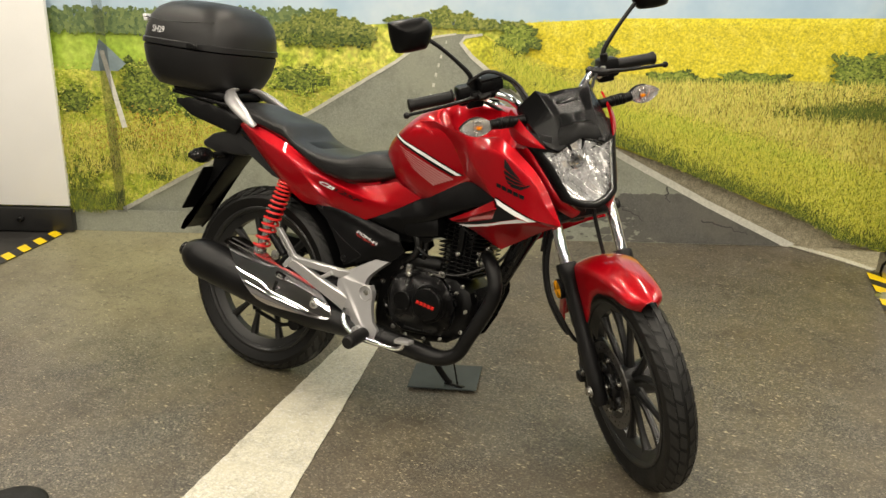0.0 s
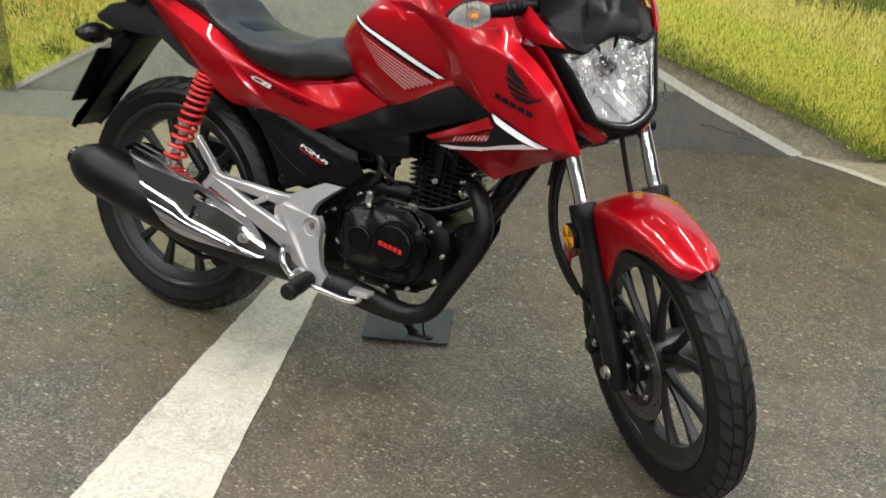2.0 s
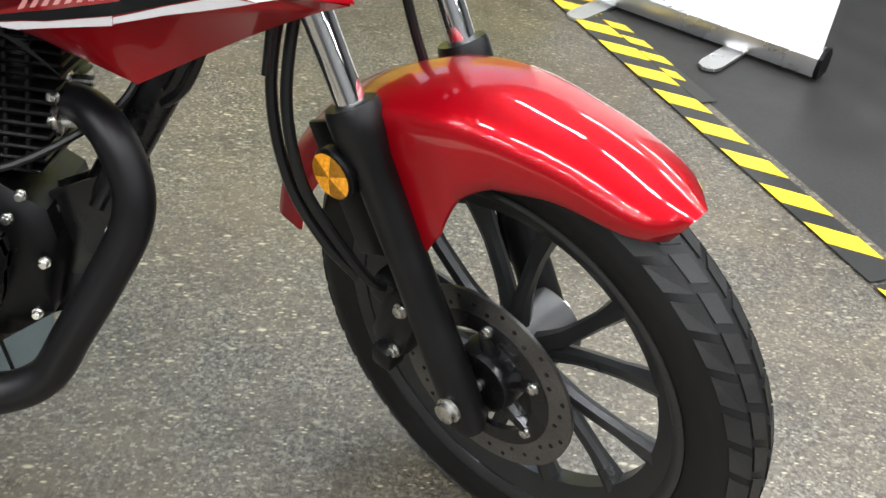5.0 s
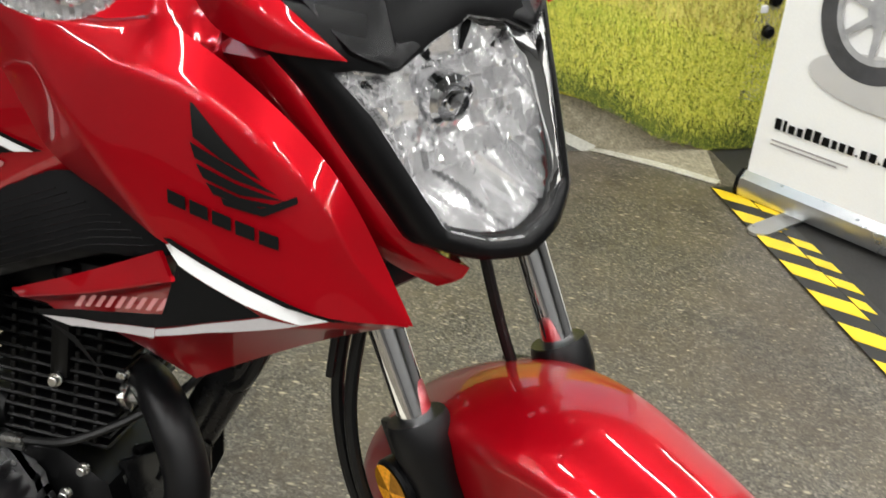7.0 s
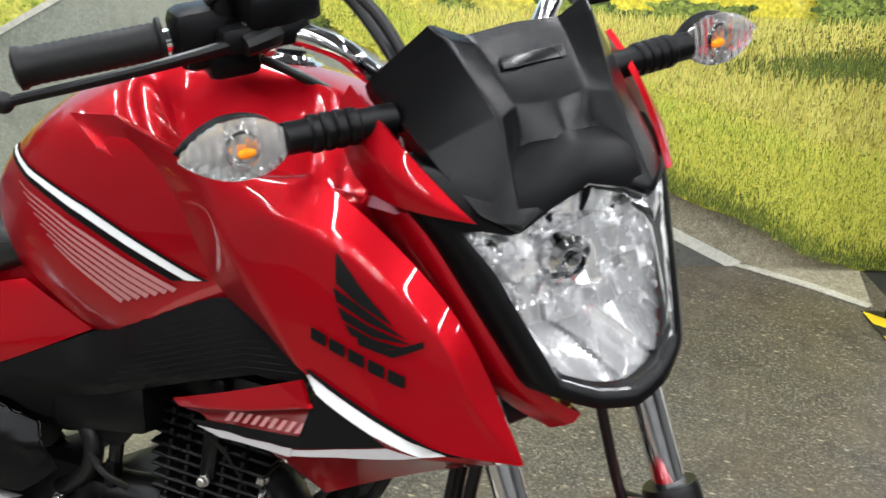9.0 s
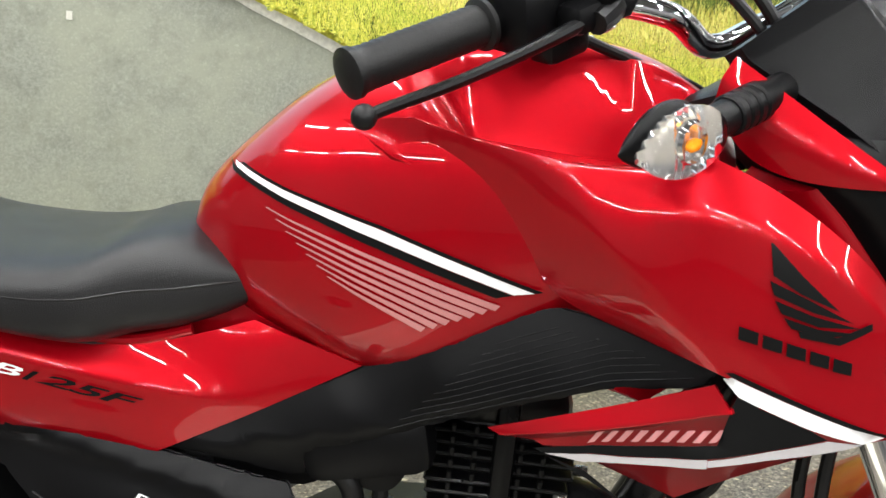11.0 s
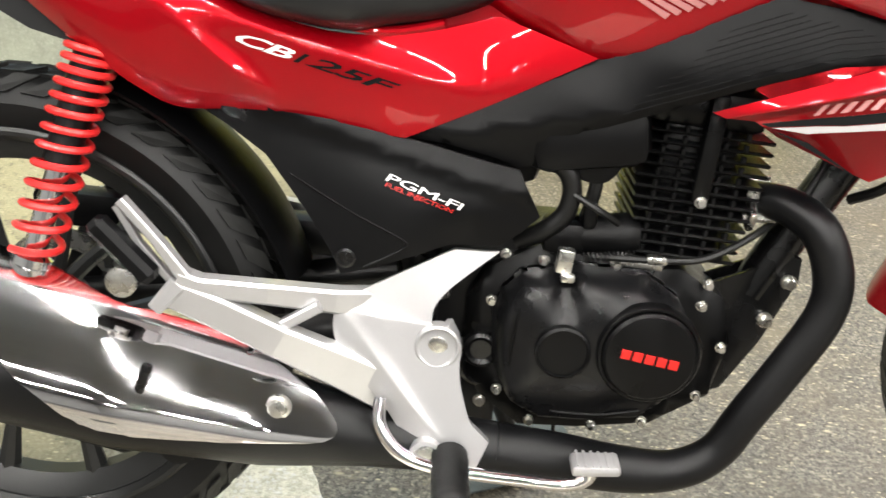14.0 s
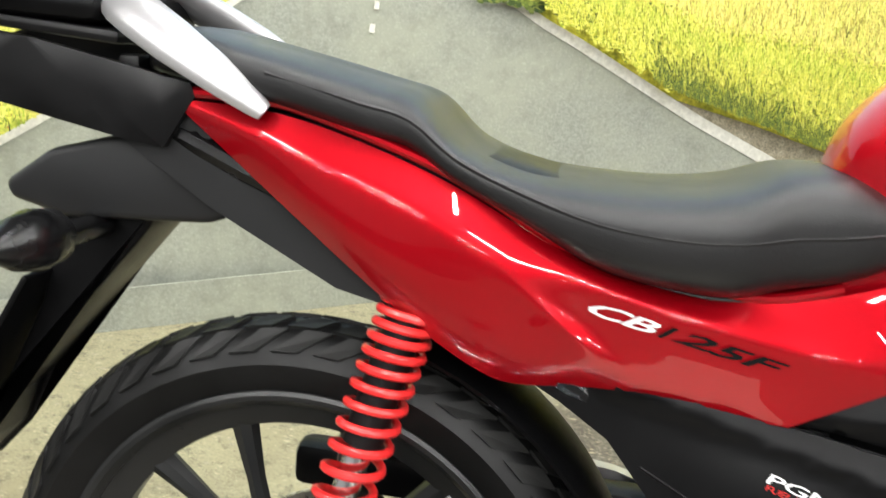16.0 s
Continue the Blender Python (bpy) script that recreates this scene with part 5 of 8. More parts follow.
# --- handlebar and controls
bm = bmesh.new()
bar = [(0.800, -0.375, 1.045), (0.815, -0.24, 1.050), (0.850, -0.165, 1.052), (0.893, -0.115, 1.035), (0.905, -0.075, 1.000), (0.905, 0.0, 0.995),
       (0.905, 0.075, 1.000), (0.893, 0.115, 1.035), (0.850, 0.165, 1.052), (0.815, 0.24, 1.050), (0.800, 0.375, 1.045)]
tube(bm, bar, 0.011, seg=16, smooth=6)
handlebar = part("handlebar", bm, CHROME, bike, "chrome handlebar with black grips", steer=True)
for side in (-1, 1):
    bm = bmesh.new()
    a, b = Vector((0.812, side * 0.250, 1.050)), Vector((0.799, side * 0.378, 1.045))
    ax = (b - a).normalized()
    n = 15
    prof = [(0.021, 0.0), (0.021, 0.004)] + [(0.0165 + 0.0009 * (k % 2), 0.006 + 0.112 * k / (2 * n)) for k in range(2 * n)] + [(0.0175, 0.120), (0.0195, 0.123), (0.0195, 0.128), (0.012, 0.131)]
    revolve(bm, prof, a, axis=ax, seg=24)
    part("grip", bm, RUBBER, handlebar, "ribbed black rubber grip", steer=True)
    bm = bmesh.new()
    block(bm, (0.828, side * 0.215, 1.052), (0.052, 0.062, 0.056), bevel=0.012)
    block(bm, (0.846, side * 0.200, 1.030), (0.03, 0.05, 0.03), bevel=0.008)
    sw = part("switch_block", bm, BLACK_PLASTIC, handlebar, steer=True)
    part("switch_button", block(bmesh.new(), (0.802, side * 0.222, 1.062), (0.008, 0.020, 0.012), bevel=0.002), BLACK_GLOSS, handlebar, steer=True)
    part("switch_button", block(bmesh.new(), (0.802, side * 0.206, 1.044), (0.008, 0.014, 0.010), bevel=0.002), BLACK_GLOSS, handlebar, steer=True)
    part("lever_perch", tube(bmesh.new(), [(0.846, side * 0.150, 1.054), (0.872, side * 0.168, 1.052), (0.880, side * 0.196, 1.048)], [0.016, 0.013, 0.010], seg=10, smooth=3), BLACK_METAL, handlebar, steer=True)
    part("perch_bolt", bolt(bmesh.new(), (0.872, side * 0.172, 1.040), 0.006, 0.006, axis=(0.6, 0, -0.8)), STEEL, handlebar, steer=True)
    bm = bmesh.new()
    lever = [(0.868, side * 0.165, 1.052), (0.872, side * 0.21, 1.048), (0.868, side * 0.27, 1.042), (0.858, side * 0.33, 1.036), (0.842, side * 0.378, 1.030), (0.838, side * 0.392, 1.028)]
    tube(bm, lever, [0.009, 0.008, 0.0065, 0.006, 0.006, 0.006], seg=10, smooth=5, flat=0.75)
    bmesh.ops.create_uvsphere(bm, u_segments=14, v_segments=10, radius=0.0095, matrix=Matrix.Translation((0.837, side * 0.396, 1.028)))
    part("lever", bm, BLACK_METAL, handlebar, "black ball-ended lever", steer=True)
    bm = bmesh.new()
    bolt(bm, (0.868, side * 0.185, 1.060), 0.007, 0.006, axis=(0, 0, 1))
    part("lever_bolt", bm, STEEL, handlebar, steer=True)
    # mirror: stem, knuckle and shell
    bm = bmesh.new()
    stem = [(0.845, side * 0.200, 1.070), (0.843, side * 0.202, 1.105), (0.846, side * 0.235, 1.150), (0.850, side * 0.275, 1.195), (0.848, side * 0.305, 1.222)]
    tube(bm, stem, [0.0085, 0.0075, 0.006, 0.0058, 0.0065], seg=12, smooth=5)
    revolve(bm, [(0.011, 0), (0.012, 0.004), (0.012, 0.022), (0.009, 0.026)], (0.845, side * 0.200, 1.072), axis=(0, 0, 1), seg=16)
    mirror = part("mirror", bm, BLACK_METAL, bike, "black rear-view mirror", steer=True)
    bm = bmesh.new()
    shape = [(-0.060, 0.030), (-0.050, 0.043), (0.020, 0.042), (0.046, 0.036), (0.060, 0.008), (0.040, -0.036), (0.020, -0.044), (-0.035, -0.044), (-0.056, -0.030)]
    shape = [(q.x, q.y) for q in spline([(a, b, 0) for a, b in shape], 3, True)]
    loops = []
    for d, k in ((-0.014, 0.90), (-0.012, 0.98), (-0.004, 1.0), (0.012, 0.96), (0.028, 0.74), (0.036, 0.35)):
        loops.append([Vector((0.846 + d, side * (0.352 - a * k), 1.245 + b * k)) for a, b in shape])
    rings(bm, loops)
    shell = part("mirror_shell", bm, BLACK_PLASTIC, mirror, steer=True)
    bm = bmesh.new()
    bm.faces.new([bm.verts.new((0.846 - 0.0155, side * (0.352 - a * 0.86), 1.245 + b * 0.86)) for a, b in shape])
    ret = bmesh.ops.extrude_face_region(bm, geom=bm.faces[:])
    bmesh.ops.translate(bm, vec=(0.0012, 0, 0), verts=[g for g in ret["geom"] if isinstance(g, bmesh.types.BMVert)])
    part("mirror_glass", bm, CHROME, mirror, "mirror glass", steer=True, smooth=False)
# brake master cylinder
bm = bmesh.new()
block(bm, (0.862, -0.155, 1.076), (0.042, 0.072, 0.034), rot=(0, 6, 8), bevel=0.008)
block(bm, (0.866, -0.172, 1.052), (0.028, 0.085, 0.026), bevel=0.009)
part("reservoir_lid", block(bmesh.new(), (0.860, -0.155, 1.0955), (0.046, 0.076, 0.006), rot=(0, 6, 8), bevel=0.002), BLACK_PLASTIC, handlebar, steer=True)
for dy in (-0.028, 0.028):
    part("lid_screw", bolt(bmesh.new(), (0.860 - dy * 0.14, -0.155 + dy, 1.098), 0.0035, 0.003, axis=(0, 0, 1)), STEEL, handlebar, steer=True)
part("brake_reservoir", bm, BLACK_PLASTIC, handlebar, "black brake fluid reservoir", steer=True)
# cables
for pts, r in (([(0.862, -0.110, 1.085), (0.905, -0.10, 1.075), (0.965, -0.085, 1.02), (1.00, -0.07, 0.95), (1.02, -0.06, 0.85)], 0.005),
               ([(0.850, -0.215, 1.085), (0.880, -0.16, 1.115), (0.935, -0.10, 1.08), (0.985, -0.075, 1.0), (1.0, -0.05, 0.9)], 0.0055),
               ([(0.830, -0.18, 1.030), (0.865, -0.12, 0.99), (0.91, -0.07, 0.95), (0.93, -0.04, 0.88)], 0.005),
               ([(0.862, 0.170, 1.050), (0.920, 0.13, 1.04), (0.97, 0.09, 1.0), (0.99, 0.06, 0.9)], 0.005),
               ([(1.085, -0.055, 0.78), (1.075, -0.085, 0.70), (1.082, -0.115, 0.61), (1.105, -0.125, 0.53), (1.135, -0.115, 0.47), (1.165, -0.095, 0.41), (1.170, -0.075, 0.385)], 0.0062),
               ([(1.065, -0.05, 0.78), (1.055, -0.085, 0.70), (1.060, -0.115, 0.61), (1.085, -0.125, 0.52), (1.125, -0.118, 0.455), (1.155, -0.1, 0.41)], 0.0062),
               ([(1.075, 0.030, 0.80), (1.100, 0.030, 0.70), (1.130, 0.036, 0.60), (1.17, 0.052, 0.50), (1.25, 0.072, 0.36)], 0.0055)):
    bm = bmesh.new()
    tube(bm, pts, r, seg=10, smooth=8)
    part("cable", bm, HOSE, bike, "black control cable", steer=True)

# --- fuel tank
def loft_x(stations, n=40, sub=4, power=2.6):
    """Skins cross-sections (x, half width, z low, z high, z of the widest line)."""
    st = [tuple(q) for q in stations]
    xs = np.linspace(0, len(st) - 1, (len(st) - 1) * sub + 1)
    cols = list(zip(*st))
    loops = []

    def smooth_at(col, t):
        i = min(int(t), len(col) - 2)
        f = t - i
        a, b, c, d = col[max(i - 1, 0)], col[i], col[i + 1], col[min(i + 2, len(col) - 1)]
        return 0.5 * (2 * b + (c - a) * f + (2 * a - 5 * b + 4 * c - d) * f * f + (3 * b - a - 3 * c + d) * f ** 3)
    for t in xs:
        x, hw, lo, hi, mid = (smooth_at(c, t) for c in cols)
        ring = []
        for k in range(n):
            a = 2 * math.pi * k / n
            cy, cz = math.cos(a), math.sin(a)
            y = hw * math.copysign(abs(cy) ** (2 / power), cy)
            z = mid + (hi - mid if cz > 0 else mid - lo) * math.copysign(abs(cz) ** (2 / power), cz)
            ring.append(Vector((x, y, z)))
        loops.append(ring)
    return rings(bmesh.new(), loops)


tank_st = [(0.405, 0.030, 0.765, 0.815, 0.79), (0.420, 0.052, 0.745, 0.848, 0.80), (0.455, 0.080, 0.720, 0.885, 0.81), (0.510, 0.106, 0.692, 0.930, 0.83), (0.570, 0.118, 0.662, 0.962, 0.84),
           (0.640, 0.124, 0.66, 0.982, 0.84), (0.720, 0.126, 0.70, 0.988, 0.84), (0.800, 0.120, 0.74, 0.978, 0.84), (0.860, 0.104, 0.76, 0.950, 0.84), (0.890, 0.080, 0.78, 0.915, 0.84)]
bm = loft_x(tank_st, n=96, sub=8, power=2.6)
# a flat valley along each shoulder, inside the shroud's upper edge
for v in bm.verts:
    x, y, z = v.co
    if z > 0.86 and 0.60 < x < 0.87:
        a = min(1.0, max(0.0, (x - 0.61) / 0.05)) * min(1.0, max(0.0, (abs(y) - 0.058) / 0.012))
        v.co.z = min(z, z + (0.902 - 0.14 * (x - 0.66) - z) * a)
tank = part("fuel_tank", bm, RED, bike, "glossy red fuel tank with silver stripes", sharp=60)
bm = bmesh.new()
revolve(bm, [(0.036, 0.0), (0.036, 0.006), (0.033, 0.009), (0.026, 0.010), (0.024, 0.013), (0.008, 0.014)], (0.735, 0, 0.981), axis=(0.06, 0, 1), seg=40)
cap = part("filler_cap", bm, CHROME, bike, "chrome filler cap")
bm = bmesh.new()
block(bm, (0.737, 0, 0.996), (0.03, 0.012, 0.004), bevel=0.0015)
part("key_flap", bm, BLACK_PLASTIC, cap)


def tank_y(x, z):
    """Right flank of the tank."""
    cols = list(zip(*tank_st))
    hw, lo, hi, mid = (float(np.interp(x, cols[0], c)) for c in cols[1:])
    h = (hi - mid) if z > mid else (mid - lo)
    q = min(0.999, abs(z - mid) / max(h, 1e-4))
    return -hw * (1 - q ** 2.6) ** (1 / 2.6)


# stripes on the flank
def flank_decal(name, poly, material, f, off, parent, mirror=False, step=0.012):
    return part(name, panel(poly, f, 0.0006, step, 0, off=off), material, parent, mirror=mirror)


for side in (-1, 1):
    m = side > 0
    flank_decal("stripe", [(0.446, 0.871), (0.460, 0.870), (0.590, 0.829), (0.722, 0.779), (0.705, 0.777), (0.580, 0.823)], WHITE_DECAL, tank_y, 0.0035, tank, m)
    flank_decal("stripe", [(0.442, 0.868), (0.446, 0.8705), (0.580, 0.8225), (0.704, 0.7765), (0.690, 0.7735), (0.575, 0.817)], BLACK_DECAL, tank_y, 0.0035, tank, m)
    flank_decal("stripe", [(0.460, 0.8705), (0.464, 0.8715), (0.592, 0.832), (0.730, 0.780), (0.723, 0.779), (0.590, 0.8295)], BLACK_DECAL, tank_y, 0.0035, tank, m)
    for k in range(7):
        g = k / 6
        x0, z0 = 0.490 + 0.055 * g, 0.838 - 0.055 * g
        x1, z1 = 0.690 - 0.063 * g, 0.7635 - 0.024 * g
        w = 0.0024
        flank_decal("tint_stripe", [(x0, z0), (x0 + 0.001, z0 + 0.0005), (0.5 * (x0 + x1), 0.5 * (z0 + z1) + w), (x1 + 0.004, z1 + w), (x1, z1 - w), (0.5 * (x0 + x1), 0.5 * (z0 + z1) - w * 0.6)], PINK_DECAL, tank_y, 0.0032, tank, m)

# --- side shrouds
shroud_cage = {"V1": (0.622, -0.090, 0.918), "V2": (0.680, -0.088, 0.892), "V3": (0.745, -0.092, 0.876), "V4": (0.805, -0.096, 0.866), "V5": (0.862, -0.102, 0.862),
               "T0": (0.558, -0.108, 0.917), "T1": (0.617, -0.117, 0.922), "T2": (0.672, -0.130, 0.907), "T3": (0.735, -0.148, 0.898), "T4": (0.800, -0.164, 0.896), "T5": (0.848, -0.170, 0.907),
               "T6": (0.897, -0.178, 0.886), "T7": (0.950, -0.181, 0.850), "T8": (0.997, -0.176, 0.806), "T9": (1.028, -0.161, 0.745), "X": (1.058, -0.161, 0.690)}
shroud_cage.update({"K4": (0.803, -0.184, 0.868), "K5": (0.858, -0.196, 0.870), "K6": (0.908, -0.198, 0.852), "K7": (0.958, -0.197, 0.820), "K8": (0.998, -0.188, 0.780),
                    "P3": (0.757, -0.168, 0.850), "P4": (0.807, -0.186, 0.801), "P5": (0.860, -0.191, 0.744), "Q1": (0.600, -0.121, 0.890), "Q2": (0.660, -0.119, 0.866), "Q3": (0.710, -0.121, 0.819),
                    "Q4": (0.734, -0.121, 0.776), "Q5": (0.800, -0.150, 0.758), "N5": (0.872, -0.198, 0.800), "N6": (0.925, -0.201, 0.785), "N7": (0.972, -0.199, 0.765), "N8": (1.010, -0.186, 0.742),
                    "B6": (0.920, -0.199, 0.719), "B7": (0.970, -0.199, 0.704), "B8": (1.012, -0.188, 0.696)})
shroud_faces = ["V1 V2 T2 T1", "V2 V3 T3 T2", "V3 V4 T4 T3", "V4 V5 T5 T4", "T0 T1 Q2 Q1", "T1 T2 Q3 Q2", "T2 T3 P3 Q3", "Q3 P3 P4 Q4", "Q4 P4 P5 Q5", "T3 T4 K4 P3", "P3 K4 P4", "T4 T5 K5 K4",
                "K4 K5 N5 P4", "P4 N5 B6 P5", "T5 T6 K6 K5", "K5 K6 N6 N5", "N5 N6 B7 B6", "T6 T7 K7 K6", "K6 K7 N7 N6", "N6 N7 B8 B7", "T7 T8 K8 K7", "K7 K8 N8 N7", "N7 N8 X B8", "T8 T9 N8 K8", "T9 X N8"]
shroud_creases = [("T0 T1 T2 T3 T4 T5 T6 T7 T8 T9 X", 0.75), ("T3 P3 P4 P5", 0.9), ("T1 Q2 Q3 Q4", 0.5), ("K4 K5 K6 K7 K8 N8 X", 0.6), ("P5 B6 B7 B8 X", 1.0), ("Q1 Q2 Q3 Q4 Q5 P5", 1.0)]
belly_cage = {"a0": (0.688, -0.110, 0.649), "a1": (0.780, -0.150, 0.690), "a2": (0.862, -0.188, 0.732), "b0": (0.700, -0.116, 0.645), "b1": (0.786, -0.163, 0.676), "b2": (0.876, -0.197, 0.712),
              "c0": (0.728, -0.120, 0.645), "c1": (0.792, -0.148, 0.668), "c2": (0.884, -0.188, 0.712), "c3": (0.930, -0.196, 0.713), "c4": (0.985, -0.195, 0.701), "X": (1.054, -0.160, 0.688),
              "d0": (0.737, -0.121, 0.640), "d1": (0.800, -0.143, 0.650), "d2": (0.905, -0.170, 0.673), "d3": (0.976, -0.186, 0.685),
              "e0": (0.760, -0.098, 0.626), "e1": (0.859, -0.104, 0.587), "e2": (0.914, -0.112, 0.618), "e3": (0.984, -0.134, 0.658), "e4": (1.030, -0.150, 0.679)}
belly_faces = ["a0 a1 b1 b0", "a1 a2 b2 b1", "b0 b1 c1 c0", "b1 b2 c2 c1", "c0 c1 d1 d0", "c1 c2 d2 d1", "c2 c3 d3 d2", "c3 c4 e4 d3", "c4 X e4", "d0 d1 e1 e0", "d1 d2 e2 e1", "d2 d3 e3 e2", "d3 e4 e3"]
belly_creases = [("a0 a1 a2 b2 b1 b0 a0", 0.85), ("c0 c1 c2", 0.5), ("d0 d1 d2 d3 e4", 0.6), ("e0 e1 e2 e3 e4 X", 0.9)]
shroud_y = cage(shroud_cage, shroud_faces)[1]
belly_y = cage(belly_cage, belly_faces)[1]


def arrow_y(x, z):
    """Whichever of the two shells lies further out."""
    return min(shroud_y(x, z), belly_y(x, z))


for side in (-1, 1):
    m = side > 0
    shroud = part("side_shroud", cage(shroud_cage, shroud_faces, shroud_creases, 0.005, keep="X T0 T5")[0], RED, bike, "glossy red side shroud", mirror=m, sharp=70)
    belly = part("lower_shroud", cage(belly_cage, belly_faces, belly_creases, 0.004, keep="a0 X e1 a2 b2")[0], RED, bike, "red lower shroud with a white arrow graphic", mirror=m, sharp=70)
    # graphics
    flank_decal("white_arrow", [(0.868, 0.738), (0.873, 0.741), (0.935, 0.7175), (0.998, 0.695), (0.978, 0.692), (0.935, 0.7045), (0.880, 0.725)], WHITE_DECAL, arrow_y, 0.0035, shroud, m)
    flank_decal("black_edge", [(0.868, 0.7445), (0.874, 0.7455), (0.936, 0.7215), (1.012, 0.6935), (0.999, 0.6945), (0.935, 0.7180), (0.873, 0.7415)], BLACK_DECAL, arrow_y, 0.0035, shroud, m)
    # the arrow's lower arm is grey: its dimmer light put into the colour
    flank_decal("white_arrow", [(0.978, 0.6915), (0.950, 0.6955), (0.905, 0.6835), (0.862, 0.6695), (0.862, 0.6645), (0.905, 0.6765)], GREY_DECAL, arrow_y, 0.0035, belly, m)
    flank_decal("shaded_arrow", [(0.8615, 0.6705), (0.800, 0.6545), (0.738, 0.6440), (0.770, 0.6425), (0.8615, 0.6630)], GREY_DECAL, arrow_y, 0.0035, belly, m)
    flank_decal("black_edge", [(0.879, 0.7245), (0.9345, 0.7040), (0.949, 0.6965), (0.905, 0.6845), (0.862, 0.6712), (0.800, 0.6553), (0.735, 0.6445), (0.728, 0.6470), (0.800, 0.6640), (0.868, 0.6835), (0.888, 0.6890)], BLACK_DECAL, arrow_y, 0.0035, belly, m)
    flank_decal("black_edge", [(0.738, 0.6420), (0.757, 0.6350), (0.815, 0.6090), (0.772, 0.6340)], BLACK_DECAL, arrow_y, 0.0030, belly, m)
    for k in range(9):
        x = 0.772 + 0.0112 * k
        z = 0.6600 + 0.27 * (x - 0.772)
        flank_decal("tint_stripe", [(x, z), (x + 0.0055, z + 0.0015), (x + 0.013, z + 0.0130), (x + 0.0075, z + 0.0115)], PINK_DECAL, arrow_y, 0.0030, belly, m)
    # wing-shaped badge in black and five plain letter blocks below it
    wing = [[(0.889, 0.852), (0.893, 0.826), (0.914, 0.813), (0.945, 0.800), (0.915, 0.826)],
            [(0.891, 0.822), (0.895, 0.811), (0.925, 0.799), (0.957, 0.791), (0.920, 0.809)],
            [(0.896, 0.807), (0.902, 0.797), (0.930, 0.788), (0.962, 0.787), (0.926, 0.796)],
            [(0.904, 0.794), (0.910, 0.786), (0.935, 0.780), (0.962, 0.783), (0.930, 0.786)],
            [(0.916, 0.784), (0.918, 0.779), (0.948, 0.774), (0.972, 0.786), (0.971, 0.791), (0.946, 0.780)]]
    for w in wing:
        flank_decal("badge_feather", w, BLACK_DECAL, arrow_y, 0.0030, shroud, m, 0.008)
    for k in range(5):
        x = 0.873 + 0.0180 * k
        z = 0.774 - 0.0052 * k
        flank_decal("badge_block", [(x, z + 0.0105), (x + 0.0145, z + 0.0065), (x + 0.015, z - 0.0035), (x + 0.0005, z)], BLACK_DECAL, arrow_y, 0.0030, shroud, m, 0.008)

# --- black frame covers
cover_f = surface([(0.376, 0.595, -0.089), (0.454, 0.633, -0.083), (0.508, 0.663, -0.081), (0.562, 0.685, -0.085), (0.626, 0.717, -0.099), (0.697, 0.752, -0.113), (0.737, 0.763, -0.121), (0.785, 0.758, -0.140), (0.837, 0.745, -0.161),
                   (0.851, 0.722, -0.168), (0.793, 0.706, -0.152), (0.711, 0.672, -0.131), (0.650, 0.644, -0.113), (0.564, 0.612, -0.102), (0.521, 0.590, -0.099), (0.478, 0.578, -0.102), (0.650, 0.690, -0.118), (0.750, 0.720, -0.138), (0.560, 0.650, -0.099)])
cover_out = [(0.374, 0.594), (0.412, 0.613), (0.454, 0.634), (0.508, 0.664), (0.562, 0.686), (0.626, 0.718), (0.697, 0.753), (0.722, 0.763), (0.737, 0.765), (0.785, 0.759), (0.837, 0.747), (0.862, 0.743), (0.872, 0.735), (0.866, 0.722), (0.845, 0.714),
             (0.793, 0.705), (0.711, 0.672), (0.681, 0.659), (0.650, 0.645), (0.564, 0.612), (0.521, 0.596), (0.523, 0.569), (0.500, 0.568), (0.478, 0.577), (0.425, 0.590)]
low_f = surface([(0.160, 0.609, -0.082), (0.236, 0.620, -0.088), (0.306, 0.611, -0.091), (0.376, 0.596, -0.090), (0.447, 0.578, -0.096), (0.500, 0.565, -0.096), (0.526, 0.521, -0.098), (0.487, 0.485, -0.100), (0.434, 0.485, -0.108),
                 (0.359, 0.456, -0.113), (0.319, 0.446, -0.115), (0.308, 0.469, -0.111), (0.278, 0.513, -0.104), (0.233, 0.568, -0.093), (0.362, 0.561, -0.106), (0.460, 0.534, -0.113), (0.389, 0.489, -0.115)])
low_out = [(0.160, 0.612), (0.200, 0.619), (0.236, 0.622), (0.306, 0.612), (0.376, 0.597), (0.447, 0.581), (0.503, 0.569), (0.516, 0.545), (0.529, 0.520), (0.510, 0.502), (0.487, 0.485), (0.434, 0.486), (0.359, 0.457), (0.319, 0.446), (0.308, 0.469), (0.278, 0.513), (0.233, 0.568), (0.190, 0.596)]


def cover_crease(x, z):
    """The lower face folds in under a line that follows the bar."""
    line = float(np.interp(x, (0.43, 0.50, 0.60, 0.70, 0.80), (0.606, 0.618, 0.640, 0.682, 0.712)))
    return max(0.0, line - z) * 0.55


def low_crease(x, z):
    return -0.007 * math.exp(-(((x - 0.40) * 0.27 + (z - 0.580)) / 0.012) ** 2) if x > 0.22 else 0.0


def low_c(x, z):
    return low_f(x, z) + low_crease(x, z)


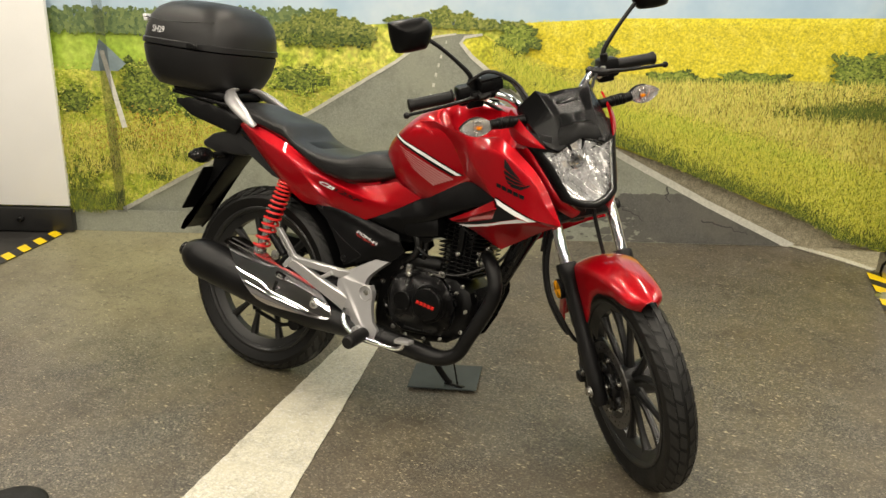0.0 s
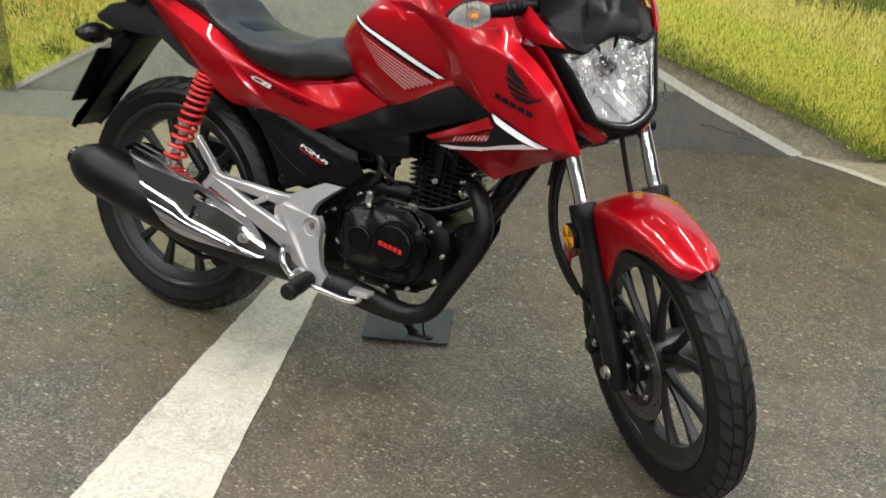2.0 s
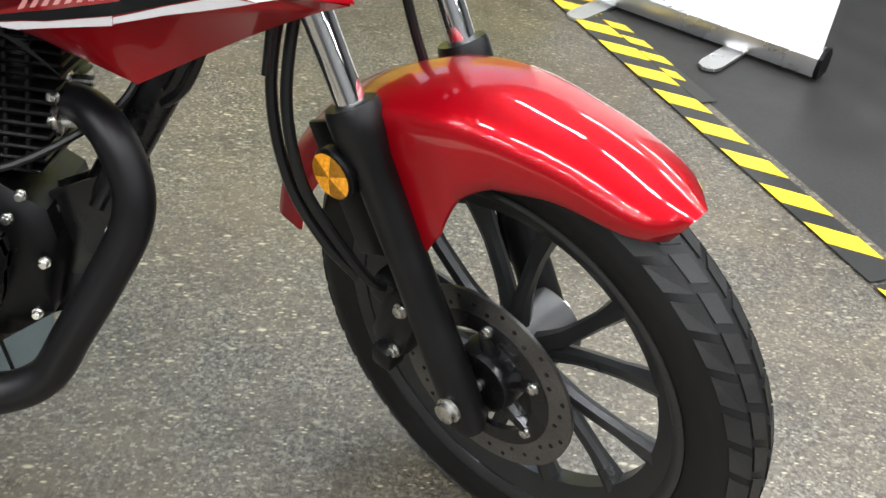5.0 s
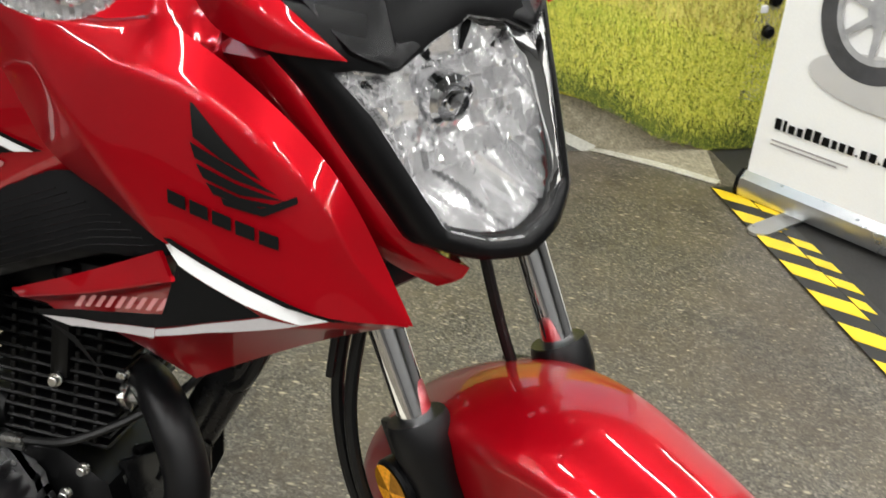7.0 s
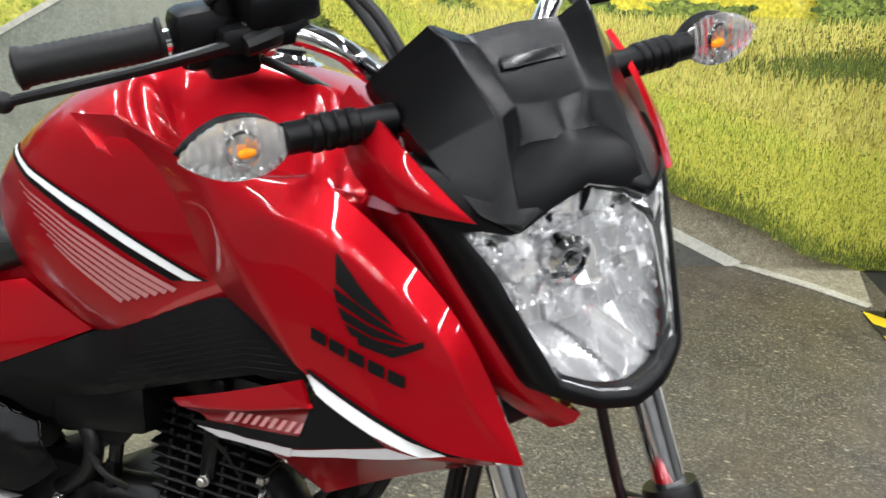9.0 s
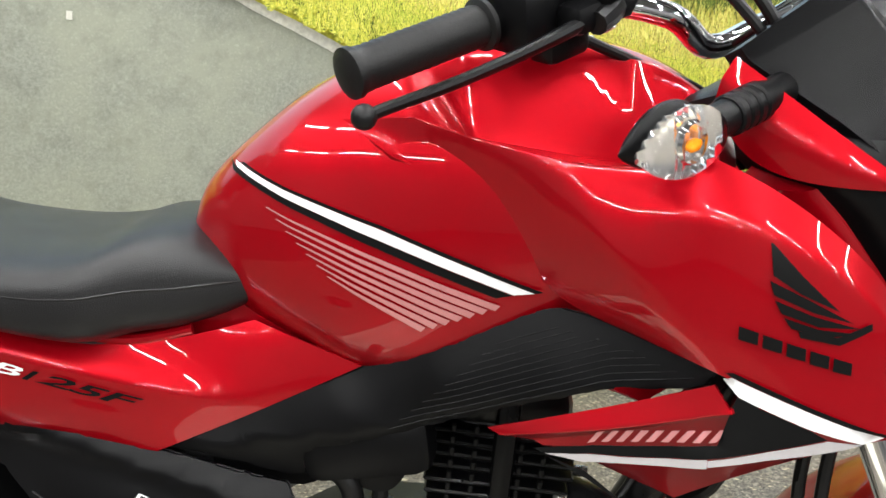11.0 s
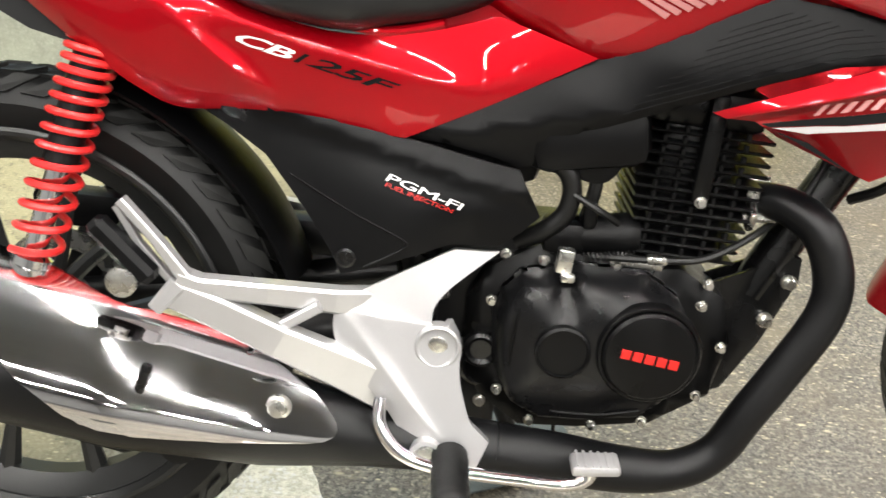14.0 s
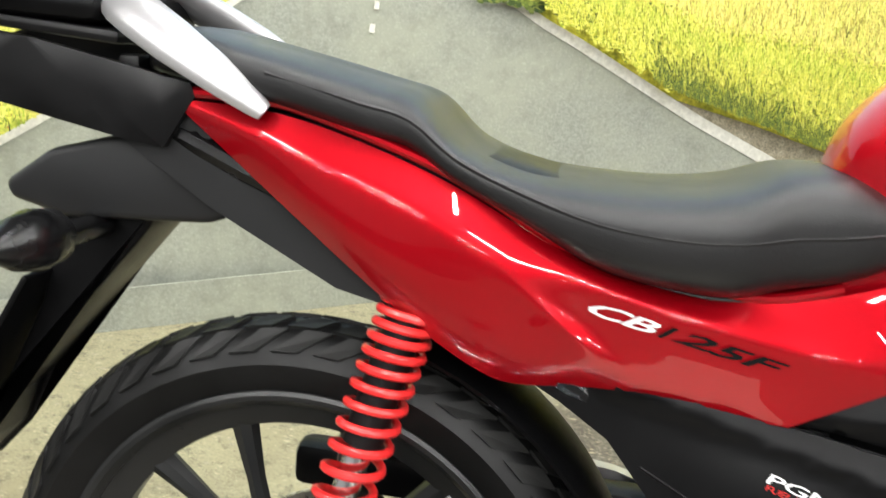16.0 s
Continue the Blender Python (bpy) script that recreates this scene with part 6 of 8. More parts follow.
for side in (-1, 1):
    m = side > 0
    cover = part("frame_cover", panel(cover_out, cover_f, 0.005, 0.011, 0.012, crease=cover_crease), BLACK_PLASTIC, bike, "matt black frame cover with a ribbed face", mirror=m, sharp=50)
    for k in range(11):
        pts = []
        for j in range(19):
            x = 0.600 + 0.010 * k + (0.250 - 0.010 * k) * j / 18
            z = float(np.interp(x, (0.60, 0.69, 0.785, 0.86), (0.628, 0.664, 0.703, 0.718))) + 0.012 + 0.0060 * k
            if inside(x, z, cover_out) and edge_distance(cover_out, x, z) > 0.011:
                pts.append((x, cover_f(x, z) + cover_crease(x, z) - 0.0001, z))
        if len(pts) > 4:
            part("rib", tube(bmesh.new(), pts, 0.0006, seg=6), BLACK_PLASTIC, cover, mirror=m)
    low = part("side_cover", panel(low_out, low_f, 0.005, 0.011, 0.010, crease=low_crease), BLACK_PLASTIC, bike, "matt black side cover with small lettering", mirror=m, sharp=50)
    bm = bmesh.new()
    revolve(bm, [(0.011, 0.0), (0.011, 0.003), (0.008, 0.004), (0.008, 0.002), (0.001, 0.002)], (0.325, low_f(0.325, 0.469) - 0.001, 0.469), axis=(0, -1, 0), seg=20)
    block(bm, (0.325, low_f(0.325, 0.469) - 0.003, 0.469), (0.003, 0.003, 0.014), bevel=0.0005)
    part("cover_screw", bm, BLACK_GLOSS, low, mirror=m)
    # the small raised field round the screw
    bm = bmesh.new()
    tube(bm, [(x, low_f(x, z), z) for x, z in ((0.345, 0.459), (0.378, 0.478), (0.389, 0.489), (0.368, 0.501), (0.325, 0.520), (0.262, 0.552))], 0.0016, seg=6, smooth=3)
    part("cover_bead", bm, BLACK_PLASTIC, low, mirror=m)
    if not m:
        ex = Vector((0.096, -0.031)).normalized()
        ez = Vector((0.031, 0.096)).normalized()
        part("lettering", on_surface(text_mesh("PGM-FI", 0.0115, shear=0.12), (0.361, 0.5560), ex * 2.7, ez, low_c, 0.0015), WHITE_DECAL, low, "white raised lettering", smooth=False)
        part("lettering", on_surface(text_mesh("FUEL INJECTION", 0.0065, shear=0.12), (0.362, 0.5495), ex * 1.75, ez, low_c, 0.0015), RED_DECAL, low, "small red lettering", smooth=False)

# --- tail and side panels
tail_cage = {"U0": (-0.160, -0.090, 0.842), "U1": (-0.071, -0.096, 0.839), "U2": (-0.008, -0.097, 0.822), "U3": (0.072, -0.101, 0.794), "U4": (0.125, -0.101, 0.767), "U5": (0.171, -0.097, 0.739), "U6": (0.217, -0.091, 0.720),
             "U7": (0.284, -0.086, 0.704), "U8": (0.355, -0.082, 0.697), "U9": (0.413, -0.075, 0.708), "U10": (0.470, -0.067, 0.724), "R1": (-0.057, -0.112, 0.809), "R2": (0.000, -0.116, 0.788), "R3": (0.055, -0.119, 0.767),
             "R4": (0.123, -0.121, 0.732), "R5": (0.165, -0.119, 0.696), "R6": (0.197, -0.114, 0.667), "R7": (0.226, -0.107, 0.645)}
tail_cage.update({"C0": (0.198, -0.114, 0.712), "C1": (0.280, -0.107, 0.690), "C2": (0.383, -0.098, 0.665), "C3": (0.464, -0.083, 0.642), "L1": (-0.023, -0.098, 0.729), "L2": (0.029, -0.098, 0.686), "L3": (0.075, -0.096, 0.650),
                  "L4": (0.118, -0.090, 0.621), "L5": (0.150, -0.085, 0.608), "L6": (0.224, -0.088, 0.620), "L7": (0.293, -0.088, 0.606), "L8": (0.380, -0.087, 0.596), "L9": (0.463, -0.080, 0.633), "L10": (0.572, -0.085, 0.691),
                  "W": (0.525, -0.079, 0.707), "m1": (-0.040, -0.114, 0.770), "m2": (0.020, -0.119, 0.728), "m3": (0.075, -0.120, 0.690), "m4": (0.125, -0.115, 0.655), "m5": (0.165, -0.104, 0.638),
                  "D5": (0.188, -0.106, 0.694), "D6": (0.216, -0.103, 0.666), "D7": (0.242, -0.099, 0.641), "H1": (0.288, -0.102, 0.645), "H2": (0.385, -0.094, 0.628)})
tail_faces = ["U0 U1 R1", "U0 R1 m1 L1", "U1 U2 R2 R1", "R1 R2 m2 m1", "m1 m2 L2 L1", "U2 U3 R3 R2", "R2 R3 m3 m2", "m2 m3 L3 L2", "U3 U4 R4 R3", "R3 R4 m4 m3", "m3 m4 L4 L3", "U4 U5 C0 R4", "R4 C0 D5 R5", "R5 D5 D6 R6",
              "R6 D6 D7 R7", "R4 R5 m5 m4", "R5 R6 R7 m5", "m4 m5 L5 L4", "m5 R7 L6 L5", "R7 D7 L7 L6", "C0 C1 D6 D5", "D6 C1 H1 D7", "C1 C2 H2 H1", "D7 H1 L7", "H1 H2 L8 L7", "C2 C3 L9 H2", "H2 L9 L8",
              "U5 U6 C1 C0", "U6 U7 C1", "U7 U8 C2 C1", "U8 U9 C3 C2", "U9 U10 W C3", "C3 W L10 L9"]
tail_creases = [("U0 R1 R2 R3 R4 R5 R6 R7", 0.5), ("C0 C1 C2 C3", 0.6), ("U0 U1 U2 U3 U4 U5 U6 U7 U8 U9 U10", 0.8), ("U0 L1 L2 L3", 0.9), ("L5 L6 L7 L8 L9 L10", 0.8), ("D5 D6 D7", 0.35), ("U10 W L10", 0.8), ("H1 H2 L9", 0.3)]
tail_y = cage(tail_cage, tail_faces, tail_creases)[1]

for side in (-1, 1):
    m = side > 0
    tailp = part("tail_panel", cage(tail_cage, tail_faces, tail_creases, 0.004, keep="U0 U10 L10 L8")[0], RED, bike, "glossy red tail panel with model lettering", mirror=m, sharp=70)
    # the grooved lip between the panel and the seat
    part("panel_lip", tube(bmesh.new(), [(x, y + 0.004, z + 0.006) for x, y, z in (tail_cage["U%d" % k] for k in range(10))], 0.0055, seg=10, smooth=4), RED, tailp, mirror=m)
    if not m:
        ex = Vector((0.169, -0.047)).normalized()
        ez = Vector((0.047, 0.169)).normalized()
        for word, x, z, width, paint, label in (("CB", 0.203, 0.6890, 0.060, WHITE_DECAL, "white model lettering"), ("1", 0.2610, 0.6730, 0.015, BLACK_DECAL, "black model lettering"), ("25F", 0.2762, 0.6688, 0.0985, BLACK_DECAL, "black model lettering")):
            letters = text_mesh(word, 0.0165, shear=0.35, bold=0.015)
            part("lettering", on_surface(letters, (x - ex.x * min(v.co.x for v in letters.verts), z), ex * wide(letters, width), ez, tail_y, 0.0020), paint, tailp, label, smooth=False)
    # dark undercover along the tail
    under_f = lambda x, z: -0.084 + 0.02 * max(0, 0.70 - z)
    part("tail_undercover", panel([(-0.215, 0.838), (-0.162, 0.846), (-0.100, 0.796), (-0.023, 0.731), (0.040, 0.676), (0.034, 0.670), (-0.012, 0.682), (-0.129, 0.747), (-0.210, 0.803)], under_f, 0.012, 0.014, 0.006), GREY_PLASTIC, bike, mirror=m)

# red base between the tail panels and the tank
for side in (-1, 1):
    part("tank_base", panel([(0.330, 0.700), (0.360, 0.660), (0.470, 0.650), (0.600, 0.690), (0.560, 0.740), (0.500, 0.762), (0.440, 0.745), (0.380, 0.735)], lambda x, z: -0.062 + 0.1 * max(0.0, 0.50 - x) * (z > 0.70), 0.006, 0.02, 0.006), RED, tailp, "red base under the seat's nose", mirror=side > 0)

# --- seat
seat_st = [(-0.185, 0.075, 0.862, 0.885, 0.872), (-0.160, 0.098, 0.858, 0.905, 0.876), (-0.067, 0.112, 0.838, 0.885, 0.862), (0.010, 0.116, 0.818, 0.866, 0.842), (0.055, 0.116, 0.806, 0.852, 0.830), (0.095, 0.116, 0.780, 0.815, 0.800),
           (0.150, 0.120, 0.752, 0.794, 0.776), (0.214, 0.126, 0.716, 0.787, 0.756), (0.275, 0.127, 0.702, 0.786, 0.748), (0.324, 0.124, 0.698, 0.792, 0.748), (0.365, 0.108, 0.706, 0.806, 0.752), (0.405, 0.099, 0.713, 0.808, 0.754), (0.440, 0.088, 0.724, 0.796, 0.757), (0.470, 0.072, 0.738, 0.778, 0.758), (0.490, 0.045, 0.750, 0.766, 0.758)]
bm = loft_x(seat_st, n=56, sub=6, power=3.4)
seat = part("seat", bm, SEAT, bike, "black vinyl dual seat with a stepped pillion pad", sharp=70)
bm = bmesh.new()
for side in (-1, 1):
    tube(bm, [(x, side * (hw * 0.985), mid + 0.006) for x, hw, lo, hi, mid in seat_st[2:-1]], 0.0022, seg=6, smooth=4)
part("seat_seam", bm, SEAT, seat)

# --- grab rail, luggage rack, top case
half = [(-0.068, -0.110, 0.836), (-0.100, -0.114, 0.860), (-0.148, -0.108, 0.890), (-0.193, -0.092, 0.917), (-0.222, -0.062, 0.937)]
pts = half + [(-0.235, 0.0, 0.945)] + [(x, -y, z) for x, y, z in half[::-1]]
rail_w = [0.009, 0.017, 0.022, 0.023, 0.018, 0.014, 0.018, 0.023, 0.022, 0.017, 0.009]
part("grab_rail", tube(bmesh.new(), pts, rail_w, seg=14, smooth=5, flat=0.55), SILVER, bike, "silver pillion grab rail")
rack = part("luggage_rack", block(bmesh.new(), (-0.33, 0, 0.905), (0.26, 0.20, 0.012), rot=(0, 6, 0), bevel=0.005), BLACK_METAL, bike, "black steel luggage rack")
for side in (-1, 1):
    part("rack_side", panel([(-0.437, 0.886), (-0.432, 0.878), (-0.368, 0.843), (-0.205, 0.806), (-0.165, 0.800), (-0.136, 0.845), (-0.140, 0.856), (-0.290, 0.890), (-0.390, 0.902)], lambda x, z: -0.096, 0.008, 0.03, 0.003, shade=False), BLACK_METAL, rack, mirror=side > 0)
for x, z in ((-0.44, 0.885), (-0.20, 0.868)):
    part("rack_bar", block(bmesh.new(), (x, 0, z), (0.02, 0.17, 0.02), bevel=0.004), BLACK_METAL, rack)
part("case_plate", block(bmesh.new(), (-0.33, 0, 0.925), (0.23, 0.22, 0.03), rot=(0, 4, 0), bevel=0.012), BLACK_PLASTIC, rack)

case = tagged(new("top_case"), "black rounded plastic top case on the luggage rack", "top case")
case.matrix_basis = bike.matrix_basis @ pose(-0.376, -0.004, 0.935, 0, 3, 0)


def case_half(z0, z1, levels):
    loops = []
    for z, gx, gy in levels:
        ring = []
        for k in range(64):
            a = 2 * math.pi * k / 64
            cx, cy = math.cos(a), math.sin(a)
            p = 3.4
            taper = 1 - 0.10 * (math.copysign(abs(cx) ** (2 / p), cx) < -0.2)
            ring.append(Vector((0.98 * gx * math.copysign(abs(cx) ** (2 / p), cx), 0.94 * gy * math.copysign(abs(cy) ** (2 / p), cy) * (1 - 0.07 * cx), z)))
        loops.append(ring)
    return rings(bmesh.new(), loops)


low_lv = [(0.0, 0.130, 0.130), (0.004, 0.150, 0.148), (0.03, 0.172, 0.170), (0.07, 0.190, 0.190), (0.115, 0.199, 0.200), (0.128, 0.200, 0.201), (0.130, 0.196, 0.197)]
part("case_base", case_half(0, 0, low_lv), BOX_BLACK, case, sharp=50)
top_lv = [(0.132, 0.199, 0.200), (0.134, 0.204, 0.205), (0.150, 0.204, 0.205), (0.153, 0.199, 0.200), (0.185, 0.197, 0.196), (0.225, 0.188, 0.183), (0.255, 0.168, 0.160), (0.275, 0.135, 0.125), (0.286, 0.09, 0.082), (0.290, 0.04, 0.035)]
lid = part("case_lid", case_half(0, 0, top_lv), BOX_BLACK, case, sharp=50)
bm = bmesh.new()
tube(bm, [(0.15, -0.155, 0.226), (0.06, -0.19, 0.215), (-0.05, -0.195, 0.212), (-0.15, -0.175, 0.215)], 0.002, seg=6, smooth=4)
part("lid_bead", bm, BOX_BLACK, lid)
bm = bmesh.new()
block(bm, (0.10, -0.1955, 0.142), (0.05, 0.006, 0.014), bevel=0.002)
part("lid_clip", bm, BLACK_GLOSS, lid)
bm = text_mesh("SH29", 0.030)
bm.transform(Matrix.Translation((-0.085, -0.1985, 0.172)) @ Matrix.Rotation(radians(-4), 4, "Z") @ Matrix.Rotation(radians(86), 4, "X"))
part("lettering", bm, WHITE_DECAL, lid, "white lettering", smooth=False)
bm = bmesh.new()
block(bm, (-0.180, -0.135, 0.212), (0.012, 0.075, 0.024), rot=(0, -18, 35), bevel=0.004)
part("case_reflector", bm, WHITE_DECAL, lid, "pale reflector strip")

# --- rear mudguard, number plate carrier, rear lamps
def side_cut(outline, half, bevel):
    """A body with this side outline, as wide as 2 * half, with rounded edges."""
    bm = bmesh.new()
    f = bm.faces.new([bm.verts.new((x, -half, z)) for x, z in outline])
    r = bmesh.ops.extrude_face_region(bm, geom=[f])
    bmesh.ops.translate(bm, vec=(0, 2 * half, 0), verts=[g for g in r["geom"] if isinstance(g, bmesh.types.BMVert)])
    bmesh.ops.recalc_face_normals(bm, faces=bm.faces)
    bmesh.ops.bevel(bm, geom=bm.edges[:], offset=bevel, segments=3, affect="EDGES", profile=0.5)
    return bm


bm = side_cut([(-0.300, 0.725), (-0.195, 0.735), (-0.205, 0.715), (-0.350, 0.548), (-0.425, 0.468), (-0.440, 0.438), (-0.432, 0.436), (-0.395, 0.475), (-0.370, 0.530), (-0.315, 0.640)], 0.046, 0.005)
tailg = part("rear_mudguard", bm, BLACK_PLASTIC, bike, "matt black rear mudguard and plate carrier")
bm = bmesh.new()
block(bm, (-0.352, 0, 0.595), (0.007, 0.18, 0.182), rot=(0, 31.5, 0), bevel=0.003)
part("plate_carrier", bm, BLACK_PLASTIC, tailg)
bm = side_cut([(-0.334, 0.758), (-0.287, 0.790), (-0.213, 0.808), (-0.175, 0.812), (-0.095, 0.745), (-0.134, 0.730), (-0.273, 0.727), (-0.328, 0.742)], 0.072, 0.008)
part("tail_light", bm, GREY_PLASTIC, tailg, "dark tail light housing")
for side in (-1, 1):
    bm = bmesh.new()
    tube(bm, [(-0.245, side * 0.05, 0.720), (-0.250, side * 0.12, 0.720)], 0.012, seg=12)
    revolve(bm, [(0.010, -0.05), (0.024, -0.03), (0.027, -0.005), (0.022, 0.02), (0.008, 0.045)], (-0.255, side * 0.158, 0.722), axis=(-0.1, side, 0), seg=20)
    part("rear_indicator", bm, BLACK_GLOSS, tailg, "dark rear indicator")

# --- rear suspension
for side in (-1, 1):
    y = side * 0.074
    top, low = Vector((0.064, y, 0.700)), Vector((-0.022, side * 0.124, 0.405))
    ax = (low - top).normalized()
    ln = (low - top).length
    bm = bmesh.new()
    revolve(bm, [(0.016, 0.0), (0.021, 0.012), (0.021, 0.020), (0.0185, 0.022), (0.0185, 0.160), (0.011, 0.163)], top, axis=ax, seg=20)
    shock = part("shock_absorber", bm, BLACK_METAL, bike, "twin-shock damper with a red coil spring")
    bm = bmesh.new()
    revolve(bm, [(0.009, 0.155), (0.0125, 0.157), (0.0125, ln - 0.05), (0.022, ln - 0.045), (0.022, ln - 0.036), (0.013, ln - 0.03), (0.013, ln)], top, axis=ax, seg=20)
    part("damper_rod", bm, CHROME, shock, "chrome damper body")
    part("spring_collar", revolve(bmesh.new(), [(0.0225, 0.018), (0.0245, 0.019), (0.0245, 0.023), (0.0225, 0.024)], top, axis=ax, seg=24), CHROME, shock)
    bm = bmesh.new()
    e1 = ax.orthogonal().normalized()
    e2 = ax.cross(e1)
    pts = []
    # close coils above, open coils below
    turns, n = 13.0, 13 * 16
    for k in range(n + 1):
        u = k / n
        s = 0.028 + (ln - 0.078) * (0.55 * u + 0.45 * u ** 2.1)
        a = 2 * math.pi * turns * u
        pts.append(top + ax * s + (e1 * math.cos(a) + e2 * math.sin(a)) * 0.0255)
    tube(bm, pts, 0.0042, seg=8)
    part("coil_spring", bm, SPRING, shock, "red coil spring")
    bm = bmesh.new()
    tube(bm, [low + Vector((0, -0.016, 0)), low + Vector((0, 0.016, 0))], 0.016, seg=18)
    part("shock_eye", bm, BLACK_METAL, shock)

bm = bmesh.new()
for side in (-1, 1):
    tube(bm, [(0.40, side * 0.075, 0.390), (0.30, side * 0.085, 0.372), (0.10, side * 0.092, 0.335), (-0.08, side * 0.094, 0.318), (-0.140, side * 0.094, 0.312)], [0.022, 0.022, 0.019, 0.019, 0.015], seg=14, smooth=3)
    block(bm, (-0.035, side * 0.100, 0.370), (0.05, 0.014, 0.08), rot=(0, 20, 0), bevel=0.006)
tube(bm, [(0.40, -0.09, 0.390), (0.40, 0.09, 0.390)], 0.026, seg=16)
part("swing_arm", bm, BLACK_METAL, bike, "black steel swing arm")
bm = bmesh.new()
tube(bm, [(-0.065, -0.125, 0.318), (-0.065, 0.125, 0.318)], 0.010, seg=14)
revolve(bm, [(0.016, 0), (0.016, 0.012), (0.012, 0.016)], (-0.065, -0.118, 0.318), axis=(0, -1, 0), seg=6)
tube(bm, [(-0.155, -0.105, 0.314), (-0.085, -0.105, 0.318)], 0.005, seg=8)
block(bm, (-0.147, -0.110, 0.314), (0.014, 0.018, 0.03), bevel=0.003)
part("rear_axle", bm, STEEL, bike, "rear axle with chain adjusters")
# chain guard on the far side
bm = bmesh.new()
block(bm, (0.16, 0.098, 0.425), (0.52, 0.045, 0.05), rot=(0, 3, 0), bevel=0.012)
block(bm, (0.20, 0.098, 0.325), (0.42, 0.04, 0.05), rot=(0, 2, 0), bevel=0.012)
part("chain_guard", bm, BLACK_PLASTIC, bike, "black chain guard")
bm = bmesh.new()
revolve(bm, [(0.085, -0.003), (0.085, 0.003), (0.06, 0.004), (0.06, -0.004)], (-0.065, 0.085, 0.322), seg=40, closed=True)
part("sprocket", bm, STEEL, rear)
bm = bmesh.new()
revolve(bm, [(0.058, 0.03), (0.062, 0.05), (0.06, 0.062), (0.02, 0.066)], (-0.065, -0.03, 0.322), axis=(0, -1, 0), seg=40)
part("brake_drum", bm, BLACK_METAL, rear)
bm = bmesh.new()
tube(bm, [(0.16, -0.070, 0.215), (0.06, -0.072, 0.190), (-0.05, -0.075, 0.218)], 0.007, seg=10)
tube(bm, [(-0.075, -0.08, 0.305), (-0.05, -0.08, 0.222)], [0.010, 0.008], seg=10)
revolve(bm, [(0.022, -0.02), (0.024, -0.012), (0.024, 0.012), (0.02, 0.02)], (0.135, -0.085, 0.215), seg=20)
part("brake_rod", bm, BLACK_METAL, bike, "rear brake torque arm")
# inner rear hugger ahead of the tyre
bm = bmesh.new()
loops = []
for k in range(14):
    a = radians(18 + 56 * k / 13)
    ring = []
    for j in range(11):
        u = -1 + 2 * j / 10
        rr = 0.352 - 0.012 * abs(u) ** 2
        ring.append(Vector((-0.065 + math.cos(a) * rr, u * 0.062, 0.306 + math.sin(a) * rr)))
    for j in range(10, -1, -1):
        u = -1 + 2 * j / 10
        rr = 0.348 - 0.012 * abs(u) ** 2
        ring.append(Vector((-0.065 + math.cos(a) * rr, u * 0.060, 0.306 + math.sin(a) * rr)))
    loops.append(ring)
rings(bm, loops)
part("inner_mudguard", bm, BLACK_PLASTIC, bike, "black inner rear mudguard")

# --- exhaust
bm = bmesh.new()
header = [(0.752, 0.0, 0.535), (0.782, -0.036, 0.542), (0.804, -0.060, 0.541), (0.830, -0.085, 0.523), (0.848, -0.095, 0.477), (0.844, -0.100, 0.433), (0.814, -0.101, 0.370), (0.780, -0.102, 0.308), (0.752, -0.103, 0.258), (0.710, -0.104, 0.233), (0.654, -0.106, 0.230), (0.570, -0.110, 0.241), (0.50, -0.114, 0.250)]
tube(bm, header, [0.018, 0.020, 0.021, 0.0215, 0.0215, 0.0215, 0.0215, 0.0215, 0.0215, 0.023, 0.027, 0.030, 0.031], seg=22, smooth=6)
exhaust = part("exhaust", bm, BLACK_METAL, bike, "matt black exhaust with a chrome heat shield")


def muff(x):
    return [float(np.interp(x, (-0.285, -0.20, 0.10, 0.25, 0.36, 0.50), c)) for c in ((-0.168, -0.165, -0.150, -0.135, -0.122, -0.114), (0.395, 0.380, 0.315, 0.283, 0.262, 0.250), (0.056, 0.066, 0.066, 0.054, 0.036, 0.031))]


bm = bmesh.new()
xs = [0.50, 0.44, 0.36, 0.31, 0.25, 0.20, 0.14, 0.10, 0.0, -0.10, -0.20, -0.235, -0.262, -0.280]
rs = [muff(x)[2] for x in xs[:-3]] + [0.060, 0.048, 0.034]
tube(bm, [(x, muff(x)[0], muff(x)[1]) for x in xs], rs, seg=36, smooth=3)
part("silencer", bm, BLACK_METAL, exhaust, "matt black silencer")
bm = bmesh.new()
revolve(bm, [(0.020, -0.01), (0.024, -0.008), (0.024, 0.018), (0.019, 0.02), (0.019, -0.005)], (-0.282, -0.168, 0.396), axis=(-1, 0, 0.22), seg=24)
part("tailpipe", bm, BLACK_GLOSS, exhaust)


def shield_y(x, z):
    cy, cz, r = muff(x)
    q = (z - cz) / (r + 0.008)
    return cy - (r + 0.008) * (1 - 0.75 * q * q)


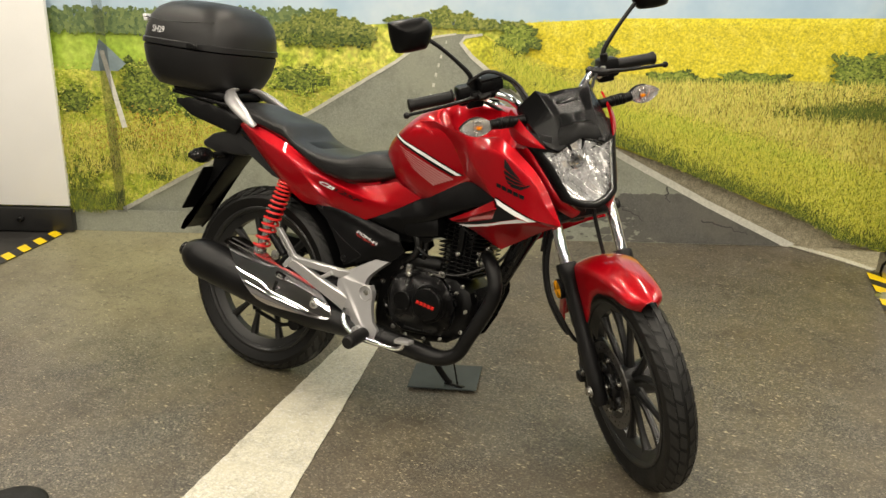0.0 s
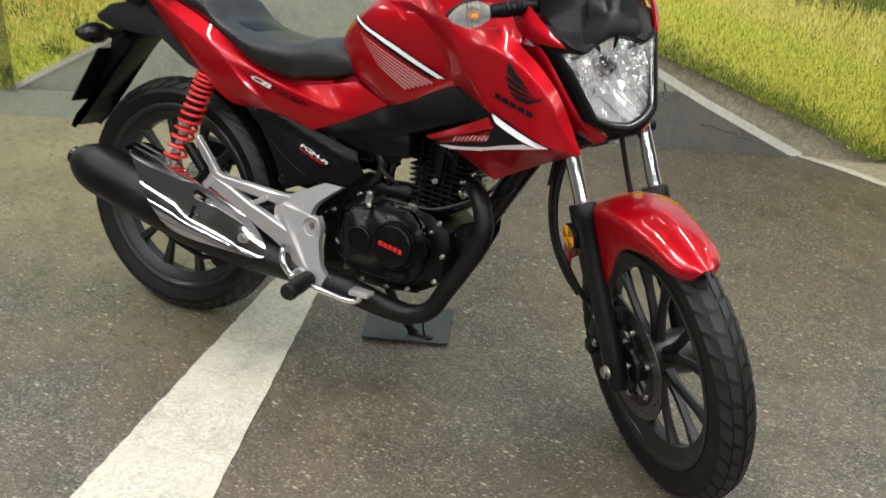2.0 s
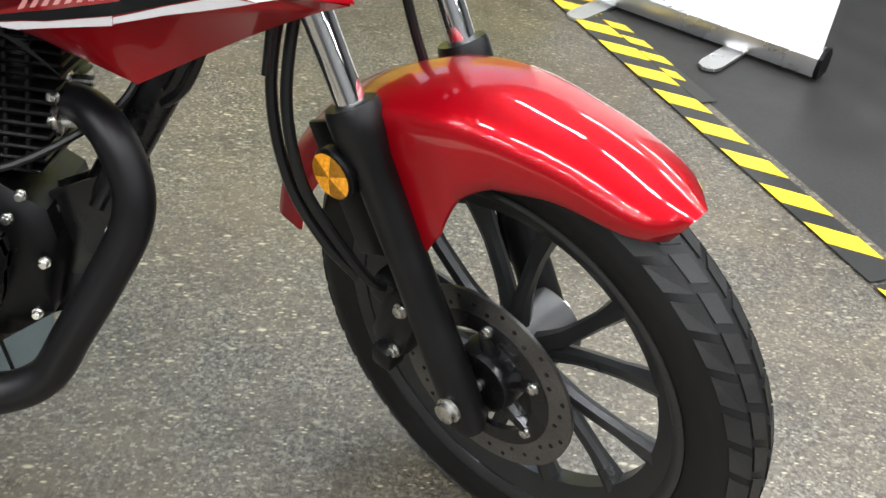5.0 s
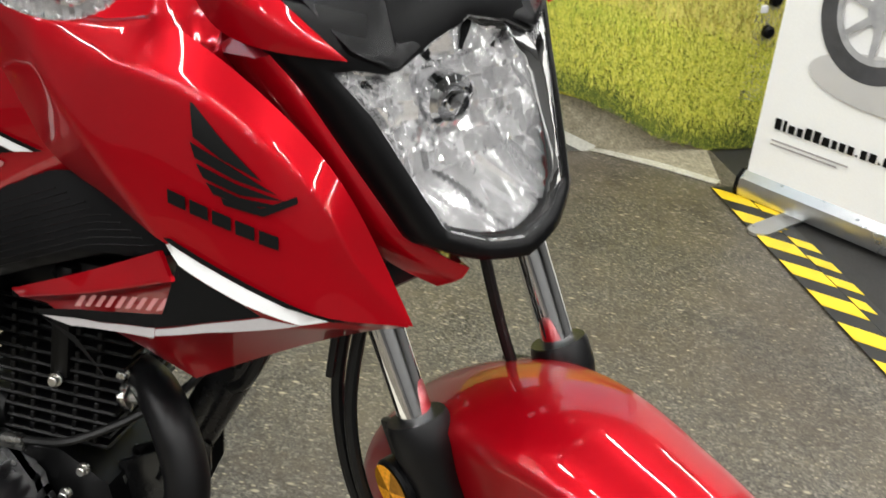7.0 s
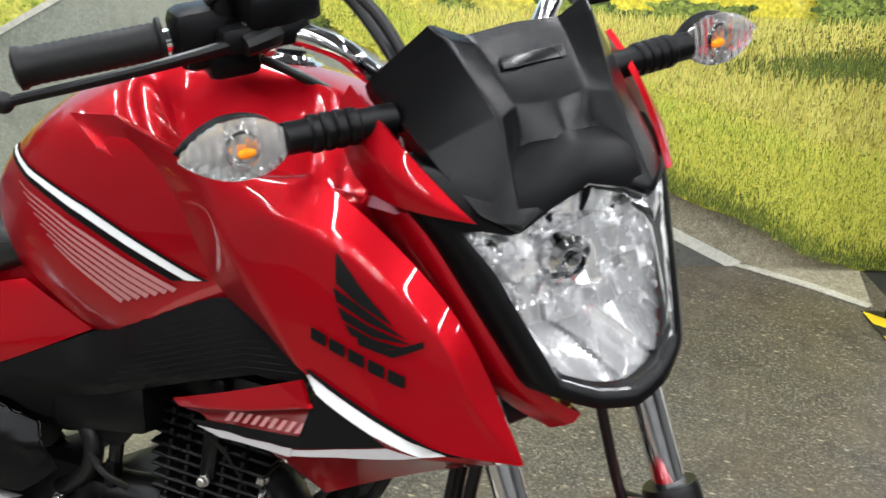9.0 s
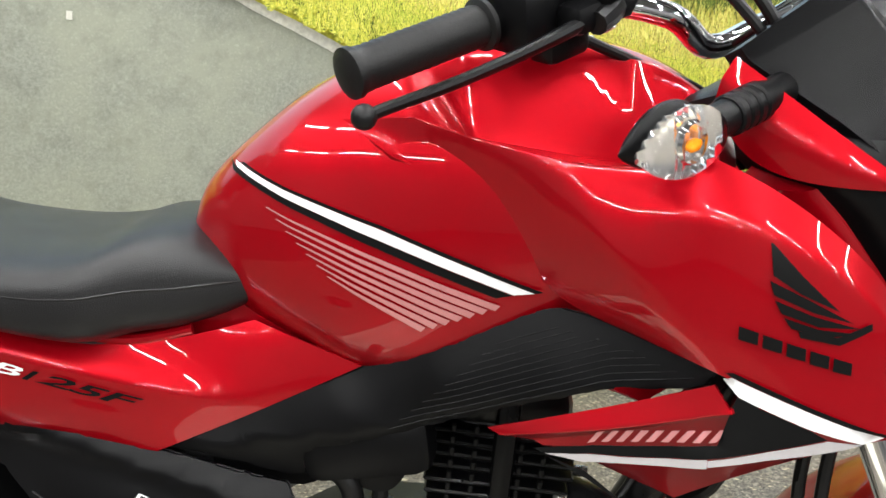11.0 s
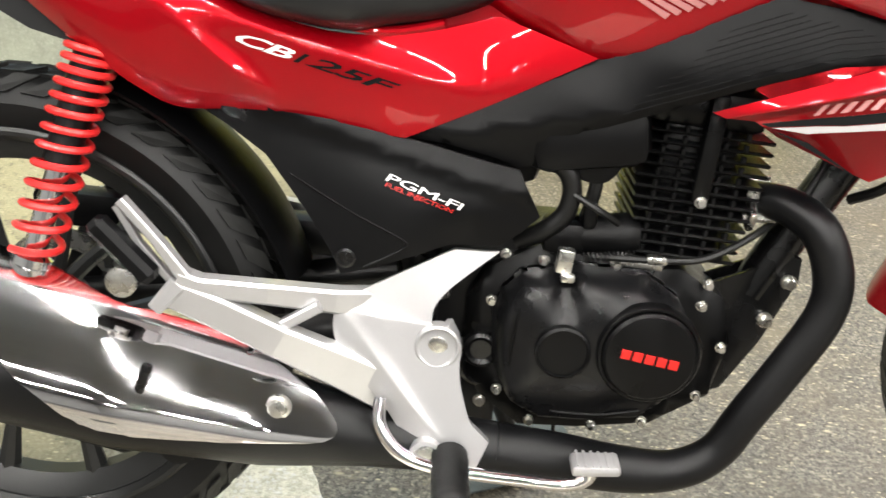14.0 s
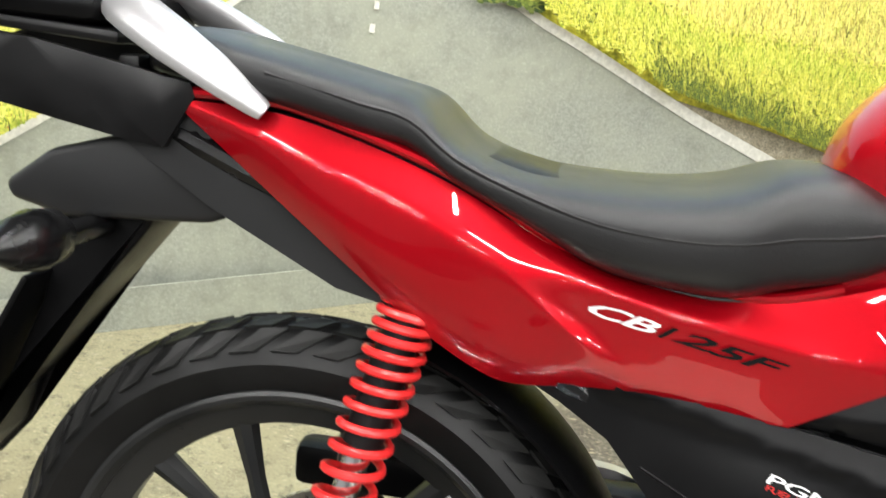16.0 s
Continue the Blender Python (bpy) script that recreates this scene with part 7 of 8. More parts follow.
sh_out = [(-0.136, 0.452), (-0.122, 0.465), (-0.086, 0.463), (0.006, 0.438), (0.078, 0.411), (0.147, 0.392), (0.225, 0.366), (0.287, 0.330), (0.326, 0.297), (0.314, 0.278), (0.236, 0.284), (0.148, 0.289), (0.092, 0.299), (0.061, 0.313), (0.003, 0.360), (-0.053, 0.405), (-0.109, 0.441)]
bm = panel([(q.x, q.z) for q in spline([(x, 0, z) for x, z in sh_out], 3, True)], shield_y, 0.003, 0.008, 0.005, soften=0.02)
shield = part("heat_shield", bm, SATIN_CHROME, bike, "chrome pierced heat shield", sharp=80)
bm = bmesh.new()
block(bm, (0.132, shield_y(0.132, 0.352) - 0.006, 0.352), (0.012, 0.008, 0.046), rot=(0, 18, 0), bevel=0.004)
part("shield_slot", bm, BLACK_GLOSS, shield)
bm = bmesh.new()
for x, z in ((0.266, 0.318),):
    revolve(bm, [(0.014, -0.002), (0.013, 0.004), (0.010, 0.005), (0.009, 0.009), (0.004, 0.010)], (x, shield_y(x, z), z), axis=(0, -1, 0.1), seg=20)
part("shield_bolt", bm, STEEL, shield)

# --- footrest brackets in silver alloy
def cast_bar(pts, widths, depth):
    """A flat bar along points in its side view: wide in x and z, this deep in y, with chamfers."""
    p = [Vector(q) for q in pts]
    loops = []
    for i, q in enumerate(p):
        t = (p[min(i + 1, len(p) - 1)] - p[max(i - 1, 0)]).normalized()
        n = Vector((-t.z, 0, t.x)).normalized()
        w, d = widths[i] / 2, depth / 2
        c = min(w, d) * 0.35
        loops.append([q + n * a + Vector((0, b, 0)) for a, b in ((w, -d + c), (w - c, -d), (-w + c, -d), (-w, -d + c), (-w, d), (w, d))])
    return rings(bmesh.new(), loops)


bracket_cage = {"tl": (0.316, -0.118, 0.419), "t1": (0.440, -0.107, 0.484), "t2": (0.488, -0.107, 0.484), "n1": (0.430, -0.118, 0.438), "n2": (0.420, -0.123, 0.416), "n3": (0.421, -0.125, 0.404), "r0": (0.350, -0.125, 0.409),
                "q0": (0.440, -0.128, 0.404), "q1": (0.459, -0.128, 0.384), "q2": (0.450, -0.134, 0.353), "s1": (0.470, -0.143, 0.296), "s2": (0.492, -0.147, 0.276), "b1": (0.480, -0.152, 0.246), "b2": (0.440, -0.152, 0.243),
                "b3": (0.400, -0.144, 0.268), "rr": (0.436, -0.148, 0.286), "k0": (0.332, -0.127, 0.402), "k1": (0.424, -0.152, 0.290), "l1": (0.376, -0.138, 0.312), "l2": (0.335, -0.134, 0.346), "l3": (0.312, -0.126, 0.384)}
bracket_faces = ["tl t1 n1 n2", "t1 t2 n1", "tl n2 n3 r0", "r0 n3 q0 q1", "r0 q1 q2 rr", "rr q2 s1", "rr s1 s2 b1", "rr b1 b2 k1", "tl r0 k0", "k0 r0 rr k1", "tl k0 l3", "l3 k0 l2", "k0 k1 l1 l2", "k1 b2 b3 l1"]
bracket_creases = [("tl r0 rr", 0.95), ("tl k0 k1", 0.95), ("r0 n3", 0.95), ("rr s1", 0.8), ("k1 rr", 0.9), ("tl t1 t2 n1", 1.0), ("n2 n3", 0.6), ("n3 q0 q1", 0.7), ("q1 q2 s1 s2 b1 b2 b3 l1 l2 l3 tl", 0.9)]
br_f = cage(bracket_cage, bracket_faces, bracket_creases)[1]


for side in (-1, 1):
    m = side > 0
    bm = cage(bracket_cage, bracket_faces, bracket_creases, 0.018, keep="tl t1 t2 s2 b1 r0")[0]
    bracket = part("footrest_bracket", bm, SILVER, bike, "silver alloy footrest bracket", mirror=m, sharp=22)
    # cast rear arms with chamfered edges
    for name, pts, wd, dp in (("bracket_arm", [(0.360, -0.106, 0.418), (0.318, -0.116, 0.420), (0.250, -0.142, 0.434), (0.180, -0.153, 0.441), (0.158, -0.156, 0.447)], [0.030, 0.028, 0.024, 0.022, 0.026], 0.020),
                              ("bracket_arm", [(0.385, -0.121, 0.316), (0.330, -0.131, 0.346), (0.262, -0.147, 0.382), (0.200, -0.153, 0.413), (0.150, -0.157, 0.435)], [0.052, 0.046, 0.038, 0.036, 0.032], 0.020),
                              ("bracket_arm", [(0.168, -0.157, 0.448), (0.138, -0.160, 0.492), (0.104, -0.162, 0.532)], [0.015, 0.010, 0.010], 0.014),
                              ("bracket_arm", [(0.152, -0.150, 0.440), (0.118, -0.154, 0.485), (0.098, -0.157, 0.524)], [0.008, 0.007, 0.008], 0.010),
                              ("bracket_arm", [(0.160, -0.160, 0.446), (0.136, -0.164, 0.418)], [0.020, 0.016], 0.016),
                              ("bracket_rib", [(0.252, -0.146, 0.392), (0.302, -0.138, 0.421)], [0.012, 0.012], 0.012)):
        part(name, cast_bar(pts, wd, dp), SILVER, bracket, "silver bracket arm", mirror=m, smooth=False)
    for q, prof in (((0.429, 0.380), [(0.0250, -0.012), (0.0250, 0.003), (0.0225, 0.0045), (0.0205, 0.003), (0.0205, -0.004), (0.001, -0.004)]), ((0.424, 0.262), [(0.018, 0.0), (0.018, 0.012), (0.014, 0.013), (0.012, 0.005), (0.001, 0.005)])):
        part("bracket_boss", revolve(bmesh.new(), prof, (q[0], br_f(*q), q[1]), axis=(0, -1, 0), seg=28), SILVER, bracket, mirror=m)
    for q, prof in (((0.429, br_f(0.429, 0.380) + 0.004, 0.380), [(0.011, 0.0), (0.011, 0.004), (0.007, 0.0055), (0.001, 0.0045)]), ((0.424, br_f(0.424, 0.262), 0.262), [(0.008, 0.002), (0.008, 0.008), (0.001, 0.008)]),
                    ((0.107, -0.170, 0.450), [(0.010, -0.004), (0.010, 0.006), (0.016, 0.006), (0.016, 0.012), (0.009, 0.014)])):
        part("pivot_bolt", revolve(bmesh.new(), prof, q, axis=(0, -1, 0), seg=18), STEEL, bracket, mirror=m)
    # folded pillion peg
    bm = bmesh.new()
    for x, z, ln, w, y in ((0.1065, 0.4805, 0.084, 0.022, -0.168),):
        block(bm, (x, y, z), (w, 0.026, ln), rot=(0, -44, 0), bevel=0.006, seg=1)
    part("pillion_peg", bm, BLACK_PLASTIC, bracket, "black folded pillion peg", mirror=m)
    bm = bmesh.new()
    prof = [(0.014, 0.0), (0.020, 0.004)] + [(0.0195 + 0.0015 * (k % 2), 0.008 + 0.008 * k) for k in range(10)] + [(0.021, 0.090), (0.017, 0.096)]
    revolve(bm, prof, (0.450, -0.152, 0.262), axis=(0.05, -1, -0.12), seg=20)
    part("rider_peg", bm, RUBBER, bracket, "ribbed black rider peg", mirror=m)
# brake pedal
bm = bmesh.new()
tube(bm, [(0.372, -0.150, 0.325), (0.372, -0.160, 0.298), (0.392, -0.168, 0.272), (0.425, -0.172, 0.258), (0.47, -0.172, 0.252), (0.53, -0.172, 0.248), (0.575, -0.172, 0.246), (0.598, -0.172, 0.254), (0.604, -0.172, 0.268)], 0.0075, seg=14, smooth=5)
pedal = part("brake_pedal", bm, CHROME, bike, "chrome rear brake pedal")
bm = bmesh.new()
block(bm, (0.606, -0.172, 0.274), (0.052, 0.034, 0.012), rot=(0, -4, 0), bevel=0.004)
part("pedal_pad", bm, SILVER, pedal)
for k in range(6):
    part("pad_ridge", block(bmesh.new(), (0.586 + 0.008 * k, -0.172, 0.2805), (0.003, 0.030, 0.003), bevel=0.0008), SILVER, pedal)

# --- engine
engine_f = lambda x, z: -0.062
bm = panel([(0.458, 0.320), (0.458, 0.410), (0.476, 0.445), (0.535, 0.478), (0.620, 0.478), (0.700, 0.458), (0.748, 0.428), (0.762, 0.376), (0.748, 0.306), (0.685, 0.264), (0.600, 0.252), (0.530, 0.250), (0.480, 0.288)], engine_f, 0.15, 0.03, 0.008, shade=False)
engine = part("engine", bm, ENGINE, bike, "black single-cylinder engine", sharp=40)
# right crankcase cover
cov_out = [(0.490, 0.345), (0.487, 0.400), (0.496, 0.430), (0.515, 0.453), (0.572, 0.464), (0.644, 0.464), (0.688, 0.439), (0.707, 0.405), (0.711, 0.384), (0.706, 0.345), (0.692, 0.308), (0.665, 0.283), (0.600, 0.276), (0.547, 0.276), (0.511, 0.297)]


def cover_dome(x, z):
    a = math.exp(-(((x - 0.654) / 0.060) ** 4 + ((z - 0.391) / 0.060) ** 4))
    b = math.exp(-(((x - 0.563) / 0.066) ** 4 + ((z - 0.385) / 0.080) ** 4))
    groove = math.exp(-((x - 0.563) / 0.014) ** 2) * min(1, max(0, (z - 0.412) / 0.03))
    rim = min(1.0, edge_distance(cov_out, x, z) / 0.014)
    return -0.072 - 0.026 * math.sin(rim * math.pi / 2) - 0.040 * a - 0.032 * b * (1 - a) + 0.020 * groove


bm = panel(cov_out, cover_dome, 0.02, 0.007, 0.010)
ccover = part("crankcase_cover", bm, ENGINE_GREY, bike, "satin dark crankcase cover", sharp=60)
part("cover_bead", tube(bmesh.new(), [(x, cover_dome(x, z) - 0.0005, z) for x, z in ((0.514, 0.315), (0.508, 0.370), (0.512, 0.415), (0.524, 0.446))], 0.0018, seg=8, smooth=4), ENGINE, ccover)
part("cover_bead", tube(bmesh.new(), [(x, cover_dome(x, z) - 0.0005, z) for x, z in ((0.560, 0.300), (0.610, 0.297), (0.660, 0.303))], 0.0025, seg=8, smooth=4), ENGINE, ccover)
bm = bmesh.new()
revolve(bm, [(0.056, -0.012), (0.056, 0.000), (0.054, 0.003), (0.0515, 0.003), (0.0515, -0.012)], (0.654, -0.137, 0.391), axis=(0, -1, 0), seg=48)
part("clutch_ring", bm, ENGINE, ccover)
bm = bmesh.new()
revolve(bm, [(0.050, -0.010), (0.050, 0.006), (0.047, 0.010), (0.040, 0.011), (0.001, 0.0115)], (0.654, -0.137, 0.391), axis=(0, -1, 0), seg=48)
clutch = part("clutch_cap", bm, ENGINE, ccover, "round black clutch cap")
for k in range(5):
    bm = bmesh.new()
    block(bm, (0.6275 + 0.0128 * k, -0.1490, 0.3950 - 0.0022 * k), (0.0102, 0.0016, 0.0105), rot=(0, 10, 0), bevel=0.0004)
    part("badge_block", bm, RED_DECAL, ccover, "red raised badge block")
bm = bmesh.new()
revolve(bm, [(0.030, -0.006), (0.030, 0.004), (0.027, 0.006), (0.026, 0.003), (0.001, 0.003)], (0.563, -0.132, 0.385), axis=(0, -1, 0), seg=40)
part("timing_plug", bm, ENGINE, ccover)
bm = bmesh.new()
revolve(bm, [(0.021, -0.012), (0.021, 0.012), (0.017, 0.014), (0.012, 0.010), (0.001, 0.010)], (0.478, -0.062, 0.352), axis=(0, -1, 0), seg=28)
part("oil_filler", bm, BLACK_GLOSS, engine)
for x, z, y in ((0.726, 0.447, -0.060), (0.717, 0.428, -0.078), (0.748, 0.376, -0.070), (0.732, 0.308, -0.060), (0.671, 0.276, -0.072), (0.613, 0.266, -0.070), (0.541, 0.262, -0.062), (0.486, 0.412, -0.064), (0.466, 0.350, -0.060), (0.540, 0.464, -0.064), (0.619, 0.467, -0.070), (0.500, 0.300, -0.062)):
    part("cover_bolt", bolt(bmesh.new(), (x, y, z), 0.0047, 0.010), STEEL, engine, "bright hexagon bolt")
# clutch arm, cable stop
bm = bmesh.new()
block(bm, (0.559, -0.098, 0.477), (0.018, 0.014, 0.028), rot=(0, 6, 0), bevel=0.003)
block(bm, (0.563, -0.104, 0.460), (0.015, 0.014, 0.010), bevel=0.003)
part("clutch_arm", bm, STEEL, engine, "zinc clutch arm")
bm = bmesh.new()
block(bm, (0.640, -0.073, 0.470), (0.060, 0.005, 0.010), rot=(0, 4, 0), bevel=0.002)
block(bm, (0.661, -0.076, 0.477), (0.024, 0.013, 0.011), bevel=0.004)
part("cable_stop", bm, STEEL, engine, "zinc cable stop")
bm = bmesh.new()
n = 60
tube(bm, [(0.578 + 0.058 * k / n, -0.094 + 0.018 * k / n + 0.004 * math.cos(k * 1.3), 0.481 + 0.004 * math.sin(k * 1.3)) for k in range(n + 1)], 0.0013, seg=5)
tube(bm, [(0.60, -0.086, 0.480), (0.672, -0.074, 0.476), (0.72, -0.070, 0.482), (0.78, -0.045, 0.510), (0.83, -0.02, 0.55), (0.87, 0.0, 0.64)], 0.0045, seg=8, smooth=6)
part("clutch_cable", bm, HOSE, engine)
# finned cylinder, leaning ahead
CYL = Matrix.Translation((0.690, 0.014, 0.460)) @ Matrix.Rotation(radians(4), 4, "Y")
bm = bmesh.new()
block(bm, (0, 0, 0.085), (0.095, 0.105, 0.17), bevel=0.02)
bm.transform(CYL)
cyl = part("cylinder", bm, ENGINE, bike, "black finned cylinder")
for k in range(12):
    bm = bmesh.new()
    z = 0.016 + 0.0125 * k
    g = 0.058 + 0.0018 * k if k < 8 else 0.074
    block(bm, (0.002, 0, z), (2 * g, 0.146 if k < 8 else 0.136, 0.0042), bevel=0.0018, seg=1)
    for j in range(5):
        block(bm, (-0.044 + 0.022 * j, -0.068, z + 0.005), (0.005, 0.008, 0.008), bevel=0.001, seg=1)
    bm.transform(CYL)
    part("cooling_fin", bm, ENGINE, cyl, smooth=False)
bm = bmesh.new()
block(bm, (0.0, 0, 0.180), (0.135, 0.125, 0.045), bevel=0.015)
block(bm, (0.0, 0, 0.215), (0.11, 0.10, 0.04), bevel=0.02)
block(bm, (0.006, -0.066, 0.140), (0.022, 0.024, 0.12), bevel=0.008)
bm.transform(CYL)
headc = part("cylinder_head", bm, ENGINE, bike)
for q in ((0.006, -0.078, 0.083), (0.066, -0.060, 0.095)):
    part("head_bolt", bolt(bmesh.new(), CYL @ Vector(q), 0.005, 0.010), STEEL, headc)
bm = bmesh.new()
for y, z in ((-0.004, 0.556), (-0.044, 0.524)):
    tube(bm, [(0.755, y, z), (0.792, y, z)], 0.006, seg=10)
block(bm, (0.764, -0.024, 0.540), (0.010, 0.075, 0.030), rot=(35, 0, 0), bevel=0.004)
part("exhaust_flange", bm, STEEL, headc)
# engine hangers
for side in (-1, 1):
    bm = panel([(0.730, 0.282), (0.715, 0.330), (0.718, 0.400), (0.738, 0.432), (0.790, 0.455), (0.824, 0.480), (0.840, 0.470), (0.841, 0.443), (0.808, 0.362), (0.772, 0.300)], lambda x, z: -0.022, 0.006, 0.03, 0.003)
    hang = part("engine_hanger", bm, BLACK_GLOSS, bike, "black engine mounting plate", mirror=side > 0)
    for x, z, r in ((0.828, 0.443, 0.0085), (0.808, 0.394, 0.0085), (0.744, 0.416, 0.0075), (0.740, 0.308, 0.0060)):
        part("hanger_bolt", bolt(bmesh.new(), (x, -0.023, z), r * 0.82, 0.012), STEEL, hang, "bright hanger bolt", mirror=side > 0)
# intake, airbox, hoses behind the cylinder
bm = bmesh.new()
block(bm, (0.575, -0.01, 0.605), (0.13, 0.15, 0.07), rot=(0, -8, 0), bevel=0.02)
airbox = part("air_box", bm, BLACK_PLASTIC, bike)
intake_cage = {"a": (0.540, -0.060, 0.625), "b": (0.634, -0.062, 0.640), "c": (0.628, -0.064, 0.615), "d": (0.608, -0.068, 0.556), "e": (0.578, -0.068, 0.554), "f": (0.546, -0.064, 0.570), "g": (0.590, -0.074, 0.595)}
part("intake_cover", cage(intake_cage, ["a b c g", "c d g", "d e g", "e f g", "f a g"], [("a b c d e f a", 0.8)], 0.03)[0], BLACK_PLASTIC, airbox, sharp=40)
bm = bmesh.new()
revolve(bm, [(0.010, -0.045), (0.023, -0.040), (0.025, 0.030), (0.018, 0.044), (0.001, 0.045)], (0.600, -0.045, 0.492), axis=(1, 0, 0.06), seg=20)
block(bm, (0.560, -0.045, 0.490), (0.05, 0.05, 0.04), bevel=0.012)
block(bm, (0.585, -0.060, 0.520), (0.016, 0.020, 0.034), bevel=0.006)
part("starter_motor", bm, ENGINE, engine)
bm = panel([(0.415, 0.230), (0.405, 0.300), (0.415, 0.480), (0.470, 0.500), (0.520, 0.500), (0.520, 0.440), (0.505, 0.330), (0.500, 0.235)], lambda x, z: -0.040, 0.03, 0.03, 0.006, shade=False)
plate = part("pivot_plate", bm, BLACK_METAL, bike, "black frame plate behind the footrest bracket")
for x, z in ((0.431, 0.407), (0.486, 0.410), (0.459, 0.345), (0.482, 0.272), (0.500, 0.459)):
    part("plate_bolt", bolt(bmesh.new(), (x, -0.041, z), 0.0055, 0.010), STEEL, plate)
part("pivot_cap", revolve(bmesh.new(), [(0.024, -0.004), (0.024, 0.012), (0.019, 0.016), (0.015, 0.010), (0.001, 0.010)], (0.478, -0.044, 0.322), axis=(0, -1, 0), seg=24), BLACK_GLOSS, plate)
bm = bmesh.new()
tube(bm, [(0.500, -0.055, 0.585), (0.525, -0.062, 0.578), (0.550, -0.065, 0.572), (0.562, -0.065, 0.550), (0.558, -0.065, 0.520), (0.537, -0.062, 0.497), (0.510, -0.05, 0.480)], 0.011, seg=12, smooth=6)
tube(bm, [(0.590, -0.05, 0.600), (0.588, -0.06, 0.550), (0.580, -0.05, 0.500)], 0.008, seg=10, smooth=5)
tube(bm, [(0.560, -0.07, 0.545), (0.590, -0.085, 0.532), (0.615, -0.075, 0.515)], 0.004, seg=8, smooth=5)
part("breather_hose", bm, HOSE, bike, "black hoses behind the cylinder")
# frame tubes
bm = bmesh.new()
tube(bm, [(0.995, 0, 0.79), (0.905, 0, 0.64), (0.840, 0, 0.52), (0.790, 0, 0.42)], 0.024, seg=18, smooth=3)
tube(bm, [(0.985, 0, 0.86), (0.90, 0, 0.84), (0.70, 0, 0.77), (0.50, 0, 0.68), (0.40, 0, 0.55), (0.40, 0, 0.33)], 0.022, seg=14, smooth=4)
for side in (-1, 1):
    tube(bm, [(0.48, side * 0.05, 0.68), (0.30, side * 0.075, 0.70), (0.05, side * 0.085, 0.73), (-0.20, side * 0.07, 0.83)], 0.013, seg=10, smooth=4)
    tube(bm, [(0.42, side * 0.06, 0.46), (0.25, side * 0.075, 0.58), (0.05, side * 0.085, 0.71)], 0.011, seg=10, smooth=4)
tube(bm, [(1.012, 0, 0.74), (0.945, 0, 0.90)], 0.034, seg=24)
part("frame", bm, BLACK_GLOSS, bike, "gloss black tubular frame")
bm = bmesh.new()
for pts, r in (([(0.93, -0.045, 0.75), (0.925, -0.07, 0.66), (0.90, -0.075, 0.585), (0.87, -0.04, 0.55)], 0.006), ([(1.01, -0.05, 0.80), (0.985, -0.08, 0.70), (0.975, -0.085, 0.60)], 0.004)):
    tube(bm, pts, r, seg=8, smooth=6)
part("wiring", bm, HOSE, bike)
# black infill under the tank, behind the shrouds
bm = bmesh.new()
block(bm, (0.74, 0, 0.735), (0.34, 0.12, 0.10), rot=(0, -6, 0), bevel=0.03)
block(bm, (0.945, 0, 0.78), (0.10, 0.16, 0.16), rot=(0, -RAKE, 0), bevel=0.03)
block(bm, (0.42, 0, 0.60), (0.22, 0.10, 0.12), bevel=0.02)
block(bm, (0.36, 0, 0.53), (0.14, 0.12, 0.12), bevel=0.02)
block(bm, (0.05, 0, 0.79), (0.36, 0.15, 0.06), rot=(0, 14, 0), bevel=0.02)
part("inner_fairing", bm, BLACK_PLASTIC, bike)
# side stand on the far side
bm = bmesh.new()
tube(bm, [(0.50, 0.085, 0.245), (0.515, 0.115, 0.19), (0.545, 0.155, 0.105), (0.565, 0.185, 0.060), (0.575, 0.195, 0.050)], [0.013, 0.012, 0.011, 0.010, 0.010], seg=12, smooth=4)
block(bm, (0.59, 0.205, 0.044), (0.07, 0.045, 0.008), rot=(-9.5, 0, 0), bevel=0.003)
tube(bm, [(0.60, 0.15, 0.15), (0.605, 0.185, 0.055)], 0.003, seg=6)
part("side_stand", bm, BLACK_METAL, bike, "black side stand, folded out")

# ---------------------------------------------------------------- things round it
bm = bmesh.new()
f = bm.faces.new([bm.verts.new((x, y, 0.009)) for x, y in ((0.411, 0.102), (0.623, 0.190), (0.556, 0.362), (0.344, 0.270))])
r = bmesh.ops.extrude_face_region(bm, geom=[f])
bmesh.ops.translate(bm, vec=(0, 0, 0.004), verts=[g for g in r["geom"] if isinstance(g, bmesh.types.BMVert)])
bmesh.ops.bevel(bm, geom=bm.edges[:], offset=0.001, segments=1, affect="EDGES")
tagged(part("stand_pad", bm, PLATE), "thin dark grey pad under the side stand", "pad")


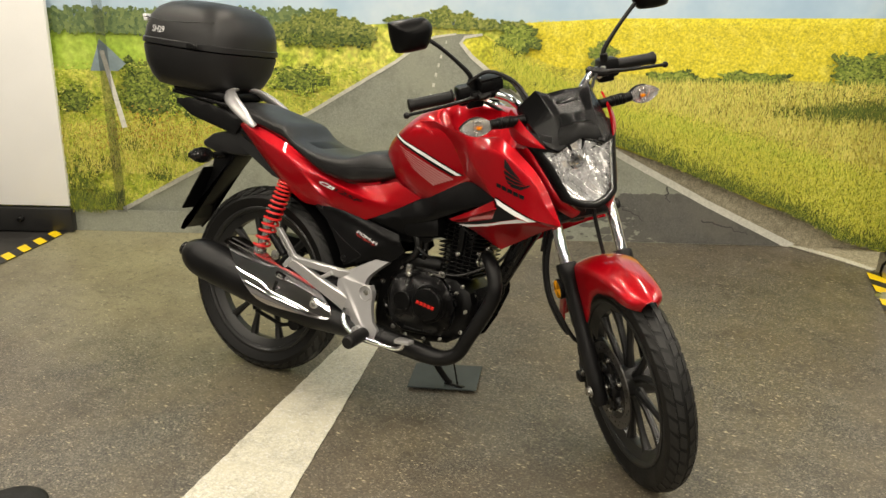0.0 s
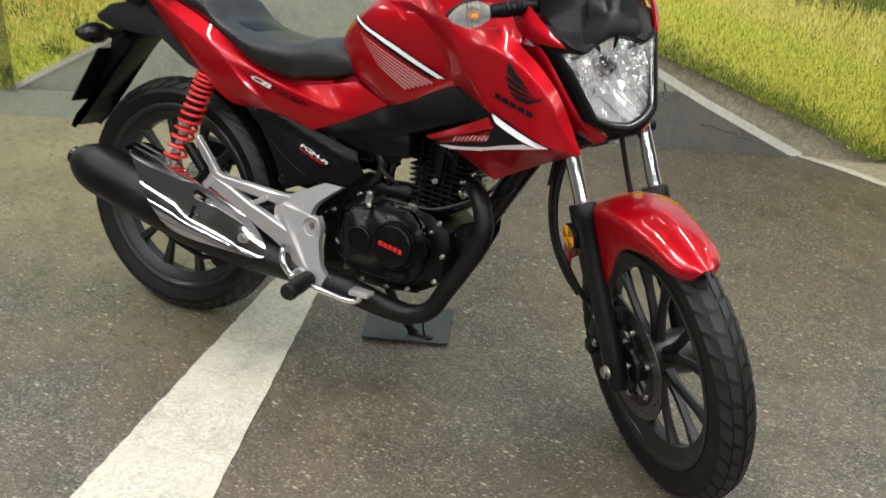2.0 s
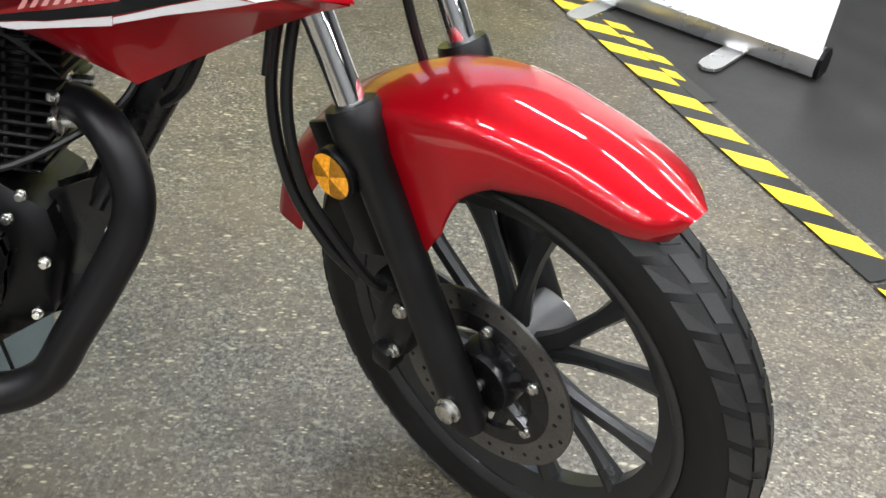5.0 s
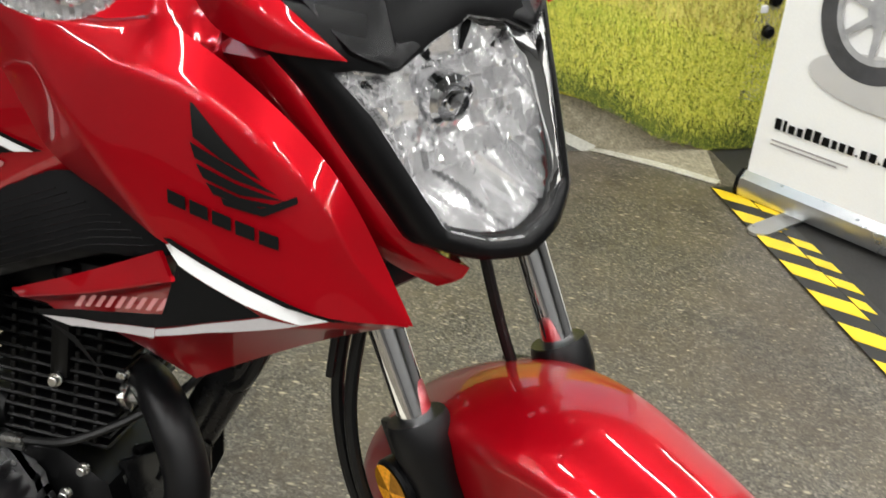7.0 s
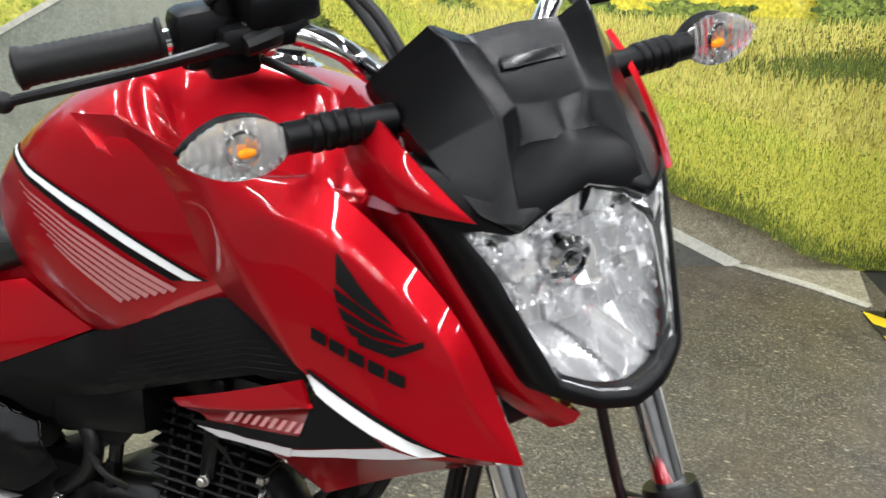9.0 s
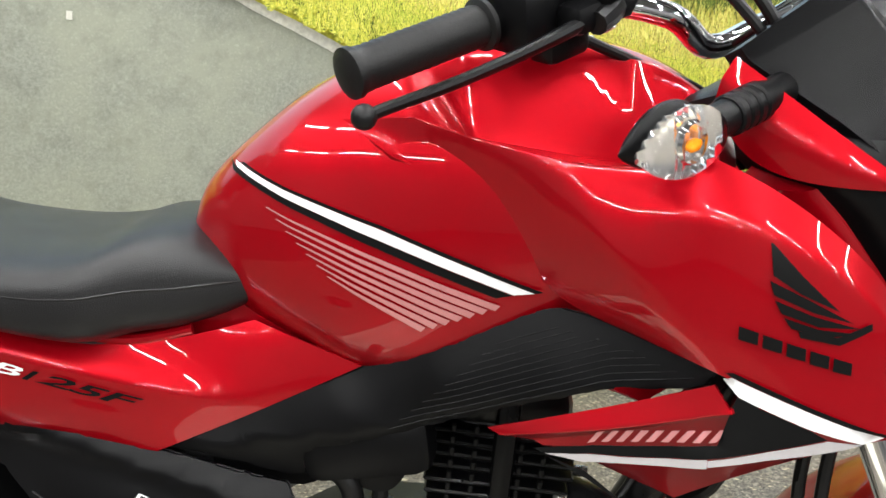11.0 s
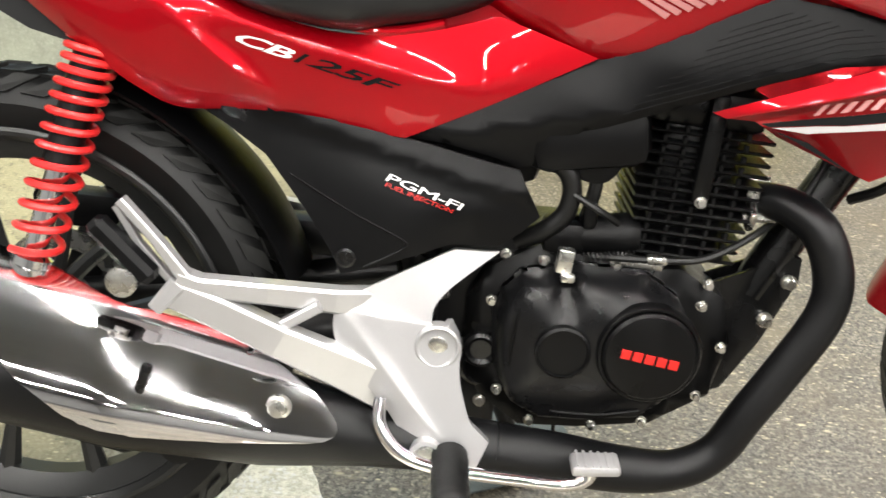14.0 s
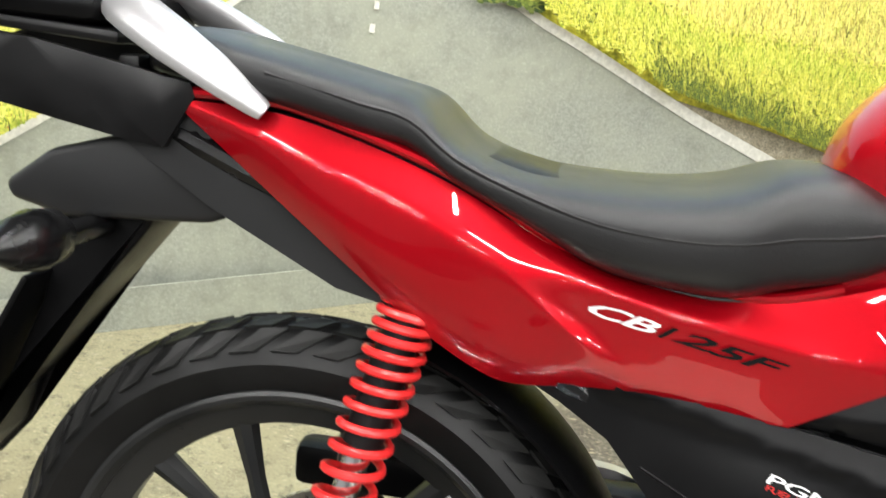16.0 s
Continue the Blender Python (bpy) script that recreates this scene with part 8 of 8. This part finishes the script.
def hazard_tape(name, a, b, width, pitch, slant, label, seed, worn=0.0):
    """Black floor tape with separate yellow bars."""
    A, Bv = Vector((*a, 0)), Vector((*b, 0))
    t = (Bv - A).normalized()
    n = Vector((-t.y, t.x, 0))
    ln = (Bv - A).length
    q = random.Random(seed)

    def quad(bm, u0, u1, v0, v1, z, sl):
        pts = [A + t * u0 + n * v0, A + t * u1 + n * v0, A + t * (u1 + sl) + n * v1, A + t * (u0 + sl) + n * v1]
        lo = [bm.verts.new((p.x, p.y, z - 0.0012)) for p in pts]
        hi = [bm.verts.new((p.x, p.y, z)) for p in pts]
        bm.faces.new(hi)
        for i in range(4):
            bm.faces.new((lo[i], lo[(i + 1) % 4], hi[(i + 1) % 4], hi[i]))
    bm = bmesh.new()
    quad(bm, 0, ln, -width / 2, width / 2, 0.0058, 0)
    tape = tagged(part(name, bm, TAPE_K, None, smooth=False), label, "floor tape", "floor tapes")
    u = 0.01
    while u < ln - pitch:
        bm = bmesh.new()
        w0, w1 = -width / 2 + 0.001, width / 2 - 0.001
        if q.random() < worn:
            w1 = q.uniform(-0.2, 0.35) * width
        quad(bm, u, u + pitch * 0.5, w0, w1, 0.0070, slant * (w1 - w0) / width)
        part("yellow_bar", bm, TAPE_Y, tape, smooth=False)
        u += pitch
    return tape


def off_pt(p, q, d):
    t = Vector((q[0] - p[0], q[1] - p[1])).normalized()
    return (p[0] - t.y * d, p[1] + t.x * d)


ra, rb = (1.605, 2.10), (2.62, -1.40)
hazard_tape("hazard_tape", ra, (2.055, 0.55), 0.085, 0.155, 0.075, "yellow and black hazard tape along the mat's edge", 1)
hazard_tape("hazard_tape", (2.057, 0.54), rb, 0.085, 0.155, 0.075, "yellow and black hazard tape along the mat's edge", 4)
hazard_tape("hazard_tape", off_pt(ra, rb, 0.070), (1.915, 1.28), 0.05, 0.110, 0.05, "second worn strip of yellow and black tape", 2, 0.55)
hazard_tape("hazard_tape", (-2.03, 0.790), (-1.66, -0.55), 0.075, 0.115, 0.045, "yellow and black hazard tape by the plinth", 3, 0.0)


bm = bmesh.new()
revolve(bm, [(0.085, 0.0), (0.090, 0.004), (0.088, 0.016), (0.078, 0.021), (0.020, 0.022)], (-0.115, -1.005, 0.001), axis=(0, 0, 1), seg=40)
tagged(part("rubber_disc", bm, RUBBER), "round black rubber disc lying on the printed road", "floor disc")


# roll-up banner with its cassette and feet
def roll_up_banner(a, b, height):
    A, Bv = Vector((*a, 0)), Vector((*b, 0))
    t = (Bv - A).normalized()
    n = Vector((t.y, -t.x, 0))          # towards the room
    if n.y > 0:
        n = -n
    ln = (Bv - A).length
    thing = tagged(new("roll_up_banner"), "white roll-up advertising banner with a wheel picture on an aluminium foot", "banner")
    thing.matrix_basis = Matrix(((t.x, -n.x, 0, A.x), (t.y, -n.y, 0, A.y), (0, 0, 1, 0), (0, 0, 0, 1)))
    # own frame: x along, y away from the room, z up
    bm = bmesh.new()
    prof = [(-0.036, 0.010), (-0.042, 0.030), (-0.036, 0.062), (-0.012, 0.082), (0.020, 0.082), (0.040, 0.060), (0.042, 0.028), (0.036, 0.010)]
    rings(bm, [[Vector((x, y, z)) for y, z in prof] for x in (0.0, ln)])
    part("cassette", bm, ALU, thing, "aluminium cassette")
    bm = bmesh.new()
    for x in (-0.006, ln + 0.006):
        bm = bmesh.new()
        rings(bm, [[Vector((x + d, y * 1.06, 0.045 + (z - 0.045) * 1.06)) for y, z in prof] for d in (-0.006, 0.006)])
        part("end_cap", bm, BLACK_PLASTIC, thing)
    for x in (0.19, ln - 0.23):
        bm = bmesh.new()
        shape = [(-0.032, -0.02), (0.032, -0.02), (0.032, -0.19), (0.026, -0.215), (0.010, -0.228), (-0.010, -0.228), (-0.026, -0.215), (-0.032, -0.19)]
        f = bm.faces.new([bm.verts.new((x + p, q, 0.002)) for p, q in shape])
        r = bmesh.ops.extrude_face_region(bm, geom=[f])
        bmesh.ops.translate(bm, vec=(0, 0, 0.009), verts=[g for g in r["geom"] if isinstance(g, bmesh.types.BMVert)])
        part("foot", bm, ALU, thing, "rounded aluminium foot")
    bm = bmesh.new()
    nseg = 24
    loops = []
    for k in range(nseg + 1):
        z = 0.070 + (height - 0.070) * k / nseg
        yy = -0.012 + 0.004 * math.sin(z * 2.2)
        loops.append([Vector((0.004, yy, z)), Vector((ln - 0.004, yy, z)), Vector((ln - 0.004, yy + 0.002, z)), Vector((0.004, yy + 0.002, z))])
    rings(bm, loops)
    sheet = part("sheet", bm, BANNER, thing, "white printed sheet")
    bm = bmesh.new()
    tube(bm, [(ln / 2, 0.02, 0.05), (ln / 2, 0.02, height)], 0.011, seg=10)
    tube(bm, [(-0.006, 0.0, height), (ln + 0.006, 0.0, height)], 0.012, seg=12)
    part("pole", bm, ALU, thing)
    yy = -0.0165

    def disc_ring(r0, r1, cx, cz, squash, y, n=56):
        bm = bmesh.new()
        ins = [bm.verts.new((cx + math.cos(a) * r0 * squash, y, cz + math.sin(a) * r0)) for a in (2 * math.pi * k / n for k in range(n))]
        outs = [bm.verts.new((cx + math.cos(a) * r1 * squash, y, cz + math.sin(a) * r1)) for a in (2 * math.pi * k / n for k in range(n))]
        for i in range(n):
            bm.faces.new((ins[i], ins[(i + 1) % n], outs[(i + 1) % n], outs[i]))
        return bm
    cx, cz = 0.285, 0.610
    part("printed_shadow", disc_ring(0.001, 0.075, 0.36, 0.43, 3.2, yy), mat("printed_soft_shadow", (0.52, 0.51, 0.50), 0.6, stain=0.1, stain_scale=5), sheet, smooth=False)
    part("printed_tyre", disc_ring(0.135, 0.185, cx, cz, 0.92, yy - 0.001), mat("printed_tyre_ink", (0.055, 0.055, 0.06), 0.5, grain=0.2, stain=0.3, stain_scale=18), sheet, smooth=False)
    part("printed_rim", disc_ring(0.118, 0.136, cx, cz, 0.92, yy - 0.0015), mat("printed_rim_ink", (0.36, 0.36, 0.37), 0.5, stain=0.3, stain_scale=18), sheet, smooth=False)
    part("printed_hub", disc_ring(0.001, 0.045, cx, cz, 0.92, yy - 0.0015), bpy.data.materials["printed_rim_ink"], sheet, smooth=False)
    for k in range(7):
        a = 2 * math.pi * k / 7 + 0.2
        bm = bmesh.new()
        d, w = Vector((math.cos(a) * 0.92, 0, math.sin(a))), Vector((-math.sin(a), 0, math.cos(a))) * 0.011
        o = Vector((cx, yy - 0.002, cz))
        bm.faces.new([bm.verts.new(p) for p in (o + d * 0.03 - w, o + d * 0.03 + w, o + d * 0.122 + w * 0.7, o + d * 0.122 - w * 0.7)])
        part("printed_spoke", bm, bpy.data.materials["printed_rim_ink"], sheet, smooth=False)
    # web address as plain dark bars, small print below
    u = 0.060
    for wdt, hgt in ((0.020, 1.35), (0.010, 1.35), (0.020, 1.0), (0.018, 1.0), (0.020, 1.35), (0.020, 1.35), (0.022, 1.0), (0.015, 1.0), (0.018, 1.0), (0.018, 1.0), (0.006, 0.3), (0.018, 1.0), (0.020, 1.0), (0.006, 0.3), (0.020, 1.0), (0.019, 1.35)):
        bm = bmesh.new()
        z0 = 0.232
        bm.faces.new([bm.verts.new(p) for p in ((u, yy, z0), (u + wdt, yy, z0), (u + wdt, yy, z0 + 0.024 * hgt), (u, yy, z0 + 0.024 * hgt))])
        part("printed_bar", bm, BLACK_DECAL, sheet, smooth=False)
        u += wdt + 0.007
    for z0, u1 in ((0.196, 0.30), (0.184, 0.27)):
        bm = bmesh.new()
        bm.faces.new([bm.verts.new(p) for p in ((0.060, yy, z0), (u1, yy, z0), (u1, yy, z0 + 0.005), (0.060, yy, z0 + 0.005))])
        part("printed_bar", bm, GREY_DECAL, sheet, smooth=False)
    return thing


roll_up_banner((1.66, 2.07), (2.288, 1.497), 2.0)

# grey display frame with black clamps beside the mural
stand = tagged(new("display_stand"), "grey upright display stand with black clamps beside the mural", "display stand")
p = on_wall(0.505, 0, 0.03)
stand.matrix_basis = pose(p.x, p.y, 0, 0, 0, WALL_ANGLE)
bm = bmesh.new()
block(bm, (0.04, 0, 0.16 + 0.92), (0.07, 0.04, 1.84), bevel=0.006)
part("upright", bm, mat("light_grey_paint", (0.42, 0.42, 0.45), 0.5, stain=0.08, stain_scale=8), stand)
bm = bmesh.new()
block(bm, (0.04, 0, 0.082), (0.06, 0.03, 0.16), bevel=0.004)
part("leg", bm, BLACK_PLASTIC, stand)
for z, dx in ((0.62, 0.045), (0.50, 0.030), (0.40, 0.025), (0.80, 0.05)):
    bm = bmesh.new()
    revolve(bm, [(0.016, 0), (0.020, 0.006), (0.020, 0.026), (0.012, 0.034)], (dx, -0.02, z), axis=(0, -1, 0), seg=18)
    part("clamp_knob", bm, BLACK_PLASTIC, stand)
for z in (0.54, 0.47):
    bm = bmesh.new()
    block(bm, (0.0, -0.018, z), (0.035, 0.03, 0.03), bevel=0.008)
    part("bracket", bm, LAMP_BODY, stand)

# white display board on a black plinth
board = tagged(new("display_board"), "blank white display board standing on a black plinth", "display board")
p = on_wall(-3.535, 0, 0.072)
board.matrix_basis = pose(p.x, p.y, 0, 0, 0, WALL_ANGLE)
bm = bmesh.new()
block(bm, (-0.55, 0.0, 0.135 + 0.95), (1.10, 0.03, 1.90), bevel=0.004)
part("sheet", bm, BANNER, board, "blank white sheet")
bm = bmesh.new()
block(bm, (-0.55, 0.0, 0.064), (1.12, 0.05, 0.125), bevel=0.008)
part("plinth", bm, PLINTH, board, "glossy black plinth")
bm = bmesh.new()
revolve(bm, [(0.016, 0), (0.016, 0.02), (0.010, 0.03)], (-0.25, -0.025, 0.07), axis=(0, -1, 0), seg=16)
part("plinth_knob", bm, BLACK_GLOSS, board)
